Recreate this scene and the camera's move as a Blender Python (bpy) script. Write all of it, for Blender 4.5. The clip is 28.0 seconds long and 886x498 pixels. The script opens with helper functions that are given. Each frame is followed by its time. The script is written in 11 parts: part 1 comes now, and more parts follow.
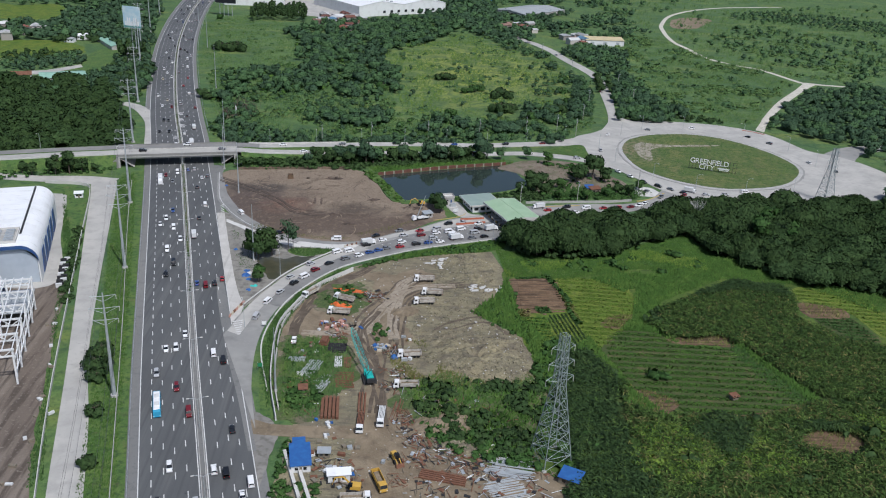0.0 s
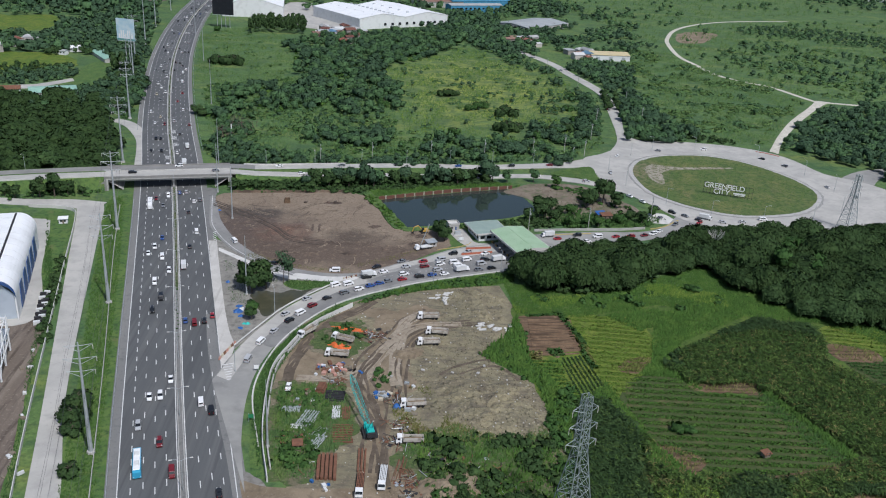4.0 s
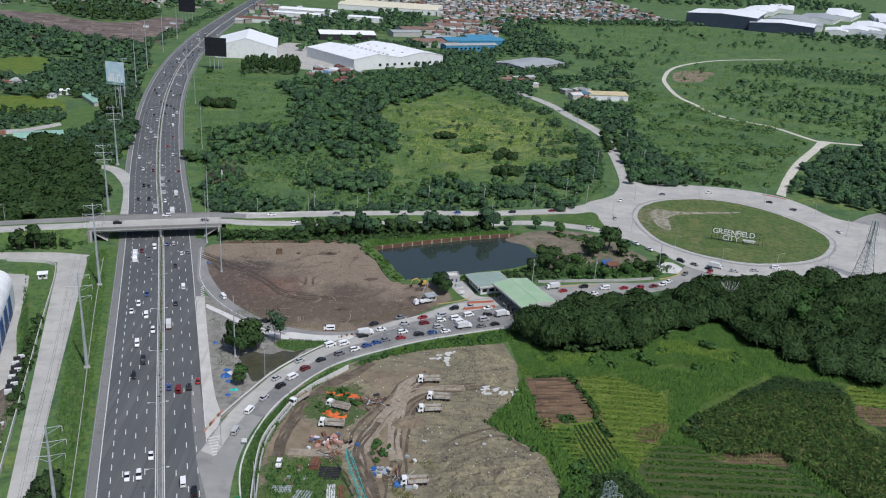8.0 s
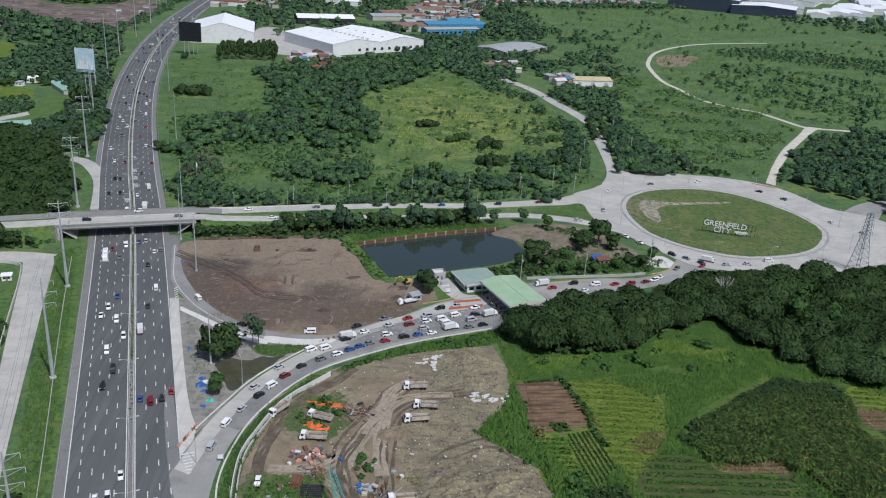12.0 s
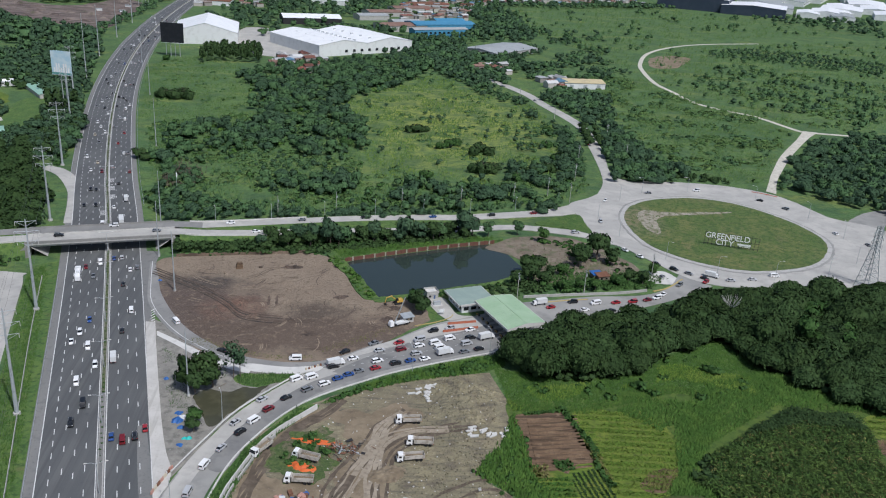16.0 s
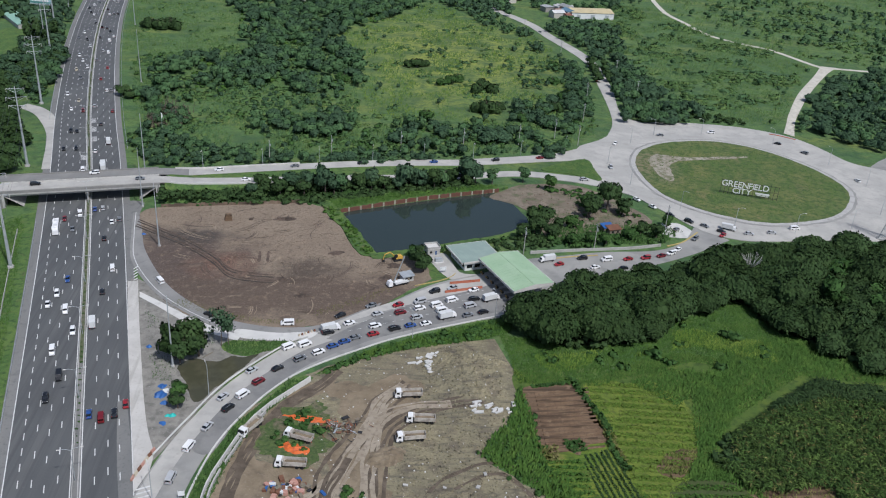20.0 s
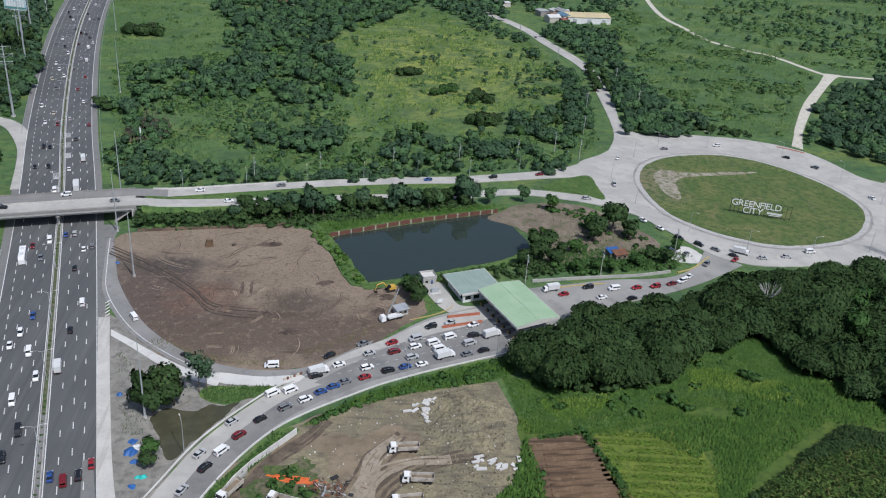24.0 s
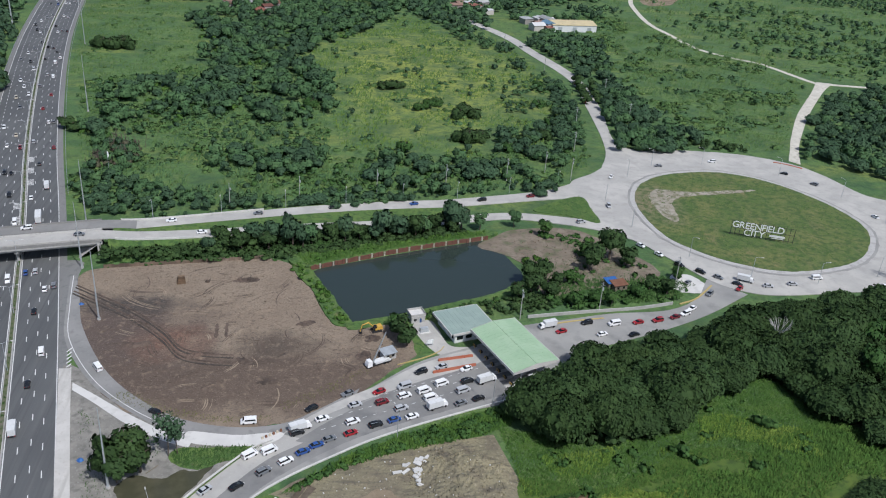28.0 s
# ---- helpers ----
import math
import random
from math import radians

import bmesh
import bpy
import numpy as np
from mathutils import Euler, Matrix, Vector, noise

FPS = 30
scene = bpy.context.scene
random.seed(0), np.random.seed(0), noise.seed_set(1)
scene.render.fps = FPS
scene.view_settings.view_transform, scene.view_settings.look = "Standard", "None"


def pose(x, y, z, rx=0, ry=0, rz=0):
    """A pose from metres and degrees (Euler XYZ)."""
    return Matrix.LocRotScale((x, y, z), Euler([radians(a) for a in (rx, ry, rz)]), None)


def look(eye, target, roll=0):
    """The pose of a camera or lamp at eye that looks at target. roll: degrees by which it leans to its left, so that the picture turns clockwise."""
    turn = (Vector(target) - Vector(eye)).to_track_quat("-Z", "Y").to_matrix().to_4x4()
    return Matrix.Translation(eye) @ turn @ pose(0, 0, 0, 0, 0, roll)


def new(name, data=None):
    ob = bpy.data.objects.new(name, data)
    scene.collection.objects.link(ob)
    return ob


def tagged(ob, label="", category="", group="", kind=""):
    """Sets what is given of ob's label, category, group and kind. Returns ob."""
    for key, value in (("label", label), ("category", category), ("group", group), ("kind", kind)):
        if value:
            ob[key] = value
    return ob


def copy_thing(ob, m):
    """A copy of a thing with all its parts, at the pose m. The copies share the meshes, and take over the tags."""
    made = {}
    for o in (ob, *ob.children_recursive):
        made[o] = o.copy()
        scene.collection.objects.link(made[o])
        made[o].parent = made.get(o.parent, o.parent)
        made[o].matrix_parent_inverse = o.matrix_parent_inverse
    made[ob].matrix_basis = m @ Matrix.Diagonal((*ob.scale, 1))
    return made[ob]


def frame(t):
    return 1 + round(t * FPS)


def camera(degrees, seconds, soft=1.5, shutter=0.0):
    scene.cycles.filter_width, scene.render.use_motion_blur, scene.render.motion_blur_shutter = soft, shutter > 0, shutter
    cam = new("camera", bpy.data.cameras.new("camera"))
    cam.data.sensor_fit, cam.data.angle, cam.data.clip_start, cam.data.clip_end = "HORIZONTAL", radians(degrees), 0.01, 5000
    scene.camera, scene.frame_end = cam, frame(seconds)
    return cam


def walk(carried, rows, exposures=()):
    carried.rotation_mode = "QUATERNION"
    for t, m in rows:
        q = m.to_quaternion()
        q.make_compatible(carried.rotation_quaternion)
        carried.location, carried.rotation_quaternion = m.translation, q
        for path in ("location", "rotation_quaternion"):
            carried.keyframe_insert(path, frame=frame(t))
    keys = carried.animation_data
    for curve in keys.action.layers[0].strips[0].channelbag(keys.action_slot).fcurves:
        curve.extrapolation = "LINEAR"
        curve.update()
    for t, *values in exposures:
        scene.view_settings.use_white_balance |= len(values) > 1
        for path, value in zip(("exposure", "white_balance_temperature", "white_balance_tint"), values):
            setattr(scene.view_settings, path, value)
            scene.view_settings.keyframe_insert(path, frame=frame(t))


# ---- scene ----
cam = camera(55.0, 28.0, 1.1)
PATH = [
    (0, (3.462, 14.146, 161.689), (3.596, 15.977, 160.896), 3.2),
    (1, (3.045, 18.821, 162.138), (3.178, 20.651, 161.344), 3.4),
    (2, (2.601, 25.371, 162.127), (2.734, 27.204, 161.338), 3.5),
    (3, (2.043, 32.425, 162.48), (2.175, 34.262, 161.701), 3.6),
    (3.5, (1.777, 36.28, 162.387), (1.913, 38.117, 161.609), 3.6),
    (5.5, (0.996, 49.585, 162.653), (1.135, 51.441, 161.921), 3.5),
    (6, (0.783, 52.453, 162.715), (0.922, 54.318, 162.006), 3.4),
    (6.5, (0.48, 54.765, 162.71), (0.62, 56.635, 162.015), 3.3),
    (7, (0.244, 57.872, 162.376), (0.386, 59.741, 161.68), 3.3),
    (8, (0.122, 62.327, 162.44), (0.27, 64.196, 161.744), 3.3),
    (9, (-0.187, 66.687, 162.427), (-0.024, 68.555, 161.731), 3.3),
    (10, (-0.459, 70.806, 162.453), (-0.288, 72.673, 161.756), 3.3),
    (11, (-0.81, 74.679, 162.645), (-0.628, 76.541, 161.938), 3.3),
    (12, (-0.776, 79.526, 162.539), (-0.582, 81.378, 161.809), 3.4),
    (12.5, (-0.527, 81.823, 162.965), (-0.331, 83.672, 162.228), 3.4),
    (14.5, (-1.133, 93.105, 163.064), (-0.93, 94.955, 162.331), 3.6),
    (15, (-1.066, 96.265, 162.903), (-0.857, 98.115, 162.171), 3.5),
    (16, (-1.431, 102.046, 163.2), (-1.207, 103.894, 162.467), 3.6),
    (16.5, (-1.338, 105.046, 163.267), (-1.109, 106.89, 162.528), 3.6),
    (17, (-1.234, 108.339, 163.205), (-1.003, 110.175, 162.445), 3.7),
    (17.5, (-0.69, 112.274, 163.326), (-0.461, 114.078, 162.495), 3.7),
    (18, (-0.577, 115.932, 163.906), (-0.348, 117.715, 163.028), 3.8),
    (18.5, (-0.456, 119.088, 164.107), (-0.227, 120.868, 163.224), 3.9),
    (19, (-0.529, 122.379, 164.153), (-0.299, 124.158, 163.267), 3.9),
    (20, (-0.394, 128.608, 164.477), (-0.164, 130.385, 163.588), 4.0),
    (21, (-0.426, 135.376, 164.073), (-0.195, 137.153, 163.184), 4.0),
    (21.5, (0.171, 139.121, 164.191), (0.4, 140.897, 163.301), 4.1),
    (23.5, (-0.026, 152.348, 164.468), (0.218, 154.122, 163.577), 4.1),
    (24, (-0.082, 155.603, 164.491), (0.17, 157.376, 163.601), 4.2),
    (25, (-0.196, 162.015, 164.716), (0.071, 163.787, 163.828), 4.2),
    (26, (-0.345, 168.391, 165.106), (-0.064, 170.162, 164.219), 4.2),
    (27, (-0.048, 174.324, 165.542), (0.238, 176.094, 164.656), 4.1),
    (28, (0.056, 181.128, 165.88), (0.35, 182.898, 164.996), 4.1),
]
walk(cam, [(t, look(eye, target, roll)) for t, eye, target, roll in PATH], [(0, -0.04, 5850, 12), (14, -0.05, 5850, 12), (22, -0.01, 5850, 12), (28, 0.07, 5850, 12)])

# ---- world, sun ----
SUN_ELEVATION, SUN_ROTATION = radians(56), radians(150)
world = bpy.data.worlds.new("world")
scene.world = world
world.use_nodes = True
sky = world.node_tree.nodes.new("ShaderNodeTexSky")
sky.sky_type, sky.sun_disc = "NISHITA", False
sky.sun_elevation, sky.sun_rotation = SUN_ELEVATION, SUN_ROTATION
sky.air_density, sky.dust_density = 1.0, 2.5
world.node_tree.links.new(sky.outputs[0], world.node_tree.nodes["Background"].inputs[0])
world.node_tree.nodes["Background"].inputs[1].default_value = 0.092
sun = new("sun", bpy.data.lights.new("sun", "SUN"))
sun.data.energy, sun.data.angle, sun.data.color = 3.4, radians(1.5), (1.0, 0.95, 0.87)
sun.matrix_world = look((0, 0, 500), (500 * math.cos(SUN_ELEVATION) * -math.sin(SUN_ROTATION), 500 * math.cos(SUN_ELEVATION) * -math.cos(SUN_ROTATION), 500 - 500 * math.sin(SUN_ELEVATION)))
scene.view_settings.exposure = 0.0

# ---- materials ----
def mix_node(tree, a, b, fac):
    m = tree.nodes.new("ShaderNodeMix")
    m.data_type = "RGBA"
    for sock, v in ((m.inputs[6], a), (m.inputs[7], b)):
        if isinstance(v, tuple):
            sock.default_value = (*v, 1)
        else:
            tree.links.new(v, sock)
    if isinstance(fac, float):
        m.inputs[0].default_value = fac
    else:
        tree.links.new(fac, m.inputs[0])
    return m.outputs[2]


def noise_node(tree, place, size, detail=4.0, low=0.4, high=0.6, stretch=None):
    """A 0..1 mask of blotches about size metres across."""
    if stretch:
        mp = tree.nodes.new("ShaderNodeMapping")
        mp.inputs["Scale"].default_value, mp.inputs["Rotation"].default_value = stretch[0], (0, 0, radians(stretch[1]))
        tree.links.new(place, mp.inputs[0])
        place = mp.outputs[0]
    n = tree.nodes.new("ShaderNodeTexNoise")
    n.inputs["Scale"].default_value, n.inputs["Detail"].default_value = 1.0 / size, detail
    tree.links.new(place, n.inputs["Vector"])
    r = tree.nodes.new("ShaderNodeMapRange")
    r.inputs[1].default_value, r.inputs[2].default_value = low, high
    tree.links.new(n.outputs[0], r.inputs[0])
    return r.outputs[0]


def spot_node(tree, place, spot, inner, outer):
    """A 0..1 mask of one ragged stain: spot is (x, y, reach in x, reach in y)."""
    mp = tree.nodes.new("ShaderNodeMapping")
    mp.inputs["Location"].default_value = (-spot[0] / spot[2], -spot[1] / spot[3], 0)
    mp.inputs["Scale"].default_value = (1 / spot[2], 1 / spot[3], 0)
    tree.links.new(place, mp.inputs[0])
    length = tree.nodes.new("ShaderNodeVectorMath")
    length.operation = "LENGTH"
    tree.links.new(mp.outputs[0], length.inputs[0])
    n = tree.nodes.new("ShaderNodeTexNoise")
    n.inputs["Scale"].default_value, n.inputs["Detail"].default_value = 0.09, 7.0
    tree.links.new(place, n.inputs["Vector"])
    add = tree.nodes.new("ShaderNodeMath")
    add.operation = "MULTIPLY_ADD"
    add.inputs[1].default_value = 1.6
    tree.links.new(n.outputs[0], add.inputs[0])
    tree.links.new(length.outputs["Value"], add.inputs[2])
    r = tree.nodes.new("ShaderNodeMapRange")
    r.inputs[1].default_value, r.inputs[2].default_value = inner + 0.8, outer + 0.8
    r.inputs[3].default_value, r.inputs[4].default_value = 1, 0
    tree.links.new(add.outputs[0], r.inputs[0])
    return r.outputs[0]


def surface(name, base, layers=(), rough=0.8, metal=0.0, bump=0.0, bump_size=1.0, vary="", amount=0.3, local=False, spec=0.3):
    """A procedural surface: base colour, layers of (colour, size, low, high, strength[, stretch]), relief, and a random tint per thing or per island."""
    m = bpy.data.materials.new(name)
    m.use_nodes = True
    tree = m.node_tree
    shade = tree.nodes["Principled BSDF"]
    shade.inputs["Roughness"].default_value, shade.inputs["Metallic"].default_value = rough, metal
    shade.inputs["Specular IOR Level"].default_value = spec
    geo = tree.nodes.new("ShaderNodeNewGeometry")
    place = geo.outputs["Position"]
    if local:
        place = tree.nodes.new("ShaderNodeTexCoord").outputs["Object"]
    colour = base
    for layer in layers:
        tint, size, low, high, strength = layer[:5]
        if isinstance(size, tuple):
            mask = spot_node(tree, place, size, low, high)
        else:
            mask = noise_node(tree, place, size, 5.0, low, high, layer[5] if len(layer) > 5 else None)
        k = tree.nodes.new("ShaderNodeMath")
        k.operation = "MULTIPLY"
        k.inputs[1].default_value = strength
        tree.links.new(mask, k.inputs[0])
        colour = mix_node(tree, colour, tint, k.outputs[0])
    if vary:
        if vary == "thing":
            rnd = tree.nodes.new("ShaderNodeObjectInfo").outputs["Random"]
        else:
            rnd = geo.outputs["Random Per Island"]
        r = tree.nodes.new("ShaderNodeMapRange")
        r.inputs[3].default_value, r.inputs[4].default_value = 1 - amount, 1 + amount
        tree.links.new(rnd, r.inputs[0])
        hsv = tree.nodes.new("ShaderNodeHueSaturation")
        tree.links.new(r.outputs[0], hsv.inputs["Value"])
        if isinstance(colour, tuple):
            hsv.inputs["Color"].default_value = (*colour, 1)
        else:
            tree.links.new(colour, hsv.inputs["Color"])
        colour = hsv.outputs[0]
    if isinstance(colour, tuple):
        shade.inputs["Base Color"].default_value = (*colour, 1)
    else:
        tree.links.new(colour, shade.inputs["Base Color"])
    if bump:
        n = tree.nodes.new("ShaderNodeTexNoise")
        n.inputs["Scale"].default_value, n.inputs["Detail"].default_value = 1.0 / bump_size, 6.0
        tree.links.new(place, n.inputs["Vector"])
        b = tree.nodes.new("ShaderNodeBump")
        b.inputs["Strength"].default_value, b.inputs["Distance"].default_value = bump, bump_size * 0.5
        tree.links.new(n.outputs[0], b.inputs["Height"])
        tree.links.new(b.outputs[0], shade.inputs["Normal"])
    return m


ALONG = ((1.0, 0.06, 1.0), 14.3)      # streaks along the expressway
# the base blue is raised a little to stand in for distance haze
grass = surface("grass", (0.080, 0.150, 0.050), [((0.112, 0.182, 0.052), 70, 0.43, 0.60, 0.8), ((0.255, 0.288, 0.058), (82, 810, 78, 150), 0.45, 1.25, 0.9), ((0.175, 0.210, 0.052), 48, 0.54, 0.66, 0.7, ((0.45, 1.5, 1.0), -8)), ((0.048, 0.099, 0.040), 24, 0.46, 0.64, 0.75), ((0.145, 0.192, 0.057), 10, 0.50, 0.66, 0.65), ((0.040, 0.085, 0.037), 5.0, 0.48, 0.64, 0.7), ((0.037, 0.077, 0.031), 1.4, 0.50, 0.68, 0.5), ((0.147, 0.193, 0.064), 0.8, 0.58, 0.74, 0.4)], 0.9, bump=0.8, bump_size=3.0)
verge = surface("verge grass", (0.068, 0.132, 0.034), [((0.110, 0.172, 0.042), 9, 0.42, 0.62, 0.8), ((0.030, 0.066, 0.022), 2.0, 0.48, 0.66, 0.8), ((0.15, 0.20, 0.06), 0.8, 0.55, 0.72, 0.55), ((0.14, 0.125, 0.06), 5.0, 0.58, 0.74, 0.5)], 0.9, bump=1.0, bump_size=0.9)
lawn = surface("island lawn", (0.086, 0.132, 0.036), [((0.160, 0.168, 0.058), 16, 0.44, 0.62, 0.85), ((0.20, 0.165, 0.085), 9, 0.57, 0.70, 0.6, ((1.0, 0.5, 1.0), 30)), ((0.205, 0.175, 0.110), (170, 566, 13, 26), 0.5, 1.3, 0.75), ((0.052, 0.094, 0.027), 3, 0.45, 0.62, 0.85), ((0.20, 0.175, 0.095), 1.0, 0.55, 0.72, 0.5), ((0.040, 0.074, 0.022), 0.8, 0.5, 0.7, 0.55)], 0.9, bump=1.0, bump_size=0.8)
light_field = surface("young crop", (0.095, 0.155, 0.020), [((0.155, 0.190, 0.026), 12, 0.42, 0.60, 0.8), ((0.050, 0.095, 0.016), 5.0, 0.50, 0.68, 0.7), ((0.035, 0.068, 0.014), 1.2, 0.48, 0.68, 0.75, ((0.3, 1.4, 1.0), -6)), ((0.15, 0.125, 0.05), 6.0, 0.62, 0.76, 0.5)], 0.9, bump=0.8, bump_size=0.8)
asphalt = surface("asphalt", (0.100, 0.104, 0.104), [((0.128, 0.130, 0.127), 3.2, 0.44, 0.60, 0.75, ((1.0, 0.016, 1.0), 14.3)), ((0.070, 0.072, 0.073), 1.5, 0.50, 0.64, 0.6, ((1.0, 0.012, 1.0), 14.3)), ((0.082, 0.085, 0.086), 40, 0.46, 0.58, 0.5), ((0.135, 0.135, 0.132), 0.6, 0.6, 0.75, 0.4)], 0.75, bump=0.15, bump_size=0.4)
shoulder = surface("worn shoulder asphalt", (0.175, 0.176, 0.168), [((0.215, 0.213, 0.20), 9, 0.45, 0.65, 0.7, ALONG), ((0.115, 0.116, 0.112), 3, 0.54, 0.7, 0.6), ((0.10, 0.10, 0.095), 0.8, 0.56, 0.7, 0.5)], 0.85, bump=0.15, bump_size=0.4)
ramp_tar = surface("ramp pavement", (0.255, 0.252, 0.236), [((0.315, 0.31, 0.285), 14, 0.42, 0.62, 0.8), ((0.175, 0.174, 0.166), 4, 0.52, 0.7, 0.65, ((0.5, 0.5, 1.0), 30)), ((0.34, 0.33, 0.31), 1.0, 0.58, 0.74, 0.4)], 0.8, bump=0.15, bump_size=0.4)
concrete = surface("road concrete", (0.375, 0.365, 0.335), [((0.46, 0.445, 0.405), 16, 0.42, 0.6, 0.8), ((0.30, 0.292, 0.27), 5, 0.49, 0.67, 0.5), ((0.26, 0.254, 0.236), 1.5, 0.58, 0.74, 0.4), ((0.50, 0.49, 0.455), 0.7, 0.6, 0.75, 0.4)], 0.85, bump=0.1, bump_size=0.5)
ramp_worn = surface("worn ramp asphalt", (0.185, 0.184, 0.176), [((0.235, 0.232, 0.218), 12, 0.42, 0.62, 0.8), ((0.125, 0.125, 0.122), 3, 0.52, 0.7, 0.6, ((0.5, 0.5, 1.0), 30)), ((0.27, 0.265, 0.25), 1.0, 0.58, 0.74, 0.4)], 0.8, bump=0.15, bump_size=0.4)
old_concrete = surface("old bridge concrete", (0.205, 0.203, 0.192), [((0.26, 0.255, 0.238), 12, 0.42, 0.6, 0.8), ((0.20, 0.196, 0.185), 4, 0.49, 0.67, 0.65, ALONG), ((0.16, 0.157, 0.148), 1.2, 0.58, 0.74, 0.5)], 0.85, bump=0.1, bump_size=0.5)
pale_concrete = surface("new concrete", (0.52, 0.51, 0.48), [((0.60, 0.59, 0.55), 8, 0.42, 0.6, 0.7), ((0.38, 0.37, 0.34), 3, 0.55, 0.72, 0.5)], 0.85)
wall_concrete = surface("weathered concrete", (0.42, 0.41, 0.385), [((0.30, 0.295, 0.275), 4, 0.48, 0.66, 0.7), ((0.20, 0.20, 0.185), 1.0, 0.56, 0.72, 0.5)], 0.9, bump=0.1, bump_size=0.4)
paint = surface("road paint", (0.62, 0.62, 0.60), [((0.35, 0.35, 0.34), 2.0, 0.5, 0.7, 0.6)], 0.7)
yellow_paint = surface("yellow road paint", (0.42, 0.33, 0.13), [((0.4, 0.3, 0.1), 2.0, 0.5, 0.7, 0.6)], 0.7)
red_paint = surface("red lane coating", (0.34, 0.105, 0.060), [((0.38, 0.16, 0.10), 2.5, 0.45, 0.65, 0.6)], 0.8)
lot_soil = surface("burnt and cleared soil", (0.218, 0.172, 0.126), [((0.258, 0.208, 0.152), 18, 0.43, 0.60, 0.75), ((0.085, 0.064, 0.056), (-70, 436, 30, 30), 0.7, 1.4, 0.88), ((0.105, 0.078, 0.060), (-18, 416, 64, 17), 0.6, 1.4, 0.9), ((0.060, 0.053, 0.048), (-66, 468, 19, 7), 0.5, 1.4, 0.9), ((0.180, 0.102, 0.070), (-50, 441, 13, 11), 0.4, 1.3, 0.65), ((0.066, 0.053, 0.043), (-14, 438, 13, 9), 0.4, 1.4, 0.75), ((0.28, 0.215, 0.150), 2.6, 0.54, 0.68, 0.4), ((0.085, 0.066, 0.052), 1.7, 0.54, 0.67, 0.5), ((0.055, 0.044, 0.034), 0.6, 0.54, 0.68, 0.55), ((0.37, 0.30, 0.23), 0.4, 0.58, 0.70, 0.4)], 0.95, bump=1.0, bump_size=0.8)
soil = surface("cleared soil", (0.155, 0.122, 0.098), [((0.215, 0.175, 0.142), 34, 0.40, 0.58, 0.85), ((0.080, 0.060, 0.047), 15, 0.48, 0.64, 0.85), ((0.29, 0.24, 0.185), 3.0, 0.53, 0.68, 0.65), ((0.055, 0.045, 0.036), 1.0, 0.53, 0.69, 0.75), ((0.33, 0.28, 0.22), 0.5, 0.58, 0.72, 0.5)], 0.95, bump=1.0, bump_size=1.0)
tilled = surface("tilled soil", (0.140, 0.092, 0.056), [((0.19, 0.13, 0.080), 6, 0.42, 0.62, 0.7), ((0.055, 0.038, 0.025), 1.3, 0.47, 0.60, 0.85, ((0.05, 1.0, 1.0), -8)), ((0.26, 0.19, 0.12), 3.0, 0.60, 0.72, 0.6), ((0.085, 0.055, 0.036), 0.8, 0.5, 0.68, 0.5)], 0.95, bump=0.6, bump_size=0.6)
gravel = surface("gravel yard", (0.196, 0.177, 0.114), [((0.262, 0.231, 0.142), 14, 0.42, 0.60, 0.85), ((0.125, 0.106, 0.078), 5, 0.48, 0.66, 0.75), ((0.165, 0.138, 0.100), 26, 0.52, 0.66, 0.45), ((0.36, 0.32, 0.235), 0.9, 0.59, 0.72, 0.7), ((0.08, 0.072, 0.058), 0.6, 0.54, 0.70, 0.65), ((0.09, 0.080, 0.064), 1.6, 0.52, 0.66, 0.6, ((0.18, 1.0, 1.0), 35))], 0.95, bump=1.0, bump_size=0.9)
mud = surface("muddy track", (0.178, 0.140, 0.092), [((0.252, 0.204, 0.138), 9, 0.42, 0.60, 0.85), ((0.100, 0.078, 0.055), 3, 0.52, 0.70, 0.55), ((0.30, 0.25, 0.19), 0.8, 0.57, 0.72, 0.5)], 0.9, bump=0.8, bump_size=0.7)
path_soil = surface("pale dirt track", (0.50, 0.475, 0.40), [((0.58, 0.55, 0.475), 8, 0.42, 0.62, 0.7), ((0.28, 0.25, 0.19), 2.5, 0.5, 0.7, 0.6)], 0.95)
steel = surface("galvanised steel", (0.46, 0.49, 0.50), [((0.32, 0.34, 0.35), 2.0, 0.48, 0.66, 0.6)], 0.5, metal=0.4)
white_sheet = surface("white roof sheet", (0.80, 0.81, 0.81), [((0.66, 0.67, 0.66), 8, 0.48, 0.66, 0.5), ((0.55, 0.55, 0.53), 2.0, 0.58, 0.74, 0.3)], 0.5)
wall_paint = surface("white wall sheet", (0.70, 0.71, 0.70), [((0.55, 0.55, 0.53), 5, 0.5, 0.68, 0.5)], 0.6)
blue_paint = surface("blue wall sheet", (0.03, 0.075, 0.20), [((0.05, 0.10, 0.24), 3, 0.45, 0.65, 0.5)], 0.5)
green_roof = surface("green roof sheet", (0.30, 0.43, 0.27), [((0.37, 0.49, 0.33), 6, 0.42, 0.62, 0.6), ((0.22, 0.32, 0.21), 1.5, 0.54, 0.72, 0.4)], 0.5)
dark_metal = surface("dark board", (0.012, 0.014, 0.018), [((0.03, 0.033, 0.04), 4, 0.5, 0.7, 0.5)], 0.6)
burnt_soil = surface("dark burnt soil", (0.085, 0.064, 0.050), [((0.135, 0.10, 0.078), 12, 0.44, 0.62, 0.8), ((0.045, 0.036, 0.030), 4, 0.48, 0.66, 0.8), ((0.17, 0.135, 0.105), 1.0, 0.56, 0.72, 0.6)], 0.95, bump=1.0, bump_size=0.9)
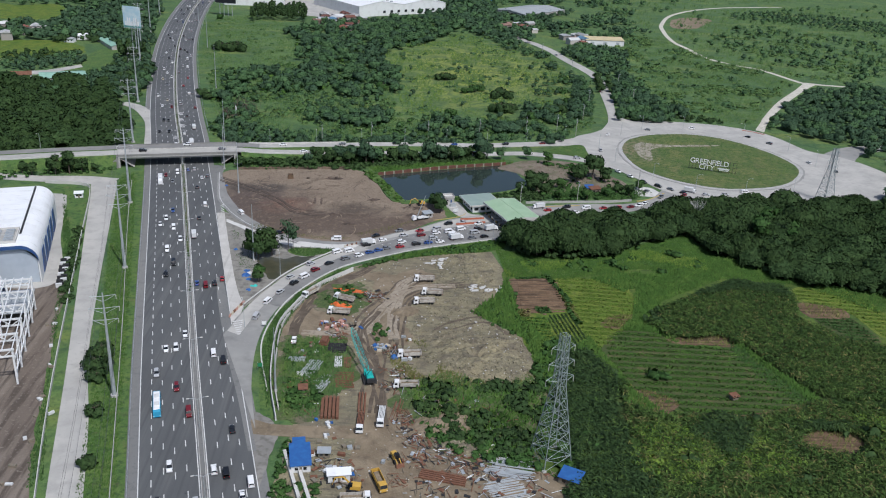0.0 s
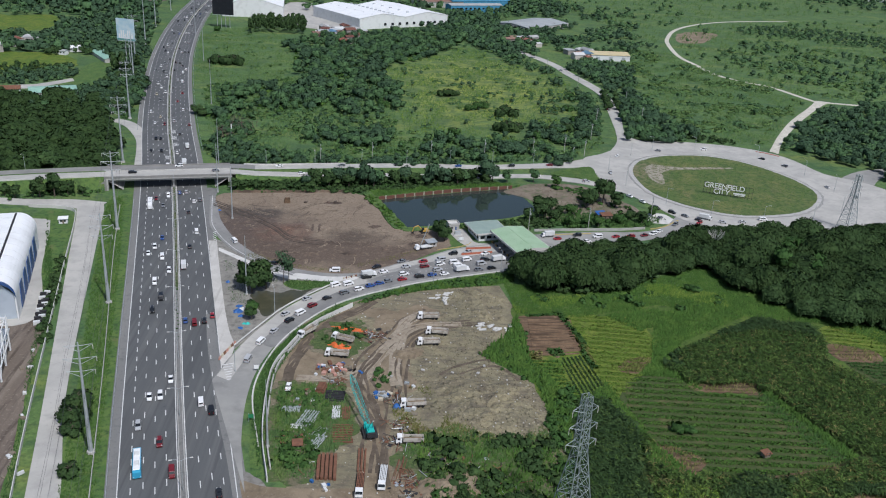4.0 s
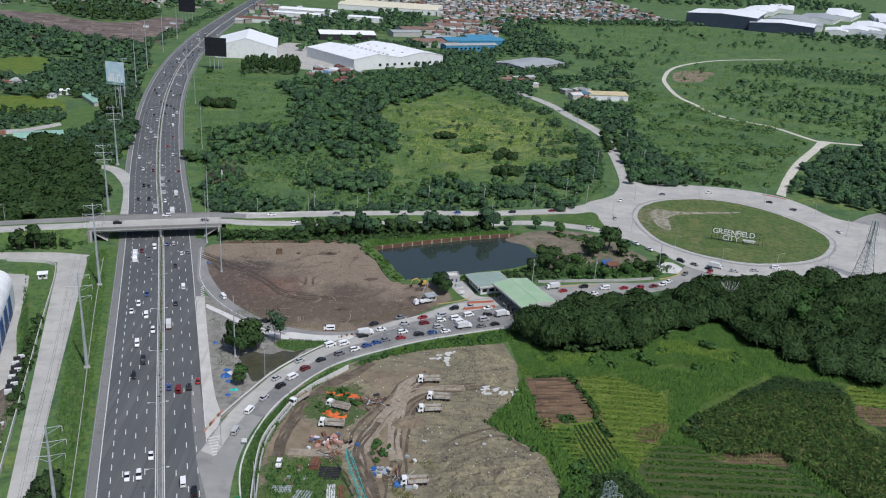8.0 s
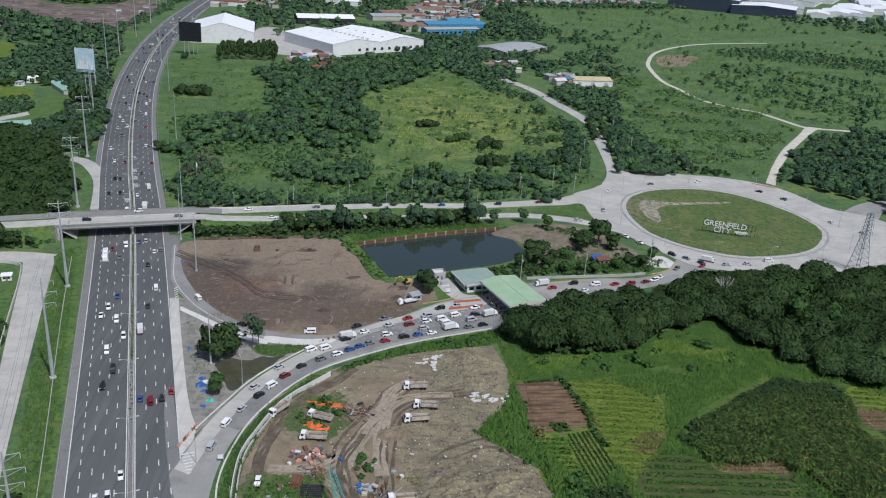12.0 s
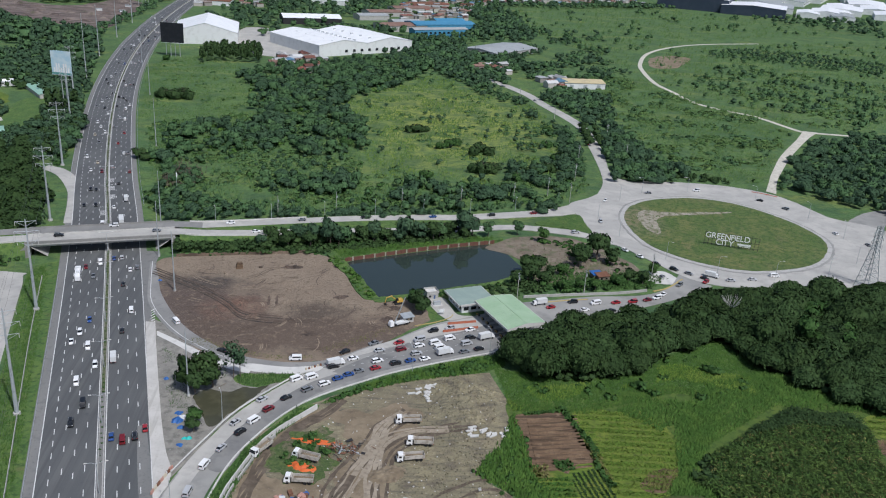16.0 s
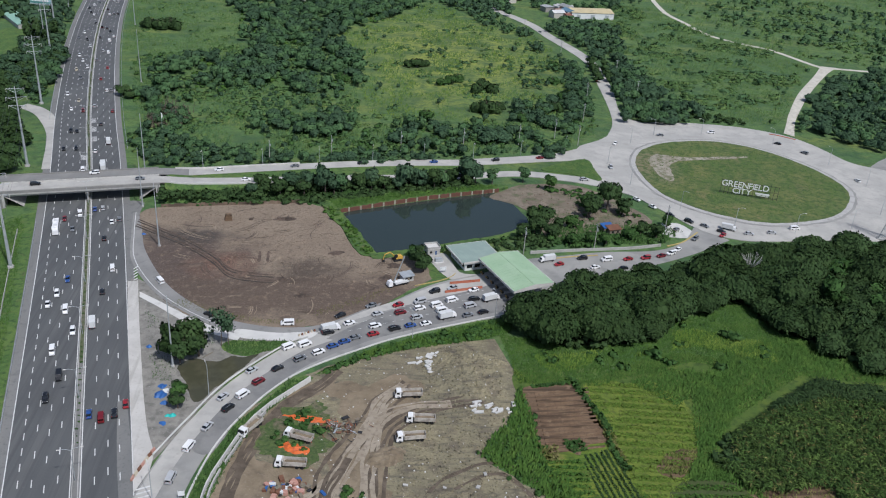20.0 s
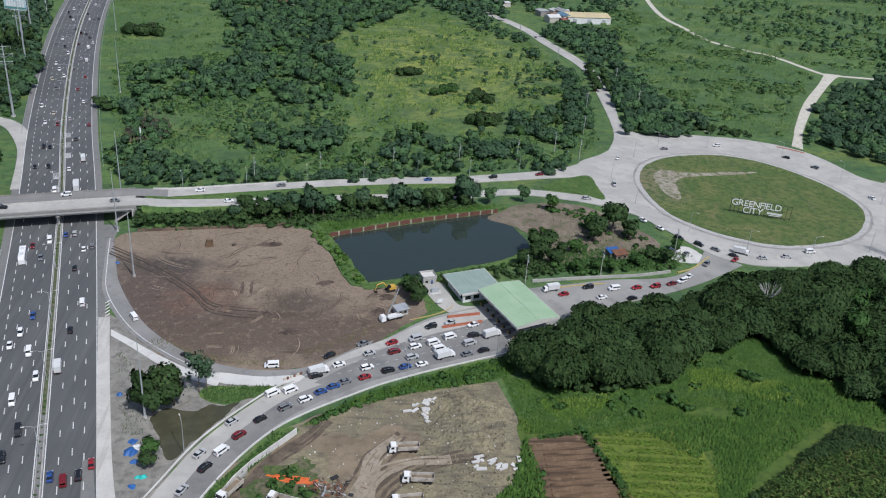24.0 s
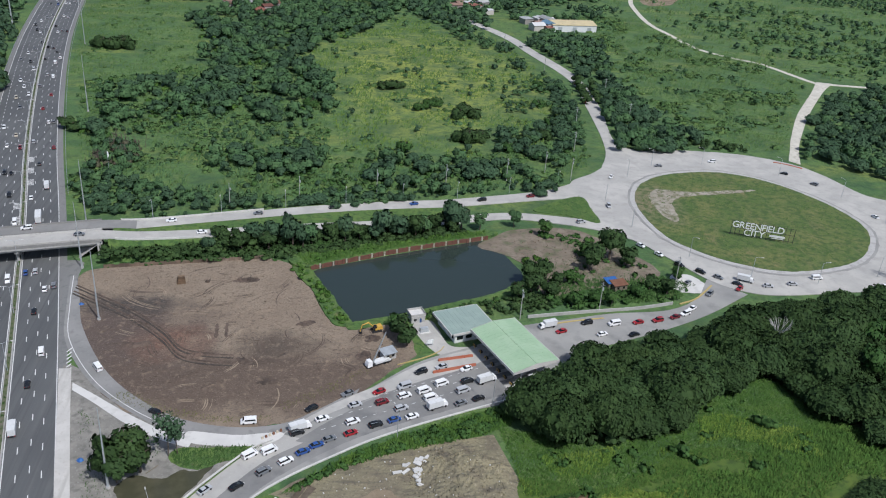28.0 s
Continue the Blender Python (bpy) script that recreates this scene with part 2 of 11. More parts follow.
bark = surface("bark", (0.10, 0.080, 0.062), [((0.16, 0.135, 0.11), 0.6, 0.45, 0.65, 0.7)], 0.95, local=True)


def leaf_surface(name, base, dark, light, amount=0.2):
    return surface(name, base, [(light, 6.0, 0.46, 0.64, 0.75), (dark, 2.4, 0.48, 0.66, 0.55), (tuple(0.6 * c for c in dark), 0.5, 0.54, 0.68, 0.4)], 0.75, vary="island", amount=amount, spec=0.12)


leaf_dark = leaf_surface("dark leaves", (0.036, 0.068, 0.022), (0.024, 0.048, 0.016), (0.052, 0.090, 0.028))
leaf_wood = leaf_surface("rain tree leaves", (0.028, 0.054, 0.016), (0.018, 0.037, 0.012), (0.041, 0.072, 0.021))
leaf_mid = leaf_surface("leaves", (0.043, 0.094, 0.024), (0.027, 0.062, 0.017), (0.063, 0.124, 0.031))
leaf_light = leaf_surface("light leaves", (0.054, 0.116, 0.021), (0.035, 0.080, 0.016), (0.084, 0.152, 0.028))
leaf_yellow = leaf_surface("yellow-green leaves", (0.104, 0.176, 0.026), (0.066, 0.124, 0.020), (0.160, 0.220, 0.040))
leaf_maize = leaf_surface("maize blades", (0.050, 0.092, 0.021), (0.028, 0.054, 0.014), (0.090, 0.138, 0.032), 0.5)
leaf_dry = leaf_surface("dry stalks", (0.120, 0.128, 0.038), (0.070, 0.082, 0.024), (0.175, 0.160, 0.064), 0.4)
# both cool leaf tones have distance haze mixed in as extra blue
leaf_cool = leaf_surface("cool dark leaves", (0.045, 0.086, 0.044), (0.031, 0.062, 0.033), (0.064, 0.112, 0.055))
leaf_fresh = leaf_surface("cool green leaves", (0.062, 0.122, 0.050), (0.044, 0.092, 0.038), (0.086, 0.152, 0.058))
leaf_brown = leaf_surface("half dead leaves", (0.074, 0.074, 0.044), (0.050, 0.054, 0.034), (0.104, 0.100, 0.062))
leaf_meadow = leaf_surface("meadow blades", (0.076, 0.142, 0.044), (0.052, 0.104, 0.036), (0.126, 0.184, 0.052))


# ---- mesh tools ----
def spline(points, n, closed=False):
    """n points along a smooth line through the given ones, evenly spaced."""
    p = np.array(points, float)
    k = len(p)
    q = np.vstack([p[-1:], p, p[:2]]) if closed else np.vstack([2 * p[0] - p[1], p, 2 * p[-1] - p[-2]])
    dense = []
    for i in range(k if closed else k - 1):
        a, b, c, d = q[i:i + 4]
        for s in np.linspace(0, 1, 24, endpoint=False):
            dense.append(0.5 * (2 * b + (c - a) * s + (2 * a - 5 * b + 4 * c - d) * s ** 2 + (3 * b - a - 3 * c + d) * s ** 3))
    dense.append(p[0] if closed else p[-1])
    dense = np.array(dense)
    run = np.r_[0, np.cumsum(np.linalg.norm(np.diff(dense[:, :2], axis=0), axis=1))]
    want = np.linspace(0, run[-1], n, endpoint=not closed)
    return np.stack([np.interp(want, run, dense[:, c]) for c in range(dense.shape[1])], 1)


def sideways(line):
    d = np.gradient(line[:, :2], axis=0)
    d /= np.linalg.norm(d, axis=1, keepdims=True) + 1e-9
    return np.stack([d[:, 1], -d[:, 0]], 1)


def mesh_of(name, verts, faces, material=None, soft=False):
    me = bpy.data.meshes.new(name)
    me.from_pydata([tuple(map(float, v)) for v in verts], [], faces)
    if material:
        me.materials.append(material)
    if soft:
        me.shade_smooth()
    me.update()
    return me


def quads_mesh(name, quads, material):
    """A mesh of loose quads from an array (n, 4, 3)."""
    quads = np.ascontiguousarray(quads, dtype=np.float32)
    n = len(quads)
    me = bpy.data.meshes.new(name)
    me.vertices.add(4 * n)
    me.vertices.foreach_set("co", quads.ravel())
    me.loops.add(4 * n)
    me.loops.foreach_set("vertex_index", np.arange(4 * n, dtype=np.int32))
    me.polygons.add(n)
    me.polygons.foreach_set("loop_start", np.arange(0, 4 * n, 4, dtype=np.int32))
    me.update(calc_edges=True)
    me.materials.append(material)
    return me


class Geo:
    """Gathers the corners and faces of one mesh."""

    def __init__(self):
        self.v, self.f = [], []

    def add(self, verts, faces):
        k = len(self.v)
        self.v += [tuple(map(float, p)) for p in verts]
        self.f += [tuple(k + i for i in face) for face in faces]
        return self

    def box(self, centre, size, rz=0.0, top=(1.0, 1.0), shift=(0.0, 0.0)):
        """A box on its base centre; top: how far its upper face is drawn in, shift: moved."""
        x, y, z = centre
        sx, sy, sz = size
        c, s = math.cos(radians(rz)), math.sin(radians(rz))
        out = []
        for h, kx, ky, ox, oy in ((0, 1, 1, 0, 0), (sz, top[0], top[1], shift[0], shift[1])):
            for a, b in ((-1, -1), (1, -1), (1, 1), (-1, 1)):
                px, py = a * sx / 2 * kx + ox, b * sy / 2 * ky + oy
                out.append((x + px * c - py * s, y + px * s + py * c, z + h))
        return self.add(out, [(3, 2, 1, 0), (4, 5, 6, 7), (0, 1, 5, 4), (1, 2, 6, 5), (2, 3, 7, 6), (3, 0, 4, 7)])

    def bar(self, a, b, r, r2=None, n=6):
        """A round bar from a to b."""
        a, b = Vector(a), Vector(b)
        r2 = r if r2 is None else r2
        q = (b - a).to_track_quat("Z", "Y")
        ring = [Vector((math.cos(2 * math.pi * i / n), math.sin(2 * math.pi * i / n), 0)) for i in range(n)]
        verts = [a + q @ (p * r) for p in ring] + [b + q @ (p * r2) for p in ring]
        faces = [(i, (i + 1) % n, n + (i + 1) % n, n + i) for i in range(n)] + [tuple(range(n))[::-1], tuple(range(n, 2 * n))]
        return self.add(verts, faces)

    def prism(self, outline, z0, z1):
        n = len(outline)
        verts = [(x, y, z0) for x, y in outline] + [(x, y, z1) for x, y in outline]
        return self.add(verts, [(i, (i + 1) % n, n + (i + 1) % n, n + i) for i in range(n)] + [tuple(range(n))[::-1], tuple(range(n, 2 * n))])

    def strip(self, left, right, top, bottom):
        """A slab between two lines of equal length; top and bottom: heights, one each or one a point."""
        n = len(left)
        t, b = np.broadcast_to(top, n), np.broadcast_to(bottom, n)
        verts = []
        for i in range(n):
            verts += [(*left[i][:2], t[i]), (*right[i][:2], t[i]), (*right[i][:2], b[i]), (*left[i][:2], b[i])]
        faces = []
        for i in range(n - 1):
            k = 4 * i
            faces += [(k, k + 1, k + 5, k + 4), (k + 1, k + 2, k + 6, k + 5), (k + 2, k + 3, k + 7, k + 6), (k + 3, k, k + 4, k + 7)]
        return self.add(verts, faces + [(3, 2, 1, 0), (4 * n - 4, 4 * n - 3, 4 * n - 2, 4 * n - 1)])

    def mesh(self, name, material, soft=False):
        return mesh_of(name, self.v, self.f, material, soft)


def part(name, geo, material, parent, label=""):
    """One mesh object under a thing or a part; geo: a Geo or a finished mesh."""
    ob = new(name, geo.mesh(name, material) if isinstance(geo, Geo) else geo)
    ob.parent = parent
    return tagged(ob, label)


def root(name, label, category, m=None, group="", kind=""):
    ob = tagged(new(name), label, category, group, kind)
    ob.empty_display_size = 0.5
    if m is not None:
        ob.matrix_basis = m
    return ob


def solid(name, geo, material, label, category, group="", kind="", m=None):
    ob = tagged(new(name, geo.mesh(name, material) if isinstance(geo, Geo) else geo), label, category, group, kind)
    if m is not None:
        ob.matrix_basis = m
    return ob


def setting(name, geo, material, label="", category=""):
    return solid(name, geo, material, label, category, kind="structure")


def ragged(points, n, amount, size=6.0):
    """A closed outline through the points with an uneven edge."""
    line = spline(points, n, closed=True)
    out = sideways(np.vstack([line[-1:], line, line[:1]]))[1:-1]
    for i, (x, y) in enumerate(line):
        line[i] += out[i] * amount * (noise.noise((x / size, y / size, 3.1)) + 0.5 * noise.noise((x / size * 2.7, y / size * 2.7, 8.0)))
    return line


def patch(name, points, z, material, label, category, n=90, amount=1.5, size=6.0, drop=0.6):
    line = ragged(points, n, amount, size)
    return setting(name, Geo().prism([tuple(p) for p in line], z - drop, z), material, label, category)


def inside(points, poly):
    """Which of the points (n, 2) lie in the polygon."""
    poly = np.array(poly, float)
    x, y = points[:, 0], points[:, 1]
    hit = np.zeros(len(points), bool)
    for (x0, y0), (x1, y1) in zip(poly, np.roll(poly, -1, 0)):
        cut = (y0 > y) != (y1 > y)
        hit ^= cut & (x < (x1 - x0) * (y - y0) / (y1 - y0 + 1e-12) + x0)
    return hit


def scatter(rng, poly, count):
    """count random places in the polygon, evenly spread."""
    poly = np.array(poly, float)
    lo, hi = poly.min(0), poly.max(0)
    found = np.zeros((0, 2))
    while len(found) < count:
        p = rng.uniform(lo, hi, (count * 3, 2))
        found = np.vstack([found, p[inside(p, poly)]])
    return found[:count]


def spaced(rng, poly, gap, tries=4000, margin=()):
    """Places in the polygon that keep a gap."""
    kept = []
    for p in scatter(rng, poly, tries):
        if all((p[0] - a) ** 2 + (p[1] - b) ** 2 > gap * gap for a, b in kept):
            kept.append(tuple(p))
    return kept

# ---- ground, roads ----
def deck(x):
    """Height of the crossing road above the ground."""
    if x < -155:
        return max(0.2, 7.2 - (-155 - x) * 7 / 230)
    return 7.2 if x < -80 else max(0.25, 7.2 - (x + 80) * 7 / 140)


HW = spline([(14.5, -60), (-32.5, 152), (-67.2, 292), (-105.5, 450), (-129, 544), (-150, 623), (-173, 718), (-196, 822), (-216, 927), (-237, 1064), (-254, 1219), (-271, 1479), (-282, 1932), (-284, 2400)], 260)
HW_SIDE = sideways(HW)
HW = HW + HW_SIDE * 0.8
setting("ground", Geo().add([(-3500, -700, 0), (3500, -700, 0), (3500, 5000, 0), (-3500, 5000, 0)], [(0, 1, 2, 3)]), grass, "wide green grassland on a flat plain", "ground")


def ribbon(name, offset0, offset1, z, material, label="", category="road", rows=slice(None), drop=0.3):
    c, s = HW[rows], HW_SIDE[rows]
    return setting(name, Geo().strip(c + s * offset0, c + s * offset1, z, z - drop), material, label, category)


ribbon("shoulder_west", -21.4, -18.1, 0.10, shoulder, "worn grey asphalt shoulder of the expressway", "road")
ribbon("road_expressway", -18.1, 14.9, 0.14, asphalt, "dark grey asphalt expressway with many lanes", "road")
ribbon("shoulder_east", 14.9, 17.8, 0.10, shoulder, "worn grey asphalt shoulder of the expressway", "road")
patch("verge_west", [(-62, 200), (-92, 318), (-132, 475), (-140, 486), (-146, 474), (-120, 366), (-100, 290), (-80, 205)], 0.06, verge, "grass verge between the expressway and the power poles", "grass", 60, 0.8)


def road(name, left, right, n, z, material, label, category="road", drop=0.4):
    a, b = spline(left, n), spline(right, n)
    zz = np.array([z(p[0]) for p in (a + b) / 2]) if callable(z) else z
    return setting(name, Geo().strip(a, b, zz, np.asarray(zz) - drop), material, label, category)


# the crossing road: bridge and its approaches
FAR_N = [(-420, 450), (-300, 482), (-202, 505), (-157, 513.5), (-97, 526), (-76, 527), (-42, 538), (-2, 552), (37, 562.5), (78, 570.5), (116, 580), (134, 590)]
FAR_S = [(-420, 443), (-300, 474), (-200, 498), (-156, 505.5), (-96, 518), (-75, 519), (-41.5, 530.5), (-2, 543.5), (36.5, 553.5), (77, 561), (107, 567), (135, 572)]
NEAR_N = [(-420, 441), (-300, 472), (-199, 496), (-155, 503.5), (-95, 516), (-75, 516), (-45.6, 521.6), (-1.7, 532.5), (35, 540), (57.6, 545.5), (92, 552), (120, 547), (136, 541.6)]
NEAR_S = [(-420, 433), (-300, 464), (-195, 487.5), (-150, 495.5), (-92, 508), (-74, 508.5), (-44.8, 514.2), (-1.7, 525.7), (19, 530.6), (56.6, 537.5), (91, 544.5), (117.5, 538.7), (133, 532)]
road("road_crossing_far", FAR_N[:6], FAR_S[:6], 90, lambda x: deck(x) + 0.1, old_concrete, "grey concrete carriageway over the overpass")
road("road_crossing_far_east", FAR_N[5:], FAR_S[5:], 90, lambda x: deck(x) + 0.1, concrete, "pale concrete carriageway leading to the roundabout")
road("road_crossing_near", NEAR_N, NEAR_S, 120, lambda x: deck(x) + 0.1, concrete, "pale concrete carriageway rising to the overpass")


def bank(name, x0, x1):
    """The earth bank under the crossing road."""
    xs = np.linspace(x0, x1, 50)
    north = np.array([np.interp(x, [p[0] for p in FAR_N], [p[1] for p in FAR_N]) for x in xs])
    south = np.array([np.interp(x, [p[0] for p in NEAR_S], [p[1] for p in NEAR_S]) for x in xs])
    g = Geo()
    verts, faces = [], []
    for x, a, b in zip(xs, north, south):
        h = deck(x)
        verts += [(x - 0.2 * h, a + 1 + 1.6 * h, -0.2), (x, a + 1, h), (x, b - 1, h), (x + 0.2 * h, b - 1 - 0.75 * h, -0.2)]
    for i in range(len(xs) - 1):
        for j in range(3):
            faces.append((4 * i + j, 4 * i + j + 1, 4 * i + j + 5, 4 * i + j + 4))
    setting(name, g.add(verts, faces), verge, "overgrown earth bank under the crossing road", "bank")


bank("bank_east", -84, 62)
bank("bank_west", -420, -153)

# roundabout
ISLAND = [(161, 556), (166, 577), (178, 595), (200, 607), (228, 609), (251, 595), (268, 566), (272, 537), (261, 514), (243, 498), (222, 491), (203, 490), (187, 497), (173, 509), (163, 527)]
RING = [(134, 590), (151, 606), (168, 624), (187, 642), (217, 646), (252, 641), (278, 627), (290, 608), (299, 578), (318, 562), (330, 530), (318, 500), (296, 478), (262, 471), (227, 471), (206, 469), (184, 470), (170, 478), (159, 497), (146, 522), (133, 532), (135, 560)]
patch("road_roundabout", RING, 0.30, concrete, "wide pale concrete roundabout", "road", 160, 0.6, 14)
patch("gutter_island", [(217 + (x - 217) * 1.068, 550 + (y - 550) * 1.068) for x, y in ISLAND], 0.36, ramp_tar, "grey stained gutter round the roundabout island", "road", 140, 0.8)
patch("kerb_island", [(217 + (x - 217) * 1.045, 550 + (y - 550) * 1.045) for x, y in ISLAND], 0.42, wall_concrete, "grey concrete kerb ring of the roundabout island", "kerb", 140, 0.2)
patch("island_lawn", ISLAND, 0.55, lawn, "grassy roundabout island with a worn dirt track", "lawn", 140, 0.5)
patch("island_track", [(171.8, 572), (176, 580), (181, 583.6), (189, 581.2), (203, 580), (220, 582.3), (237, 583.4), (228, 579.8), (212, 576.6), (196, 574.4), (187.5, 571.4), (182.4, 566), (179.6, 556), (178, 546), (174.5, 541), (171.2, 547), (170.4, 558)], 0.60, surface("trodden island soil", (0.275, 0.245, 0.19), [((0.36, 0.335, 0.28), 5, 0.44, 0.62, 0.7), ((0.13, 0.135, 0.07), 3.0, 0.46, 0.62, 0.85)], 0.95), "pale worn dirt track in the island grass", "track", 80, 1.0, 4)
patch("triangle_verge", [(106, 556), (134, 573), (136, 556), (135, 540), (122, 549)], 0.36, verge, "grass triangle between the carriageways", "grass", 40, 0.3)

# road from the roundabout to the far sheds, and dirt tracks
road("road_north", [(158, 612), (172, 649), (184, 729), (191, 801), (177, 883), (165, 947), (120, 1060), (60, 1190)], [(196, 640), (182, 660), (194, 731), (200, 812), (186, 892), (173, 957), (127, 1064), (67, 1194)], 80, 0.2, concrete, "pale narrow concrete road to the far sheds")
road("track_dirt", [(281.5, 631), (293.5, 652), (306.2, 674.5), (339.1, 726.9), (381.4, 784.1), (404, 817)], [(286, 625), (298.5, 650), (312.6, 673.5), (348.5, 727.5), (394, 788), (416, 813)], 40, 0.12, path_soil, "pale dirt track across the meadow", "track")
FAR_TRACK = spline([(520, 790), (408, 811), (399, 819), (384, 870), (366, 891), (346, 923), (341, 980), (338, 1030), (350, 1110), (365, 1166), (404, 1255), (462, 1328), (534, 1381), (640, 1420)], 90)
setting("track_far", Geo().strip(FAR_TRACK + sideways(FAR_TRACK) * -2.6, FAR_TRACK + sideways(FAR_TRACK) * 2.6, 0.1, -0.3), path_soil, "long pale dirt track curving through the grassland", "track")

road("kerb_red", [(269.5, 627.4), (276.2, 623.4), (282.6, 617.2)], [(270.1, 628.4), (276.9, 624.5), (283.5, 618.2)], 14, 0.5, red_paint, "dull red painted kerb at the mouth of the dirt track", "kerb")

# weathered outer strip where the toll ramp joins
road("shoulder_join", [(-69.2, 350), (-62.8, 322), (-52.8, 285), (-43.6, 254.5), (-36.6, 229)], [(-66.4, 350), (-58.6, 322), (-49.4, 285), (-41.0, 254.6), (-34.0, 229)], 50, 0.150, shoulder, "worn grey asphalt strip beside the expressway lanes", "road", 0.02)

# toll ramps
road("ramp_toll", [(-57, 300), (-52, 322.6), (-46.5, 338.3), (-36.9, 358.5), (-20, 380), (-9, 388), (6, 400), (20, 413), (36, 426), (58, 436), (74, 447), (95, 452), (114, 456), (138, 458), (154, 467), (166, 484)], [(-36, 240), (-41.3, 266.4), (-43.4, 293.4), (-41.1, 315.8), (-33.5, 338), (-17.2, 362.6), (8.1, 380), (26, 389), (47, 397), (62, 402), (80, 418), (97, 430), (115, 437), (135, 445), (155, 455), (178, 470)], 110, 0.18, ramp_tar, "grey concrete toll ramp curving off the expressway")
ramp_mid = surface("greyed ramp asphalt", (0.215, 0.213, 0.202), [((0.265, 0.26, 0.245), 12, 0.42, 0.62, 0.8), ((0.15, 0.15, 0.145), 3, 0.52, 0.7, 0.6), ((0.30, 0.295, 0.28), 1.0, 0.58, 0.74, 0.4)], 0.8, bump=0.15, bump_size=0.4)
road("ramp_exit", [(-93, 490), (-88, 474), (-81.4, 450.9), (-66.3, 421.5), (-46.8, 401.5), (-28.7, 393.5), (-11.6, 393.5), (0, 400), (14, 411)], [(-95, 490), (-91, 467.5), (-85.5, 443.2), (-72, 418.4), (-56, 401.4), (-36.5, 387.4), (-21.4, 385), (-9.7, 387.5), (8, 396)], 70, 0.16, ramp_mid, "grey ramp curving back onto the expressway")
patch("shoulder_merge", [(-102, 502), (-99, 490), (-93, 467), (-86.5, 440), (-83, 428), (-84, 446), (-88, 467), (-92, 490), (-93, 502)], 0.125, shoulder, "worn asphalt between ramp and expressway", "road", 60, 0.2)
patch("lane_asphalt", [(-44, 330), (-36, 350), (-22, 370), (-8, 384), (3, 393.5), (20, 406.5), (43, 418), (58, 425), (66, 419), (63, 407), (47, 400), (26, 392), (8, 383.5), (-14, 367), (-30, 344.5), (-37.5, 325)], 0.19, ramp_worn, "darker asphalt lanes before the toll gates", "road", 120, 0.25)
road("slab_ramp", [(-51.6, 324), (-46, 339.5), (-36.4, 359.5), (-19.6, 381), (-10, 388.5)], [(-44.6, 329), (-42.4, 338.5), (-34.2, 354), (-16.6, 375.6), (-5, 386.5)], 60, 0.196, concrete, "pale concrete inner lane of the toll ramp")
road("line_exit", [(-94, 490), (-90, 467.8), (-84.4, 443.8), (-71, 419.3), (-55.2, 402.4), (-36.2, 388.6)], [(-93.76, 490.1), (-89.76, 467.9), (-84.16, 443.9), (-70.76, 419.4), (-54.96, 402.5), (-35.96, 388.7)], 60, 0.215, paint, "white edge line of the exit ramp", "road marking", 0.02)
road("kerb_exit", [(-77, 418), (-68, 410.5), (-57, 401), (-45, 392.2), (-36, 387.5)], [(-76.2, 414), (-67.6, 406.4), (-58, 397.3), (-46, 388.4), (-37, 384)], 30, 0.22, pale_concrete, "pale concrete edge strip of the exit ramp", "kerb")
patch("apron_gore", [(-38, 391.4), (-24, 389), (-10, 389.5), (-14, 384.6), (-25, 384), (-36, 386)], 0.24, pale_concrete, "pale concrete gore between the ramps", "road", 40, 0.2)
road("slab_deceleration", [(-83.2, 426), (-77.2, 400), (-71.0, 373), (-66.0, 352.5), (-61.2, 333.3), (-57.0, 316), (-55.6, 309)], [(-79.3, 426), (-73.4, 400), (-66.9, 372.8), (-61.8, 352), (-57.2, 335.5), (-53.6, 325.5), (-53.2, 318)], 40, 0.24, surface("dusty new concrete", (0.46, 0.445, 0.41), [((0.54, 0.525, 0.485), 6, 0.42, 0.6, 0.7), ((0.30, 0.285, 0.25), 2.2, 0.52, 0.7, 0.6, ALONG), ((0.36, 0.33, 0.28), 0.8, 0.56, 0.72, 0.5)], 0.9), "pale dusty concrete strip beside the expressway")

# lots and yard
patch("lot_cleared", [(-84, 497), (-50, 502), (-18, 504), (-5, 490), (1, 466), (8, 451), (27, 450), (33, 442), (35, 431), (22, 417), (10, 404), (-3, 396), (-30, 392), (-58, 402.5), (-71, 419), (-83, 443), (-90, 470), (-91, 490)], 0.12, lot_soil, "brown cleared lot with bulldozer tracks", "soil", 140, 1.2)
patch("yard_gravel", [(-29, 344), (-9, 366), (23, 379), (47, 384), (56, 360), (52, 340), (41, 321), (58, 302), (60, 277), (46, 262), (22, 258), (14, 230), (16, 195), (-10, 190), (-26, 205), (-25, 238), (-29, 262), (-35, 285), (-35, 308), (-34, 326)], 0.10, gravel, "grey gravel construction yard with tyre ruts", "gravel", 160, 1.5)
patch("plot_tilled", [(58, 354), (66, 356.5), (76, 358), (79, 342), (80.5, 325), (70, 322), (59.5, 320.5), (58.5, 338)], 0.12, tilled, "freshly tilled brown plot", "soil", 60, 0.4)

# ---- road markings, median, bridge ----
HW_RUN = np.r_[0, np.cumsum(np.linalg.norm(np.diff(HW, axis=0), axis=1))]


def on_highway(s, offset):
    """Place and heading (degrees) at a run s along the expressway, offset to its east."""
    i = int(np.clip(np.searchsorted(HW_RUN, s), 1, len(HW) - 1))
    k = (s - HW_RUN[i - 1]) / (HW_RUN[i] - HW_RUN[i - 1])
    p = HW[i - 1] * (1 - k) + HW[i] * k
    d = HW[i] - HW[i - 1]
    d /= np.linalg.norm(d)
    return p[0] + d[1] * offset, p[1] - d[0] * offset, math.degrees(math.atan2(d[1], d[0]))


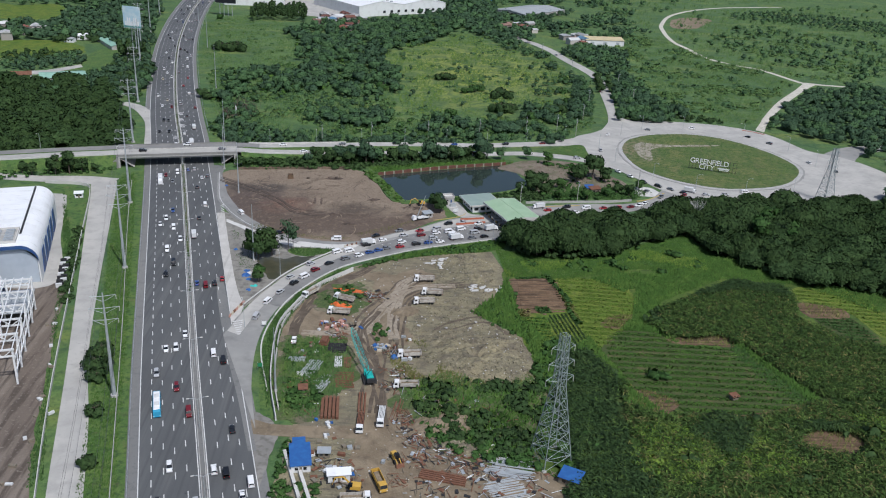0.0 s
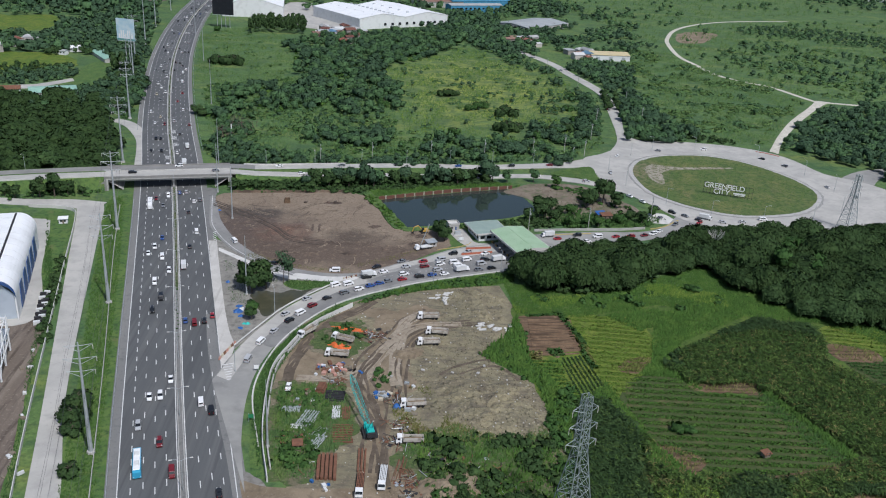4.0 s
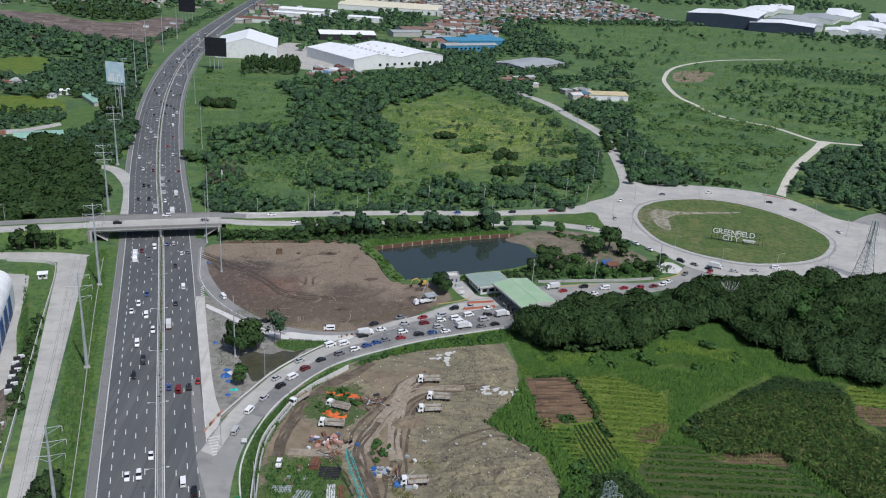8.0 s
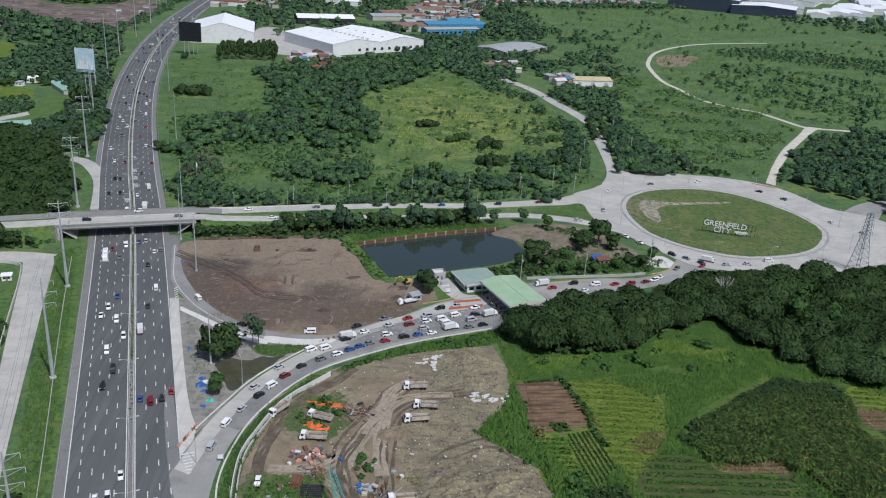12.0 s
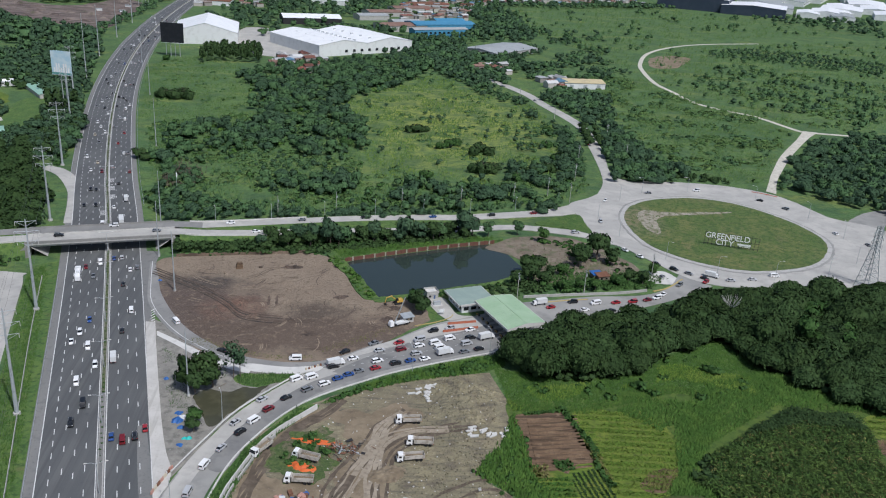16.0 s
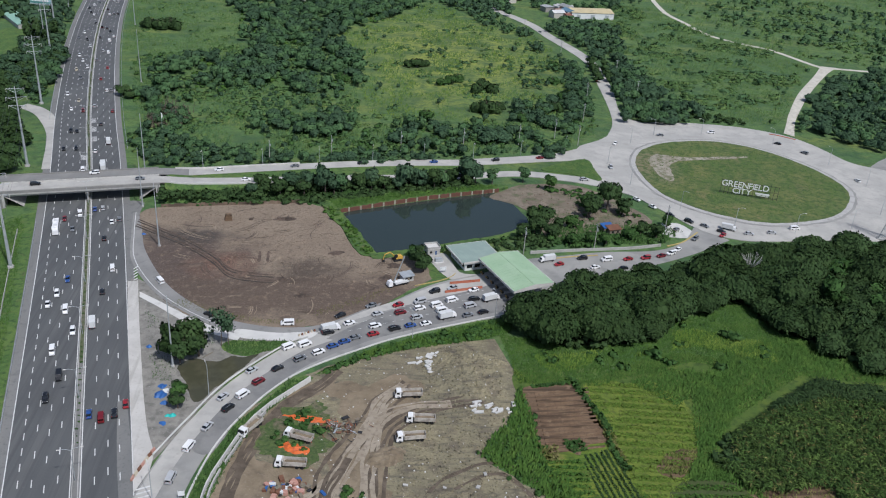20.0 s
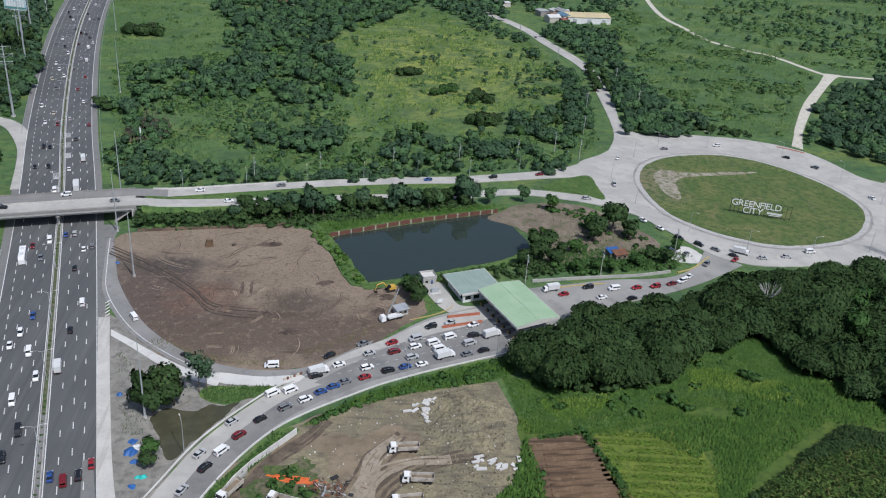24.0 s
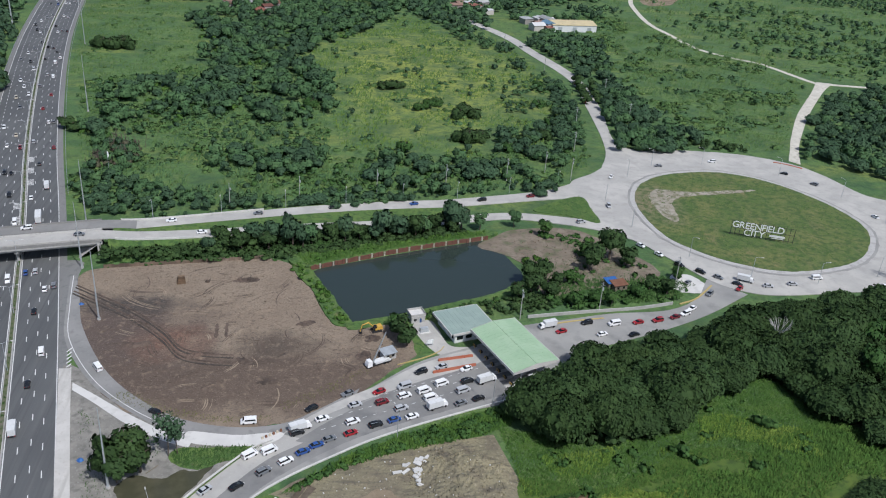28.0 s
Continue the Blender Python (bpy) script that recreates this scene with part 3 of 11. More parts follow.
def flat_mark(out, x, y, heading, length, width, z):
    c, s = math.cos(radians(heading)), math.sin(radians(heading))
    out.append([(x + a * length / 2 * c - b * width / 2 * s, y + a * length / 2 * s + b * width / 2 * c, z) for a, b in ((-1, -1), (1, -1), (1, 1), (-1, 1))])


marks = []
for line, (offset, pitch) in enumerate(((-14.4, 6.85), (-10.95, 12.15), (-7.7, 12.15), (-4.45, 12.15), (4.8, 12.15), (8.25, 12.15), (11.35, 12.15))):
    for s in np.arange(140 + 3 * (line % 2), 1750, pitch):
        x, y, a = on_highway(s, offset)
        flat_mark(marks, x, y, a, 3.2, 0.27, 0.16)
for k in range(3):      # rumble bars short of the bridge's far side
    for lane0, lane1, s0 in ((-4.3, -1.4, 600), (1.4, 4.2, 660)):
        for j in range(5):
            x, y, a = on_highway(s0 + k * 16 + j * 1.6, (lane0 + lane1) / 2)
            flat_mark(marks, x, y, a, 0.7, 2.6, 0.165)
for j in range(10):     # chevrons in the gore of the toll ramp
    if j < 7:
        flat_mark(marks, -53.4 + 0.36 * j, 311 - 1.7 * j, 22, 4.0 - 0.42 * j, 0.55, 0.24)
    x, y, a = on_highway(506 - j * 2.4, 18.4 - 0.06 * j)
    flat_mark(marks, x, y, a + 50, 0.5, 2.4, 0.205)
solid("lane_markings", quads_mesh("lane_markings", np.array(marks), paint), paint, "white broken lane lines on the expressway", "markings", kind="structure")
for offset, tint in ((-17.95, paint), (-1.3, paint), (1.3, paint), (14.7, paint)):
    c, s = HW[:215], HW_SIDE[:215]
    setting("edge_line", Geo().strip(c + s * (offset - 0.14), c + s * (offset + 0.14), 0.165, 0.1), tint, "continuous painted edge line of the expressway", "markings")

# planted median between two low walls
c, s = HW, HW_SIDE
bare = int(np.argmax(HW[:, 1] > 362))
setting("median_planter", Geo().strip((c - s * 0.62)[bare:], (c + s * 0.62)[bare:], 0.45, 0.0), surface("median soil", (0.10, 0.115, 0.06), [((0.15, 0.14, 0.11), 6, 0.42, 0.62, 0.8), ((0.05, 0.085, 0.03), 2, 0.48, 0.66, 0.8)], 0.9), "narrow planted strip between the median walls", "median")
setting("median_fill", Geo().strip((c - s * 0.62)[:bare + 1], (c + s * 0.62)[:bare + 1], 0.45, 0.0), shoulder, "grey concrete filling between the median walls", "barrier")
for side in (-1, 1):
    g = Geo()
    prof = [(0.62, 0.0), (0.62, 0.75), (0.82, 0.75), (1.02, 0.3), (1.02, 0.0)]
    verts = [(*(c[i] + s[i] * side * o), h) for i in range(len(c)) for o, h in prof]
    n = len(prof)
    faces = [(n * i + j, n * i + j + 1, n * i + j + n + 1, n * i + j + n) for i in range(len(c) - 1) for j in range(n - 1)]
    setting("median_wall", g.add(verts, faces), wall_concrete, "low grey concrete median wall", "barrier")


def rail(name, offset, s0, s1, label):
    """Steel beam guard rail on posts."""
    ob = root(name, label, "guard rail", kind="structure")
    sel = [i for i in range(len(HW)) if s0 <= HW_RUN[i] <= s1]
    line = HW[sel] + HW_SIDE[sel] * offset
    side = HW_SIDE[sel]
    part("beam", Geo().strip(line - side * 0.06, line + side * 0.06, 0.85, 0.5), steel, ob)
    g = Geo()
    for p in spline(line, max(3, int((s1 - s0) / 4))):
        g.box((p[0], p[1], 0), (0.14, 0.14, 0.8))
    part("posts", g, steel, ob)["kind"] = "stuff"


rail("guard_rail", -20.9, 120, 560, "grey steel guard rail along the grass verge")
rail("guard_rail", -20.9, 700, 1500, "grey steel guard rail beside the wood")
rail("guard_rail", 19.0, 640, 1500, "grey steel guard rail beside the meadow")

# overpass
BR = Vector((-121.5, 509.5, 0))
BR_DIR = 12.2
bridge = root("overpass", "grey concrete road overpass across the expressway", "bridge", pose(BR.x, BR.y, 0, 0, 0, BR_DIR), kind="structure")
part("deck", Geo().box((0, 0, 6.1), (66, 20.6, 0.75)).box((0, 0, 5.45), (66, 18.2, 0.65)), wall_concrete, bridge)
for k in range(7):
    part("girder", Geo().box((0, -8.4 + 2.8 * k, 4.75), (65.6, 0.7, 0.75), top=(1, 1.6)), wall_concrete, bridge)
for y in (-10.2, 10.2):
    part("parapet", Geo().box((0, y, 6.85), (68, 0.35, 1.15), top=(1, 0.7)), old_concrete, bridge)
part("divider", Geo().box((0, 1.1, 6.85), (68, 0.7, 1.0), top=(1, 0.4)), wall_concrete, bridge)
pier = part("pier", Geo().box((2.2, 0, 4.0), (1.5, 19.0, 0.9), top=(1, 1.06)), wall_concrete, bridge)
for y in (-7.5, -2.5, 2.5, 7.5):
    part("column", Geo().bar((2.2, y, -0.3), (2.2, y, 4.0), 0.55, n=12), wall_concrete, pier)
for x, tilt in ((-33, 1), (33, -1)):
    part("abutment", Geo().box((x, 0, -0.3), (2.0, 20.6, 6.4), top=(1, 1)), wall_concrete, bridge)
    for y in (-10.6, 10.6):
        part("wing_wall", Geo().add([(x, y - 0.25, -0.3), (x - tilt * 9, y - 0.25, -0.3), (x, y - 0.25, 6.2), (x, y + 0.25, -0.3), (x - tilt * 9, y + 0.25, -0.3), (x, y + 0.25, 6.2)], [(0, 1, 2), (5, 4, 3), (0, 3, 4, 1), (1, 4, 5, 2), (2, 5, 3, 0)]), old_concrete, bridge)
    part("slope_paving", Geo().add([(x + tilt * 1.0, -10, 5.4), (x + tilt * 8.5, -10, 0.1), (x + tilt * 8.5, 10, 0.1), (x + tilt * 1.0, 10, 5.4)], [(0, 1, 2, 3)]), wall_concrete, bridge)


def parapet_line(points, x0, x1, side, label):
    line = spline(points, 140)
    line = line[(line[:, 0] > x0) & (line[:, 0] < x1)] 
    off = line + sideways(line) * side
    h = np.array([deck(p[0]) for p in off])
    w = sideways(off)
    setting("kerb_wall", Geo().strip(off - w * 0.15, off + w * 0.15, h + 0.8, h - 0.3), pale_concrete, label, "barrier")


parapet_line(NEAR_S, -84, -20, 0.4, "pale concrete barrier beside the rising carriageway")
parapet_line(FAR_N, -84, -20, -0.4, "pale concrete barrier beside the rising carriageway")
parapet_line(NEAR_S, -260, -156, 0.4, "pale concrete barrier beside the approach")

# west access road, its wall and the works dirt
road("road_access", [(-72, 150), (-88.3, 207), (-105.9, 274.2), (-139, 394.9), (-153, 447), (-157, 460), (-160, 470)], [(-63, 150), (-78.2, 207), (-88.3, 243), (-104.5, 295), (-130.5, 404.6), (-141.5, 452), (-144, 463), (-147, 472)], 60, 0.12, concrete, "pale concrete access road beside the factory")
road("road_access_west", [(-146, 474), (-165, 476.5), (-198, 475), (-260, 484)], [(-150, 461), (-165, 464.5), (-198, 466), (-260, 474)], 30, 0.13, concrete, "pale concrete access road turning behind the factory")
works_mud = surface("rutted works soil", (0.150, 0.122, 0.098), [((0.225, 0.19, 0.155), 7, 0.44, 0.60, 0.8, ((1.0, 0.15, 1.0), 14.3)), ((0.075, 0.060, 0.048), 2.4, 0.48, 0.62, 0.85, ((1.0, 0.10, 1.0), 14.3)), ((0.28, 0.25, 0.21), 1.0, 0.58, 0.72, 0.6)], 0.95, bump=0.8, bump_size=0.7)
wall_line = spline([(-73.5, 150), (-91, 207), (-109.1, 272), (-138.2, 387), (-153.6, 448), (-161, 461), (-182, 463)], 90)
ww = sideways(wall_line)
setting("fence_wall", Geo().strip(wall_line - ww * 0.12, wall_line + ww * 0.12, 1.7, -0.2), pale_concrete, "long low white boundary wall", "wall")
fence_line = spline([(-57, 150), (-71, 207), (-97, 310), (-122, 405), (-138, 470)], 60)
ww = sideways(fence_line)
setting("fence_verge", Geo().strip(fence_line - ww * 0.1, fence_line + ww * 0.1, 1.0, -0.2), wall_concrete, "low concrete fence under the power poles", "wall")
patch("verge_factory", [(-76, 150), (-93, 207), (-111, 272), (-140, 387), (-156, 452), (-176, 458), (-170, 440), (-142, 370), (-122, 298), (-106, 240), (-92, 150)], 0.05, verge, "scruffy grass inside the boundary wall", "grass", 80, 0.8)
patch("dirt_works", [(-80, 150), (-100.5, 230), (-117, 292), (-131, 346), (-150, 350), (-165, 300), (-150, 220), (-130, 150)], 0.09, works_mud, "muddy brown works strip beside the steel skeleton", "soil", 80, 1.5)
patch("slab_factory", [(-133, 342), (-149, 392), (-163, 440), (-172, 447), (-230, 440), (-230, 350), (-160, 336)], 0.14, concrete, "concrete apron round the factory", "pavement", 80, 0.3)
road("ramp_west", [(-150, 540), (-162, 588), (-175, 617), (-184, 630), (-194, 638)], [(-145.5, 541), (-155.5, 592), (-167, 621), (-178, 637), (-190, 645)], 30, 0.12, concrete, "narrow ramp joining the expressway from the wood")

# the inner lane of the toll ramp is paler
road("slab_ramp_inner", [(-56, 303), (-51.4, 322.9), (-45.9, 338.6), (-36.3, 358.9), (-19.6, 379.6), (-10, 386.6)], [(-51, 300), (-46.8, 319.5), (-41.5, 335.6), (-32.4, 354.6), (-16.4, 375.2), (-4, 384.4)], 60, 0.205, concrete, "paler concrete inner lane of the toll ramp")

# ---- plants ----
rng = np.random.default_rng(7)


def cards(rng, centres, normals, sizes, tilt=0.6):
    """Leaf sprays: one bent quad at each place, facing about its normal."""
    n = len(centres)
    nn = normals + rng.normal(0, tilt, (n, 3))
    nn /= np.linalg.norm(nn, axis=1, keepdims=True)
    nn = np.where((nn * normals).sum(1, keepdims=True) < 0, -nn, nn)
    u = np.cross(nn, rng.normal(0, 1, (n, 3)))
    u /= np.linalg.norm(u, axis=1, keepdims=True)
    v = np.cross(nn, u)
    s = np.asarray(sizes)[:, None]
    k = rng.uniform(0.6, 1.3, (n, 4, 1))
    c = np.stack([-u - v * 0.7, u * 1.1 - v, u + v * 0.8, -u * 0.8 + v], 1) * s[:, :, None] * 0.5 * k
    return centres[:, None, :] + c


CUBE = np.array([(x, y, z) for z in (-1, 1) for y in (-1, 1) for x in (-1, 1)]) / math.sqrt(3)
CUBE_FACES = np.array([(0, 2, 3, 1), (4, 5, 7, 6), (0, 1, 5, 4), (2, 6, 7, 3), (0, 4, 6, 2), (1, 3, 7, 5)])


def lobes_crown(rng, lobes, density, size, tilt=0.42, core_size=0.84, lump=0.8):
    """Sprays over a crown of lobes (x, y, z, radius, flatness), each round a dense core; gives corners and shading normals."""
    out, facing = [], []
    middle = np.mean([l[:3] for l in lobes], 0)
    for x, y, z, r, flat in lobes:
        n = int(density * r * r * (0.6 + 0.4 * flat)) + 1
        d = rng.normal(0, 1, (n, 3))
        d /= np.linalg.norm(d, axis=1, keepdims=True)
        d[:, 2] = np.where(d[:, 2] < -0.35, -d[:, 2], d[:, 2])
        at = np.array([x, y, z])
        p = d * r * rng.uniform(0.75, 1.05, (n, 1)) * np.array([1, 1, flat]) + at
        q = cards(rng, p, d, rng.uniform(0.6, 1.35, n) * size, tilt)
        away = (at - middle) / (np.linalg.norm(at - middle) + 1.0)
        soft = lump * d[:, None, :] + 0.85 * away + np.array([0, 0, 0.45]) + rng.normal(0, 0.24, (n, 1, 3)) + np.zeros((n, 4, 3))
        core = at + CUBE[CUBE_FACES[1:]] * r * core_size * np.array([1, 1, flat])
        out.append(q)
        facing.append(soft)
        if core_size:
            out.append(core)
            facing.append(lump * CUBE[CUBE_FACES[1:]] + 0.75 * away + np.array([0, 0, 0.3]))
    facing = np.vstack(facing)
    return np.stack([np.vstack(out), facing / np.linalg.norm(facing, axis=2, keepdims=True)], 0)


def ring_lobes(rng, count, R, low, high, H, r0, r1, flat, sag=0.0):
    """count lobes spread over a disc of radius R."""
    out = []
    for i in range(count):
        a, q = rng.uniform(0, 2 * math.pi), R * math.sqrt(rng.uniform(0.02, 1))
        out.append((q * math.cos(a), q * math.sin(a), H * rng.uniform(low, high) - sag * q * q, rng.uniform(r0, r1), flat))
    return out


def dome_crown(rng, R, H, bump, count, size):
    """An umbrella: sprays over one wide bumpy dome with a hanging rim, round a closed core."""
    ox, oy = rng.uniform(0, 90, 2)
    edge = lambda a: R * (1 + 0.16 * noise.noise((1.6 * math.cos(a) + ox, 1.6 * math.sin(a) + oy, 0)) + 0.07 * noise.noise((5 * math.cos(a) + ox, 5 * math.sin(a) + oy, 3)))
    top = lambda x, y: 0.93 * H - 0.30 * H * (x * x + y * y) / (R * R) + bump * (noise.noise((x / 3.0 + ox, y / 3.0 + oy, 1)) + 0.6 * noise.noise((x / 1.2 + ox, y / 1.2 + oy, 6)))
    place, away = [], []
    for a, q in zip(rng.uniform(0, 2 * math.pi, count), np.sqrt(rng.uniform(0, 1, count))):
        x, y = q * edge(a) * math.cos(a), q * edge(a) * math.sin(a)
        z = top(x, y)
        place.append((x, y, z + rng.uniform(-0.15, 0.15)))
        away.append(((z - top(x + 0.7, y)) / 0.7, (z - top(x, y + 0.7)) / 0.7, 1.0))
    for a in rng.uniform(0, 2 * math.pi, int(count * 0.42)):
        r = edge(a)
        drop = H * 0.34 * rng.uniform(0, 1)
        k = 1.02 - 0.10 * (drop / (H * 0.34)) ** 2 + rng.normal(0, 0.02) + 0.05 * noise.noise((9 * math.cos(a), 9 * math.sin(a), drop * 0.5))
        x, y = r * k * math.cos(a), r * k * math.sin(a)
        place.append((x, y, top(x * 0.98, y * 0.98) - drop))
        away.append((math.cos(a) * 1.2, math.sin(a) * 1.2, 0.75))
    place, away = np.array(place), np.array(away)
    away /= np.linalg.norm(away, axis=1, keepdims=True)
    out = cards(rng, place, away, rng.uniform(0.6, 1.35, len(place)) * size, 0.34)
    soft = (away * 0.85 + np.array([0, 0, 0.35]) + rng.normal(0, 0.28, away.shape))[:, None, :] + np.zeros((len(away), 4, 3))
    rings, n = [], 14
    for q, low in ((0.02, 0.3), (0.4, 0.35), (0.75, 0.4), (0.93, 0.5), (0.95, 0.30 * H), (0.6, 0.36 * H)):
        rings.append([(q * edge(a) * math.cos(a), q * edge(a) * math.sin(a), top(q * edge(a) * math.cos(a), q * edge(a) * math.sin(a)) - low) for a in np.linspace(0, 2 * math.pi, n, endpoint=False)])
    core = np.array([(rings[i][j], rings[i + 1][j], rings[i + 1][(j + 1) % n], rings[i][(j + 1) % n]) for i in range(len(rings) - 1) for j in range(n)])
    flat = np.cross(core[:, 1] - core[:, 0], core[:, 3] - core[:, 0])
    flat = np.where(np.linalg.norm(flat, axis=1, keepdims=True) > 1e-6, flat, [0, 0, 1.0])
    flat = np.repeat(flat[:, None, :], 4, 1)
    out, soft = np.vstack([out, core]), np.vstack([soft, flat])
    return np.stack([out, soft / np.linalg.norm(soft, axis=2, keepdims=True)], 0)


def make_crown(rng, kind):
    """A crown about its trunk foot, with its shading normals; kind gives height, spread and form."""
    if kind == "rain":          # wide umbrella of broad flat domes
        R, H = rng.uniform(7.5, 10.0), rng.uniform(10, 13)
        return dome_crown(rng, R, H, 1.45, 940, 0.72), H
    if kind == "round":
        R, H = rng.uniform(2.6, 4.2), rng.uniform(6.5, 9.5)
        return lobes_crown(rng, ring_lobes(rng, 8, R * 0.66, 0.42, 0.80, H, 1.4, 2.3, 0.85, 0.06), 15, 0.62, 0.36, 0.88, 0.5), H
    if kind == "dome":          # low crown reaching to the grass
        R, H = rng.uniform(3.4, 4.6), rng.uniform(5.0, 6.6)
        return lobes_crown(rng, ring_lobes(rng, 11, R * 0.72, 0.26, 0.66, H, 1.5, 2.2, 0.85, 0.07), 9, 0.66, 0.36, 0.9, 0.5), H
    if kind == "far_trunk":     # slender and airy
        R, H = rng.uniform(2.2, 2.8), rng.uniform(10.5, 12)
        return lobes_crown(rng, ring_lobes(rng, 16, R * 0.85, 0.36, 0.92, H, 1.0, 1.6, 1.0), 15, 0.40, 0.7, 0.45, 0.4), H
    if kind == "far_tall":
        R, H = rng.uniform(1.6, 2.4), rng.uniform(10, 14)
        return lobes_crown(rng, ring_lobes(rng, 6, R * 0.4, 0.45, 0.9, H, 1.2, 1.8, 1.1), 4, 1.2), H
    if kind == "far_rain":
        R, H = rng.uniform(7.5, 10.5), rng.uniform(10, 13.5)
        return dome_crown(rng, R, H, 1.1, 150, 1.75), H
    if kind == "mid_round":
        R, H = rng.uniform(2.6, 4.2), rng.uniform(6.0, 8.5)
        return lobes_crown(rng, ring_lobes(rng, 6, R * 0.6, 0.34, 0.72, H, 1.6, 2.6, 0.8, 0.08), 5.2, 0.79, 0.36, 0.92, 0.5), H
    if kind == "mound":         # low rank growth
        R, H = rng.uniform(1.6, 2.6), rng.uniform(1.5, 2.4)
        return lobes_crown(rng, ring_lobes(rng, 4, R * 0.8, 0.08, 0.30, H, 1.1, 1.9, 0.42), 3.4, 0.8, 0.3, 0.85, 0.35), H
    if kind == "far_round":
        R, H = rng.uniform(2.6, 4.2), rng.uniform(6.0, 8.5)
        return lobes_crown(rng, ring_lobes(rng, 5, R * 0.55, 0.34, 0.70, H, 1.7, 2.7, 0.8, 0.08), 3.4, 0.95, 0.36, 0.92, 0.5), H
    R, H = rng.uniform(1.2, 2.2), rng.uniform(1.8, 3.2)    # bush
    return lobes_crown(rng, ring_lobes(rng, 4, R * 0.7, 0.28, 0.58, H, 0.8, 1.5, 0.75), 4.4, 0.72, 0.4, 0.85, 0.5), H


def make_trunk(rng, height, spread, girth):
    g = Geo()
    top = Vector((rng.uniform(-0.4, 0.4), rng.uniform(-0.4, 0.4), height * 0.5))
    g.bar((0, 0, -0.5), top, girth, girth * 0.7, 7)
    for i in range(5):
        a = 2 * math.pi * i / 5 + rng.uniform(-0.4, 0.4)
        tip = Vector((math.cos(a) * spread * 0.6, math.sin(a) * spread * 0.6, height * rng.uniform(0.66, 0.82)))
        mid = top.lerp(tip, 0.5) + Vector((0, 0, 0.3))
        g.bar(top - Vector((0, 0, rng.uniform(0, height * 0.12))), mid, girth * 0.5, girth * 0.33, 5)
        g.bar(mid, tip, girth * 0.33, girth * 0.12, 5)
    return g


KINDS = {}
for kind, count, spread, girth in (("rain", 5, 8.5, 0.55), ("round", 6, 3.2, 0.28), ("bush", 7, 0, 0), ("far_rain", 5, 0, 0), ("far_round", 6, 0, 0), ("far_tall", 3, 0, 0), ("mid_round", 7, 0, 0), ("mound", 7, 0, 0), ("dome", 6, 3.0, 0.3), ("far_trunk", 3, 1.8, 0.16)):
    KINDS[kind] = []
    for i in range(count):
        quads, h = make_crown(rng, kind)
        KINDS[kind].append((quads, make_trunk(rng, h, spread, girth) if girth else None, h))

far_rng = np.random.default_rng(71)
KINDS["distant"] = []
for i in range(6):
    H = far_rng.uniform(6.0, 8.5)
    KINDS["distant"].append((lobes_crown(far_rng, ring_lobes(far_rng, 4, 1.9, 0.36, 0.70, H, 1.9, 2.9, 0.8, 0.06), 1.2, 1.5, 0.36, 0.92, 0.5), None, H))

TREE_MESHES = {}


def leaf_mesh(name, quads, facing, leaf):
    """Leaf sprays as one mesh, shaded softly along the crown's own round form."""
    me = quads_mesh(name, quads, leaf)
    me.attributes.new("custom_normal", "FLOAT_VECTOR", "POINT").data.foreach_set("vector", np.ascontiguousarray(facing, dtype=np.float32).ravel())
    me.update()
    return me


def tree(kind, x, y, size, leaf, label, group="", z=0.0, tall=1.0):
    """A tree thing: trunk with limbs, and a crown."""
    i = int(rng.integers(len(KINDS[kind])))
    key = (kind, i, leaf.name)
    if key not in TREE_MESHES:
        quads, trunk, h = KINDS[kind][i]
        TREE_MESHES[key] = (trunk.mesh("trunk", bark), leaf_mesh("crown", quads[0], quads[1], leaf))
    trunk, crown = TREE_MESHES[key]
    ob = root("tree", label, "tree", pose(x, y, z, 0, 0, rng.uniform(0, 360)) @ Matrix.Diagonal((size, size, size * tall * rng.uniform(0.88, 1.12), 1)), group)
    part("trunk", trunk, bark, ob)
    part("crown", crown, leaf, ob)
    return ob


def thicket(name, places, kind, low, high, leaf, label, category="bushes", z=0.0):
    """Uncountable growth as one mesh: a crown of the kind at each place."""
    out, facing = [], []
    for x, y in places:
        quads, soft = KINDS[kind][int(rng.integers(len(KINDS[kind])))][0]
        a, s = rng.uniform(0, 2 * math.pi), low + (high - low) * rng.uniform() ** 1.4
        turn = np.array([[math.cos(a), math.sin(a), 0], [-math.sin(a), math.cos(a), 0], [0, 0, 1]])
        q = quads @ turn * s
        q[..., 2] *= rng.uniform(0.8, 1.2)
        out.append(q + np.array([x, y, z(x) if callable(z) else z]))
        facing.append(soft @ turn)
    return solid(name, leaf_mesh(name, np.vstack(out), np.vstack(facing), leaf), leaf, label, category, kind="stuff")


def clumped(points, size, cut, seed=0.0):
    """Keeps the places where a slow noise is high, so that growth stands in clumps."""
    return [p for p in points if noise.noise((p[0] / size, p[1] / size, seed)) > cut]


FAR_LANES = np.array([(283, 630), (309, 675), (345, 729), (389, 788), (410, 815), (384, 870), (346, 923), (338, 1030)], float)


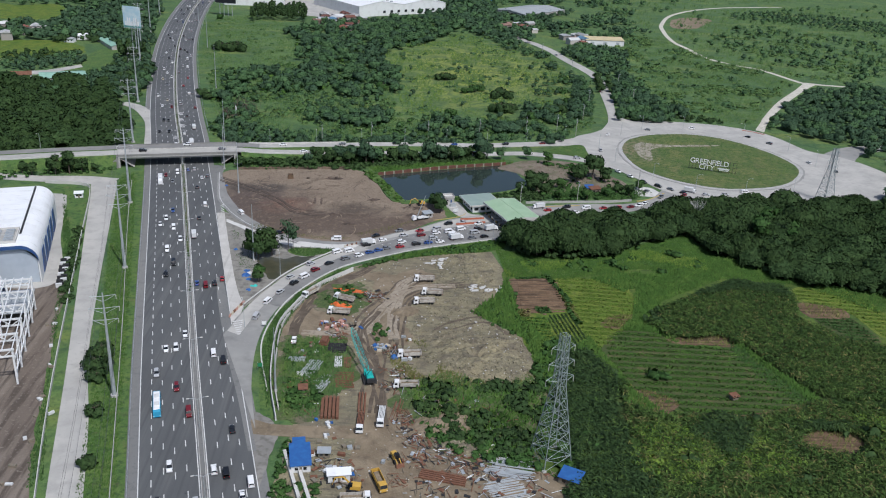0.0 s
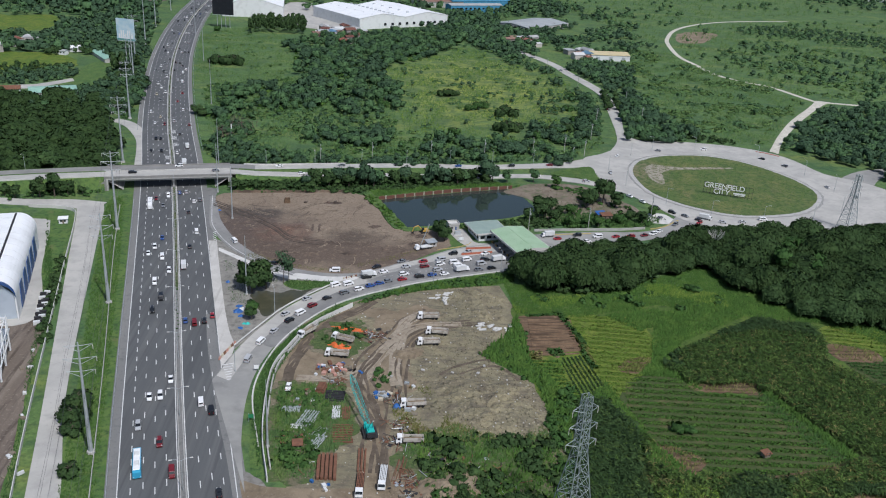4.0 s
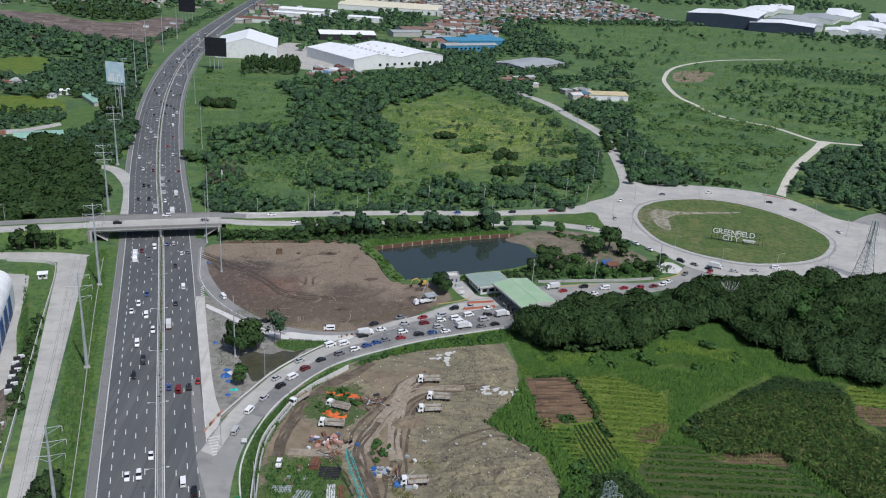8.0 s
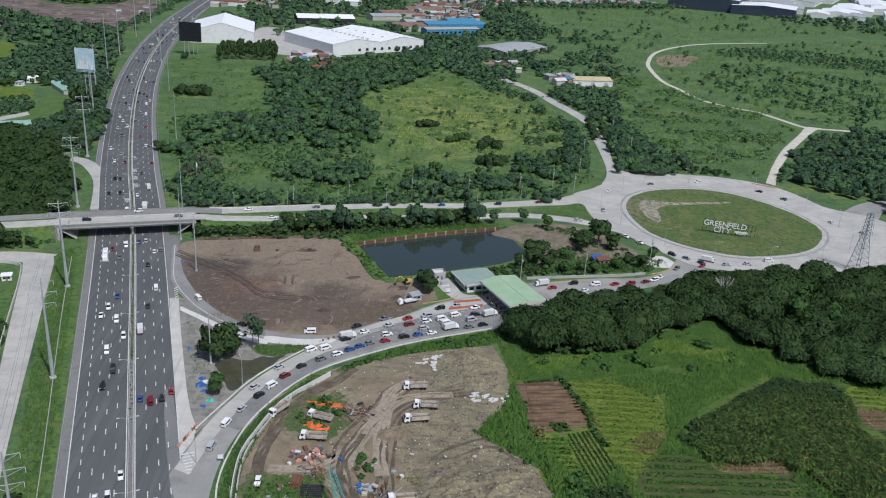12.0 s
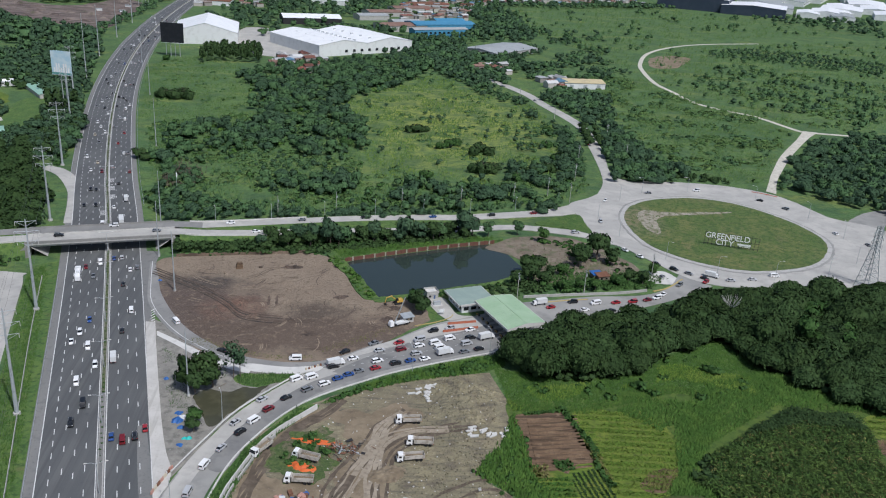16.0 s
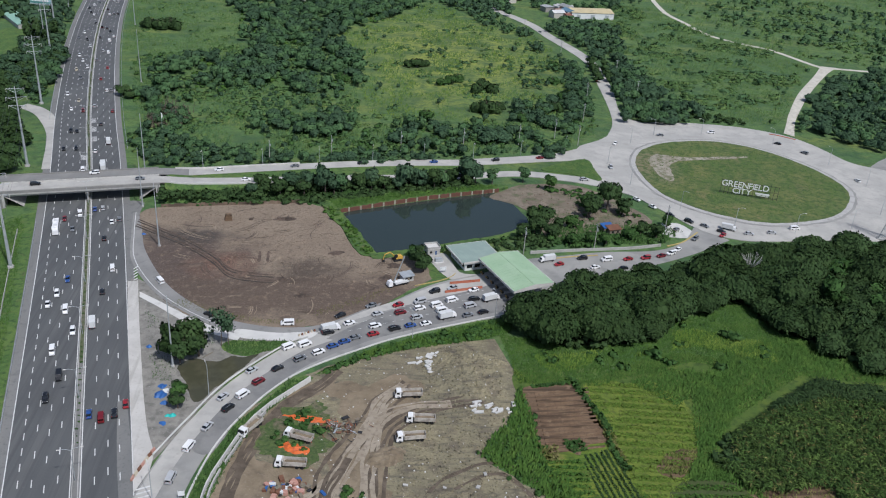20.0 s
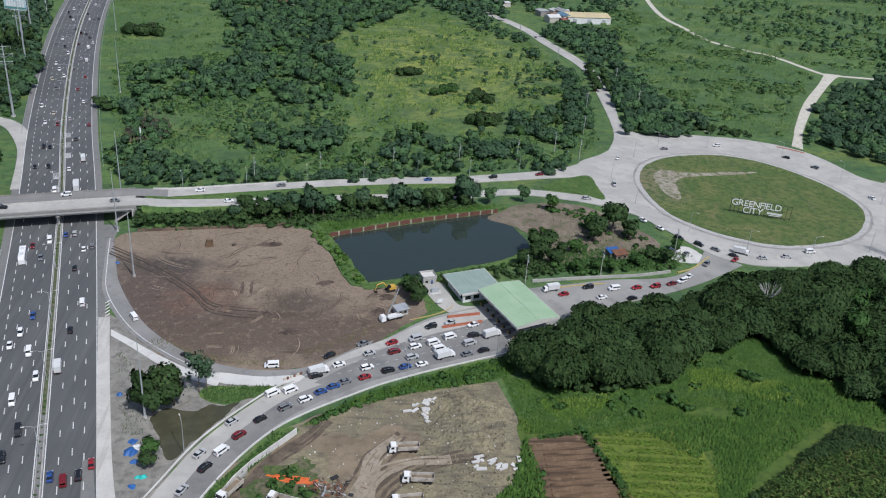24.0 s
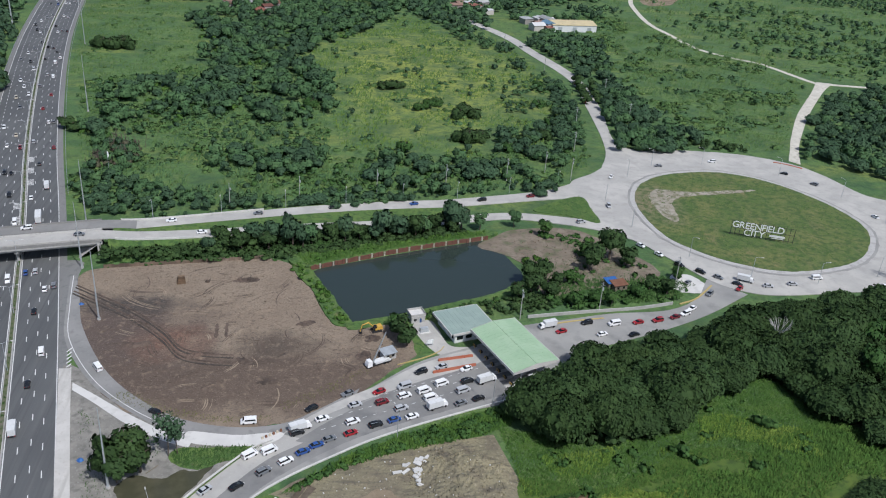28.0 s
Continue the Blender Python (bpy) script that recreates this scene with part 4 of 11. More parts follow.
def planted(poly, gap, wave=6.0, cut=-1.0, size=30.0, seed=0.0):
    """Places about a gap apart over a zone whose edge wanders; cut thins it into clumps."""
    poly = np.array(poly, float)
    lo, hi = poly.min(0) - 2 * wave, poly.max(0) + 2 * wave
    gx, gy = np.meshgrid(np.arange(lo[0], hi[0], gap), np.arange(lo[1], hi[1], gap * 0.87))
    gx = gx + (np.arange(len(gx)) % 2)[:, None] * gap / 2
    p = np.stack([gx.ravel(), gy.ravel()], 1) + rng.uniform(-0.42, 0.42, (gx.size, 2)) * gap
    bend = np.array([(noise.noise((x / 24, y / 24, 1.5)), noise.noise((x / 24, y / 24, 7.5))) for x, y in p]) * 2 * wave
    p = p[inside(p + bend, poly) & (np.abs(p[:, 0]) < 0.58 * p[:, 1] + 40)]
    p = p[np.hypot(p[:, 0] - 412, p[:, 1] - 1188) > 48]
    for a, b in zip(FAR_LANES[:-1], FAR_LANES[1:]):
        k = np.clip((p - a) @ (b - a) / ((b - a) @ (b - a)), 0, 1)
        p = p[np.linalg.norm(a + k[:, None] * (b - a) - p, axis=1) > 6.5]
    return [tuple(q) for q in p if cut <= -1 or noise.noise((q[0] / size, q[1] / size, seed)) + 0.4 * noise.noise((q[0] / size * 3, q[1] / size * 3, seed)) > cut]


# rain-tree wood beside the toll road
WOOD = [(58, 394), (70, 381), (94, 378), (118, 391), (140, 405), (160, 412), (164, 396), (180, 368), (204, 356), (240, 342), (330, 330), (345, 448), (296, 459), (262, 457), (227, 452), (186, 451), (156, 441), (132, 432), (112, 425), (97, 421), (82, 411), (68, 400)]
for x, y in spaced(rng, WOOD, 8.8):
    tree("rain", x, y, rng.uniform(0.66, 1.08), leaf_wood if rng.uniform() < 0.68 else leaf_dark, "broad rain tree with a dense dark green umbrella crown", "wood beside the toll road", tall=rng.uniform(0.85, 1.35))
for x, y in ((196, 421), (201, 414), (205, 424), (200, 404), (208, 400), (193, 408), (212, 410), (206, 392), (214, 430), (222, 420)):
    tree("round", x, y, rng.uniform(1.25, 1.6), leaf_mid, "fresh green leafy tree overgrown with vines in the wood", "wood beside the toll road")
for x, y, s in ((-42, 380.6, 1.25), (-39.6, 381.4, 1.0)):
    tree("far_trunk", x, y, s, leaf_cool, "slender airy grey-green tree on the tip between the ramps", "ramp trees", tall=1.15)
# skirts of lower growth under the wood's edge
thicket("wood_skirt", planted([(58, 393), (70, 380), (94, 377), (118, 390), (140, 404), (160, 411), (164, 395), (180, 367), (204, 355), (240, 341), (244, 349), (206, 364), (184, 376), (168, 404), (160, 420), (138, 412), (116, 399), (94, 386), (74, 390), (64, 398)], 4.4, 1.5), "far_round", 0.6, 1.1, leaf_dark, "dark undergrowth along the edge of the wood", "bushes")
thicket("wood_skirt", planted([(66, 400), (84, 412), (101, 422), (119, 427), (139, 434), (160, 444), (186, 453), (186, 448), (160, 438), (139, 428), (119, 420), (101, 414), (84, 405)], 5.0, 1.0), "far_round", 0.4, 0.7, leaf_dark, "dark undergrowth between wood and toll road", "bushes")
# row between crossing road and pond
for x, y in spaced(rng, [(-46, 507), (-20, 511), (18, 519), (62, 527), (60, 533), (20, 526), (-46, 513)], 6.4):
    tree("round", x, y, rng.uniform(0.9, 1.35), leaf_cool if rng.uniform() < 0.6 else leaf_dark, "leafy green tree on the bank below the crossing road", "trees on the bank", deck(x) * 0.25)
for x, y, s in ((-10, 515, 1.5), (-2, 517, 1.3), (13, 521, 1.4), (30, 524, 1.75), (37, 525, 1.5), (48, 527, 1.3), (61, 530, 1.8), (66, 531, 1.5), (75, 533, 1.0), (92, 536, 0.9)):
    tree("round", x, y, s, leaf_fresh if s < 1.4 else leaf_cool, "tall leafy green tree standing above the bank scrub", "trees on the bank", deck(x) * 0.25, tall=1.1)

# ---- wild growth, zone by zone ----
def zone_bushes(name, poly, count, low, high, leaf, label, cut=-1.0, size=28.0, seed=0.0, z=0.0, kind="bush"):
    p = [tuple(q) for q in scatter(rng, poly, count)]
    if cut > -1:
        p = clumped(p, size, cut, seed)
    return thicket(name, p, kind, low, high, leaf, label, z=z)


def wood(name, poly, gap, low, high, label, kind="far_round", wave=7.0, cut=-1.0, size=34.0, seed=0.0, light=0.3, category="wood", leaves=None):
    """A stretch of woodland: dark trees mixed with fresher ones, each kind one mesh."""
    places = planted(poly, gap, wave, cut, size, seed)
    if kind == "far_round" and min(p[1] for p in poly) > 730:
        kind = "distant"
    if kind == "far_round" and min(p[1] for p in poly) < 650 and low > 0.55:
        kind = "mid_round"
    if kind in ("far_round", "mid_round") and low > 0.55:
        pick = [p for p in places if rng.uniform() < 0.13]
        places = [p for p in places if p not in set(pick)]
        if pick:
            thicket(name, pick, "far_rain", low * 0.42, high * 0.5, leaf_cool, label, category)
    pale = [p for p in places if noise.noise((p[0] / 17, p[1] / 17, seed + 4)) + rng.uniform(-0.25, 0.25) > 0.32 - light]
    dark = [p for p in places if p not in set(pale)]
    # the default leaf tones carry the blue distance haze in their colour
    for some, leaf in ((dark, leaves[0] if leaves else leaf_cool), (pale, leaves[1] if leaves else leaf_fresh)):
        if some:
            thicket(name, some, kind, low, high, leaf, label, category)


# between expressway, crossing road and the far sheds
D1 = [(-156, 765), (-78, 809), (-20, 858), (6, 729), (9, 572), (-40, 563), (-84, 556), (-103, 556), (-118, 600)]
D3 = [(-43, 611), (33, 634), (90, 630), (132, 647), (160, 650), (152, 618), (122, 592), (9, 572), (-40, 562)]
MEADOW = [(-10, 860), (24, 980), (124, 1040), (164, 900), (176, 800), (168, 700), (150, 645), (88, 627), (17, 618), (6, 729)]
GRASS_WEST = [(-166, 781), (-206, 1001), (-198, 1052), (-164, 1088), (-117, 1026), (-90, 890), (-73, 813), (-82, 783), (-119, 797), (-138, 773)]
BAND = [(-132, 654), (-134, 735), (-116, 763), (-79, 752), (-69, 788), (-88, 878), (-109, 992), (-84, 1010), (-33, 1061), (37, 1112), (95, 1140), (118, 1100), (60, 992), (27, 904), (-6, 867), (-10, 821), (7, 781), (16, 700), (1, 690), (-35, 690), (-69, 678), (-94, 676), (-110, 676), (-120, 640)]
wood("wood_mid", BAND, 8.2, 0.85, 1.7, "dense rounded trees across the meadow", cut=-0.25, size=30, light=0.5)
zone_bushes("scrub", BAND, 260, 0.8, 1.6, leaf_light, "fresh green scrub among the trees", -0.1, 26, 14.0)
wood("wood_mid", [(-124, 650), (-104, 640), (-90, 612), (-96, 596), (-76, 574), (-46, 570), (-15, 565), (6, 574), (50, 569), (49, 560), (-15, 555), (-100, 548), (-116, 602)], 6.2, 0.6, 1.05, "rounded trees and scrub along the crossing road", wave=5, light=0.35)
wood("wood_mid", [(-60, 630), (-42, 642), (-22, 622), (-8, 642), (4, 626), (2, 596), (-16, 586), (-30, 597), (-48, 602)], 6.5, 0.8, 1.35, "clump of rounded trees in the grass", wave=4)
wood("wood_mid", [(25, 612), (45, 631), (68, 617), (81, 645), (93, 629), (116, 679), (146, 692), (140, 620), (117, 580), (41, 570), (29, 588)], 7.0, 0.7, 1.25, "rounded trees before the crossing road", wave=5, cut=-0.1, size=22, seed=3.0)
wood("wood_mid", [(-118, 735), (-60, 745), (0, 700), (10, 650), (-40, 640), (-110, 640)], 9.0, 0.45, 0.85, "scattered round bushes in the grass", cut=0.12, size=26, seed=8.0, light=0.4)
wood("wood_mid", [(109, 1021), (150, 1032), (163, 921), (170, 846), (161, 800), (150, 876), (120, 941)], 7.0, 0.6, 1.1, "bushy trees beside the far road", wave=4, cut=-0.05, size=24)
wood("wood_mid", MEADOW, 12.0, 0.4, 0.8, "scattered round bushes on the meadow", cut=0.36, size=30, seed=5.0, light=0.4)
wood("wood_mid", [(100, 700), (160, 720), (172, 800), (160, 870), (140, 800), (110, 740)], 9.0, 0.4, 0.9, "low bushes on the meadow's edge", cut=0.05, size=26, seed=9.0, light=0.5)
zone_bushes("scrub", D1, 330, 0.6, 1.3, leaf_mid, "green scrub beside the expressway", 0.02, 34)
for zone, seed in ((D1, 11.0), (D3, 12.0), ([(-118, 735), (-60, 745), (0, 700), (10, 650), (20, 590), (-40, 590), (-110, 640)], 13.0)):
    wood("scrub", zone, 5.6, 0.7, 1.5, "low rank scrub spread over the grass", "mound", cut=0.08, size=30, seed=seed, light=0.6, category="bushes", leaves=(leaf_fresh, leaf_meadow))
    wood("scrub", zone, 13.0, 0.3, 0.6, "low round bushes spread over the grass", cut=0.08, size=24, seed=seed + 3, light=0.35, category="bushes")
zone_bushes("scrub", D3, 260, 0.6, 1.2, leaf_mid, "roadside scrub along the crossing road", 0.0, 24)
zone_bushes("scrub", MEADOW, 70, 0.5, 1.0, leaf_fresh, "scattered bright bushes on the meadow", 0.0, 30, 8.0)
zone_bushes("scrub", GRASS_WEST, 50, 0.4, 0.9, leaf_mid, "a few bushes on the western meadow", 0.1, 30)
# single trees that stand out on the meadow
for x, y, s, leaf in ((52, 766, 1.35, leaf_dark), (95, 706, 1.7, leaf_dark), (90, 654, 1.5, leaf_dark), (73, 721, 1.2, leaf_mid), (66, 716, 1.1, leaf_mid), (80, 727, 1.1, leaf_mid), (-153, 856, 1.8, leaf_dark), (-146, 860, 1.7, leaf_dark), (-161, 858, 1.6, leaf_dark), (-156, 866, 1.6, leaf_dark), (-140, 856, 1.5, leaf_dark), (-149, 868, 1.5, leaf_dark), (-166, 862, 1.3, leaf_dark), (-3, 718, 1.3, leaf_mid), (49, 636, 1.2, leaf_mid), (58, 769, 1.2, leaf_dark), (46, 764, 1.1, leaf_dark), (84, 657, 1.4, leaf_dark), (97, 657, 1.4, leaf_dark), (90, 662, 1.3, leaf_dark), (90, 700, 1.4, leaf_dark), (101, 703, 1.4, leaf_dark), (96, 713, 1.3, leaf_dark), (-140, 668, 1.4, leaf_dark), (-134, 664, 1.2, leaf_dark), (112, 640, 1.3, leaf_mid), (122, 652, 1.3, leaf_dark), (138, 664, 1.3, leaf_dark), (148, 690, 1.2, leaf_mid), (150, 730, 1.3, leaf_mid), (160, 776, 1.2, leaf_mid), (-196, 1046, 1.2, leaf_mid)):
    tree("dome", x, y, s, leaf, "round leafy tree with a low dome crown on the meadow", "meadow trees")
thicket("slender_grove", planted([(-158, 1040), (-170, 1110), (-104, 1122), (-92, 1050)], 6.6, 3), "far_tall", 1.0, 1.4, leaf_dark, "grove of tall slender trees before the warehouse", "trees")
# along the narrow far road
wood("roadside_trees", [(176, 640), (221, 643), (236, 660), (228, 690), (222, 722), (231, 769), (222, 806), (206, 830), (203, 780), (199, 735), (190, 690), (184, 662)], 6.2, 0.9, 1.45, "dark leafy trees beside the narrow far road", wave=2.5, light=0.3, cut=-0.3, size=20, category="trees")
wood("roadside_trees", [(204, 838), (226, 815), (245, 880), (256, 930), (216, 960), (196, 940), (186, 912), (196, 870)], 6.6, 0.8, 1.3, "leafy trees before the ochre shed", wave=3, category="trees")
wood("roadside_trees", [(150, 640), (162, 655), (174, 725), (180, 790), (170, 795), (160, 720), (142, 665)], 5.6, 0.7, 1.1, "leafy trees beside the narrow far road", wave=2, category="trees")
thicket("roadside_trees", [(186, 738), (188, 748), (189, 758), (191, 770), (193, 782), (194, 792), (196, 742), (198, 756), (200, 768), (202, 780)], "far_round", 1.1, 1.4, leaf_dark, "dark leafy trees arching over the narrow far road", "trees")
thicket("scrub", planted([(225, 650), (264, 644), (264, 656), (230, 670)], 5, 2), "bush", 1.0, 1.8, leaf_dark, "dark scrub behind the roundabout")
# grassland in the east
EAST = [(232, 660), (285, 645), (390, 812), (380, 870), (336, 980), (330, 1060), (240, 1050), (236, 850)]
wood("scrub_east", EAST, 15.0, 0.4, 0.85, "low round bushes on the eastern grassland", cut=0.3, size=34, seed=1.0, light=0.8, category="bushes")
EAST2 = [(402, 820), (350, 930), (346, 1030), (372, 1160), (470, 1320), (620, 1400), (900, 1500), (760, 1150), (520, 830)]
wood("scrub_east", [(398, 1087), (519, 1193), (530, 1120), (640, 1060), (560, 880), (499, 870), (420, 885), (382, 926)], 11, 0.6, 1.15, "round bushes in rows on the far grassland", cut=0.12, size=26, seed=3.0, light=0.45, category="bushes")
for zone, gap, seed in ((EAST, 7.6, 21.0), ([(398, 1087), (519, 1193), (640, 1060), (560, 880), (430, 800), (395, 850), (382, 926)], 11.0, 22.0)):
    wood("scrub_east", zone, gap, 0.9, 2.0, "low rank scrub over the eastern grassland", "mound", cut=0.03, size=34, seed=seed, light=0.5, category="bushes", leaves=(leaf_fresh, leaf_meadow))
wood("scrub_mid", MEADOW, 9.5, 0.7, 1.5, "low rank growth over the bright meadow", "mound", cut=0.2, size=26, seed=23.0, light=0.4, category="bushes", leaves=(leaf_fresh, leaf_meadow))
wood("scrub_mid", GRASS_WEST, 9.5, 0.6, 1.2, "low rank growth over the western meadow", "mound", cut=0.15, size=22, seed=24.0, light=0.5, category="bushes", leaves=(leaf_fresh, leaf_meadow))
wood("scrub_east", EAST2, 22.0, 0.6, 1.25, "round bushes on the far grassland", cut=0.2, size=50, seed=7.0, light=0.7, category="bushes")
wood("scrub_east", [(502, 1291), (607, 1339), (760, 1247), (680, 1143), (559, 1222), (487, 1241)], 10.0, 0.6, 1.0, "belt of bushes across the far grassland", light=0.4, category="bushes")
wood("wood_east", [(292, 634), (316, 672), (377, 752), (431, 790), (470, 800), (440, 620), (345, 572), (318, 600)], 8.0, 0.8, 1.4, "dense dark wood east of the roundabout", light=0.2)
wood("wood_east", [(296, 470), (345, 460), (400, 450), (420, 560), (350, 546), (336, 520), (322, 490)], 10.0, 0.6, 0.9, "broad dark trees beyond the roundabout", "far_rain", 3, light=0.15)
wood("wood_east", [(262, 330), (345, 330), (345, 455), (320, 440)], 10.5, 0.7, 1.0, "broad dark trees beyond the maize", "far_rain", light=0.15)
# west of the expressway
wood("wood_west", [(-564, 1592), (-489, 1518), (-439, 1496), (-413, 1524), (-393, 1616), (-429, 1730), (-490, 1765), (-600, 1700)], 13.0, 1.3, 2.2, "dark trees behind the far cleared land", light=0.05, leaves=(leaf_dark, leaf_cool))
wood("wood_west", [(-312, 812), (-284, 818), (-274, 792), (-272, 764), (-290, 756), (-330, 760), (-340, 796)], 7.0, 0.55, 0.85, "dark trees round the western field", wave=2, light=0.05, leaves=(leaf_dark, leaf_cool))
wood("wood_west", [(-234, 780), (-238, 832), (-224, 832), (-206, 770), (-190, 700), (-188, 656), (-204, 670), (-218, 690), (-226, 730)], 8.4, 0.9, 1.5, "dense dark trees beside the expressway", wave=1.5, light=0.1, leaves=(leaf_dark, leaf_cool))
wood("wood_west", [(-330, 905), (-300, 936), (-284, 912), (-274, 880), (-284, 868), (-292, 874), (-322, 850), (-330, 880)], 8.5, 0.8, 1.3, "tall dark trees round the western houses", wave=1.5, light=0.05, leaves=(leaf_dark, leaf_cool))
thicket("slender_grove", [(-236, 792), (-230, 790), (-224, 794), (-239, 799), (-218, 797), (-227, 784), (-233, 783)], "far_tall", 1.5, 1.9, leaf_dark, "tall slender trees before the printed billboard", "trees")
wood("wood_west", [(-300, 690), (-262, 692), (-236, 692), (-208, 664), (-190, 634), (-176, 592), (-166, 556), (-160, 526), (-203, 508), (-330, 490), (-380, 560), (-340, 650)], 10.4, 0.62, 0.95, "broad dark green trees in the wood west of the expressway", "far_rain", 4, light=0.0, leaves=(leaf_wood, leaf_dark))
wood("wood_west", [(-262, 652), (-250, 700), (-238, 723), (-237, 787), (-223, 784), (-202, 758), (-191, 716), (-184, 670), (-186, 648), (-210, 660)], 7.4, 0.8, 1.4, "dense trees beside the expressway", wave=3, light=0.2)
wood("wood_west", [(-330, 740), (-312, 769), (-293, 798), (-273, 812), (-258, 764), (-276, 754), (-296, 734)], 6.0, 0.6, 0.9, "dark hedge behind the western field", wave=2, light=0.1)
wood("wood_west", [(-396, 973), (-343, 930), (-368, 1014), (-360, 1075), (-343, 1133), (-270, 1074), (-251, 960), (-228, 860), (-207, 775), (-236, 800), (-252, 836), (-299, 906), (-304, 872), (-334, 866), (-380, 868)], 10.6, 1.0, 1.8, "dense dark trees in the west", wave=4, light=0.15)
wood("wood_west", [(-600, 1448), (-527, 1367), (-468, 1311), (-377, 1222), (-300, 1212), (-270, 1014), (-258, 971), (-336, 1108), (-391, 1116), (-520, 1206), (-640, 1250)], 14.0, 1.2, 2.3, "dark wood behind the western field", light=0.15)
wood("wood_west", [(-360, 700), (-300, 700), (-268, 682), (-262, 660), (-330, 655), (-400, 660)], 8.0, 0.8, 1.3, "trees below the green roofed shed", wave=3, light=0.3)
wood("wood_west", [(-500, 1080), (-442, 1084), (-400, 1100), (-380, 1110), (-420, 1180), (-520, 1190), (-600, 1150)], 12.0, 1.0, 1.6, "trees round the western houses", cut=-0.1)
wood("wood_west", [(-304, 1250), (-330, 1240), (-320, 1330), (-318, 1450), (-326, 1700), (-310, 1900), (-306, 1500)], 10.0, 0.8, 1.4, "dark trees along the far expressway")
wood("wood_west", [(-800, 1640), (-560, 1660), (-420, 1680), (-340, 1760), (-340, 2400), (-900, 2400)], 27.0, 1.4, 2.6, "dark far trees in the west", cut=-0.15, size=80)
zone_bushes("scrub", [(-190, 640), (-200, 690), (-215, 740), (-206, 745), (-190, 690), (-182, 640)], 50, 0.6, 1.2, leaf_mid, "green scrub beside the expressway")
zone_bushes("scrub", [(-420, 425), (-200, 478), (-152, 490), (-150, 484), (-200, 470), (-420, 415)], 150, 0.6, 1.2, leaf_mid, "scrub below the western approach", z=0.2)
for x, y, s in ((-182, 478, 1.3), (-175, 480, 1.4), (-169, 482, 1.2), (-178, 483, 1.1), (-162, 485, 0.8), (-200, 478, 0.9), (-194, 476, 1.0), (-222, 470, 0.9)):
    tree("round", x, y, s, leaf_dark, "dark leafy tree beside the western approach", "approach trees")
# far belt before and within the town
wood("wood_far", [(-96, 1240), (-110, 1330), (-100, 1350), (10, 1310), (60, 1270), (80, 1300), (40, 1380), (-40, 1470), (-120, 1560), (20, 1620), (60, 1500), (-10, 1640), (-180, 1660), (-230, 1400), (-150, 1290)], 18.0, 1.2, 2.2, "dark trees among the warehouses", cut=-0.1, size=60)
wood("wood_far", [(40, 1140), (100, 1190), (150, 1240), (170, 1300), (240, 1300), (300, 1420), (260, 1520), (200, 1480), (120, 1290), (86, 1230)], 14, 1.1, 1.9, "dark trees behind the grey shed", light=0.2)
wood("wood_far", [(60, 1110), (130, 1095), (160, 1060), (150, 1040), (100, 1050), (60, 1060)], 8.0, 0.9, 1.5, "dark trees before the far sheds")
wood("wood_far", [(186, 1010), (220, 1020), (280, 1030), (330, 1080), (300, 1150), (250, 1150), (226, 1110), (190, 1090)], 9.5, 0.7, 1.3, "green trees behind the ochre shed", cut=-0.1)
wood("wood_far", [(275, 1293), (340, 1459), (375, 1361), (329, 1161), (279, 1061), (256, 1140)], 11.0, 0.8, 1.4, "trees on the far grassland", cut=0.0, size=40)
FARGRASS = [(330, 1080), (380, 1260), (520, 1400), (700, 1500), (900, 1600), (760, 1800), (640, 1980), (270, 1830), (220, 1500), (300, 1300)]
wood("scrub_far", FARGRASS, 24.0, 0.7, 1.5, "far bushes on the grassland before the town", cut=0.22, size=70, seed=3.0, light=0.75, category="bushes")
wood("wood_far", [(260, 1830), (640, 1980), (700, 1960), (640, 1900), (300, 1790)], 15.0, 1.2, 2.0, "belt of trees before the town")
wood("wood_far", [(-700, 2400), (1500, 2600), (1500, 3100), (-700, 3000)], 52.0, 2.0, 3.4, "far trees beyond the town")
wood("wood_far", [(1100, 1300), (900, 1620), (780, 1830), (1500, 1900), (1500, 1400)], 24.0, 1.1, 2.0, "far trees before the industrial estate")
thicket("wood_town", [tuple(p) for p in scatter(rng, [(60, 1480), (260, 1830), (640, 1990), (640, 2600), (200, 2700), (-100, 2200)], 300)], "distant", 0.9, 1.6, leaf_dark, "trees among the town houses", "trees")
wood("wood_far", [(104, 1000), (150, 1000), (166, 960), (160, 1000), (176, 1060), (226, 1088), (200, 1150), (150, 1170), (80, 1140), (96, 1060)], 8.5, 0.9, 1.6, "dark trees along the lane to the far sheds", light=0.2)
wood("wood_far", [(140, 1170), (200, 1150), (236, 1190), (260, 1240), (230, 1260), (180, 1160), (150, 1190)], 9.0, 0.8, 1.3, "dark trees round the grey shed", light=0.2)
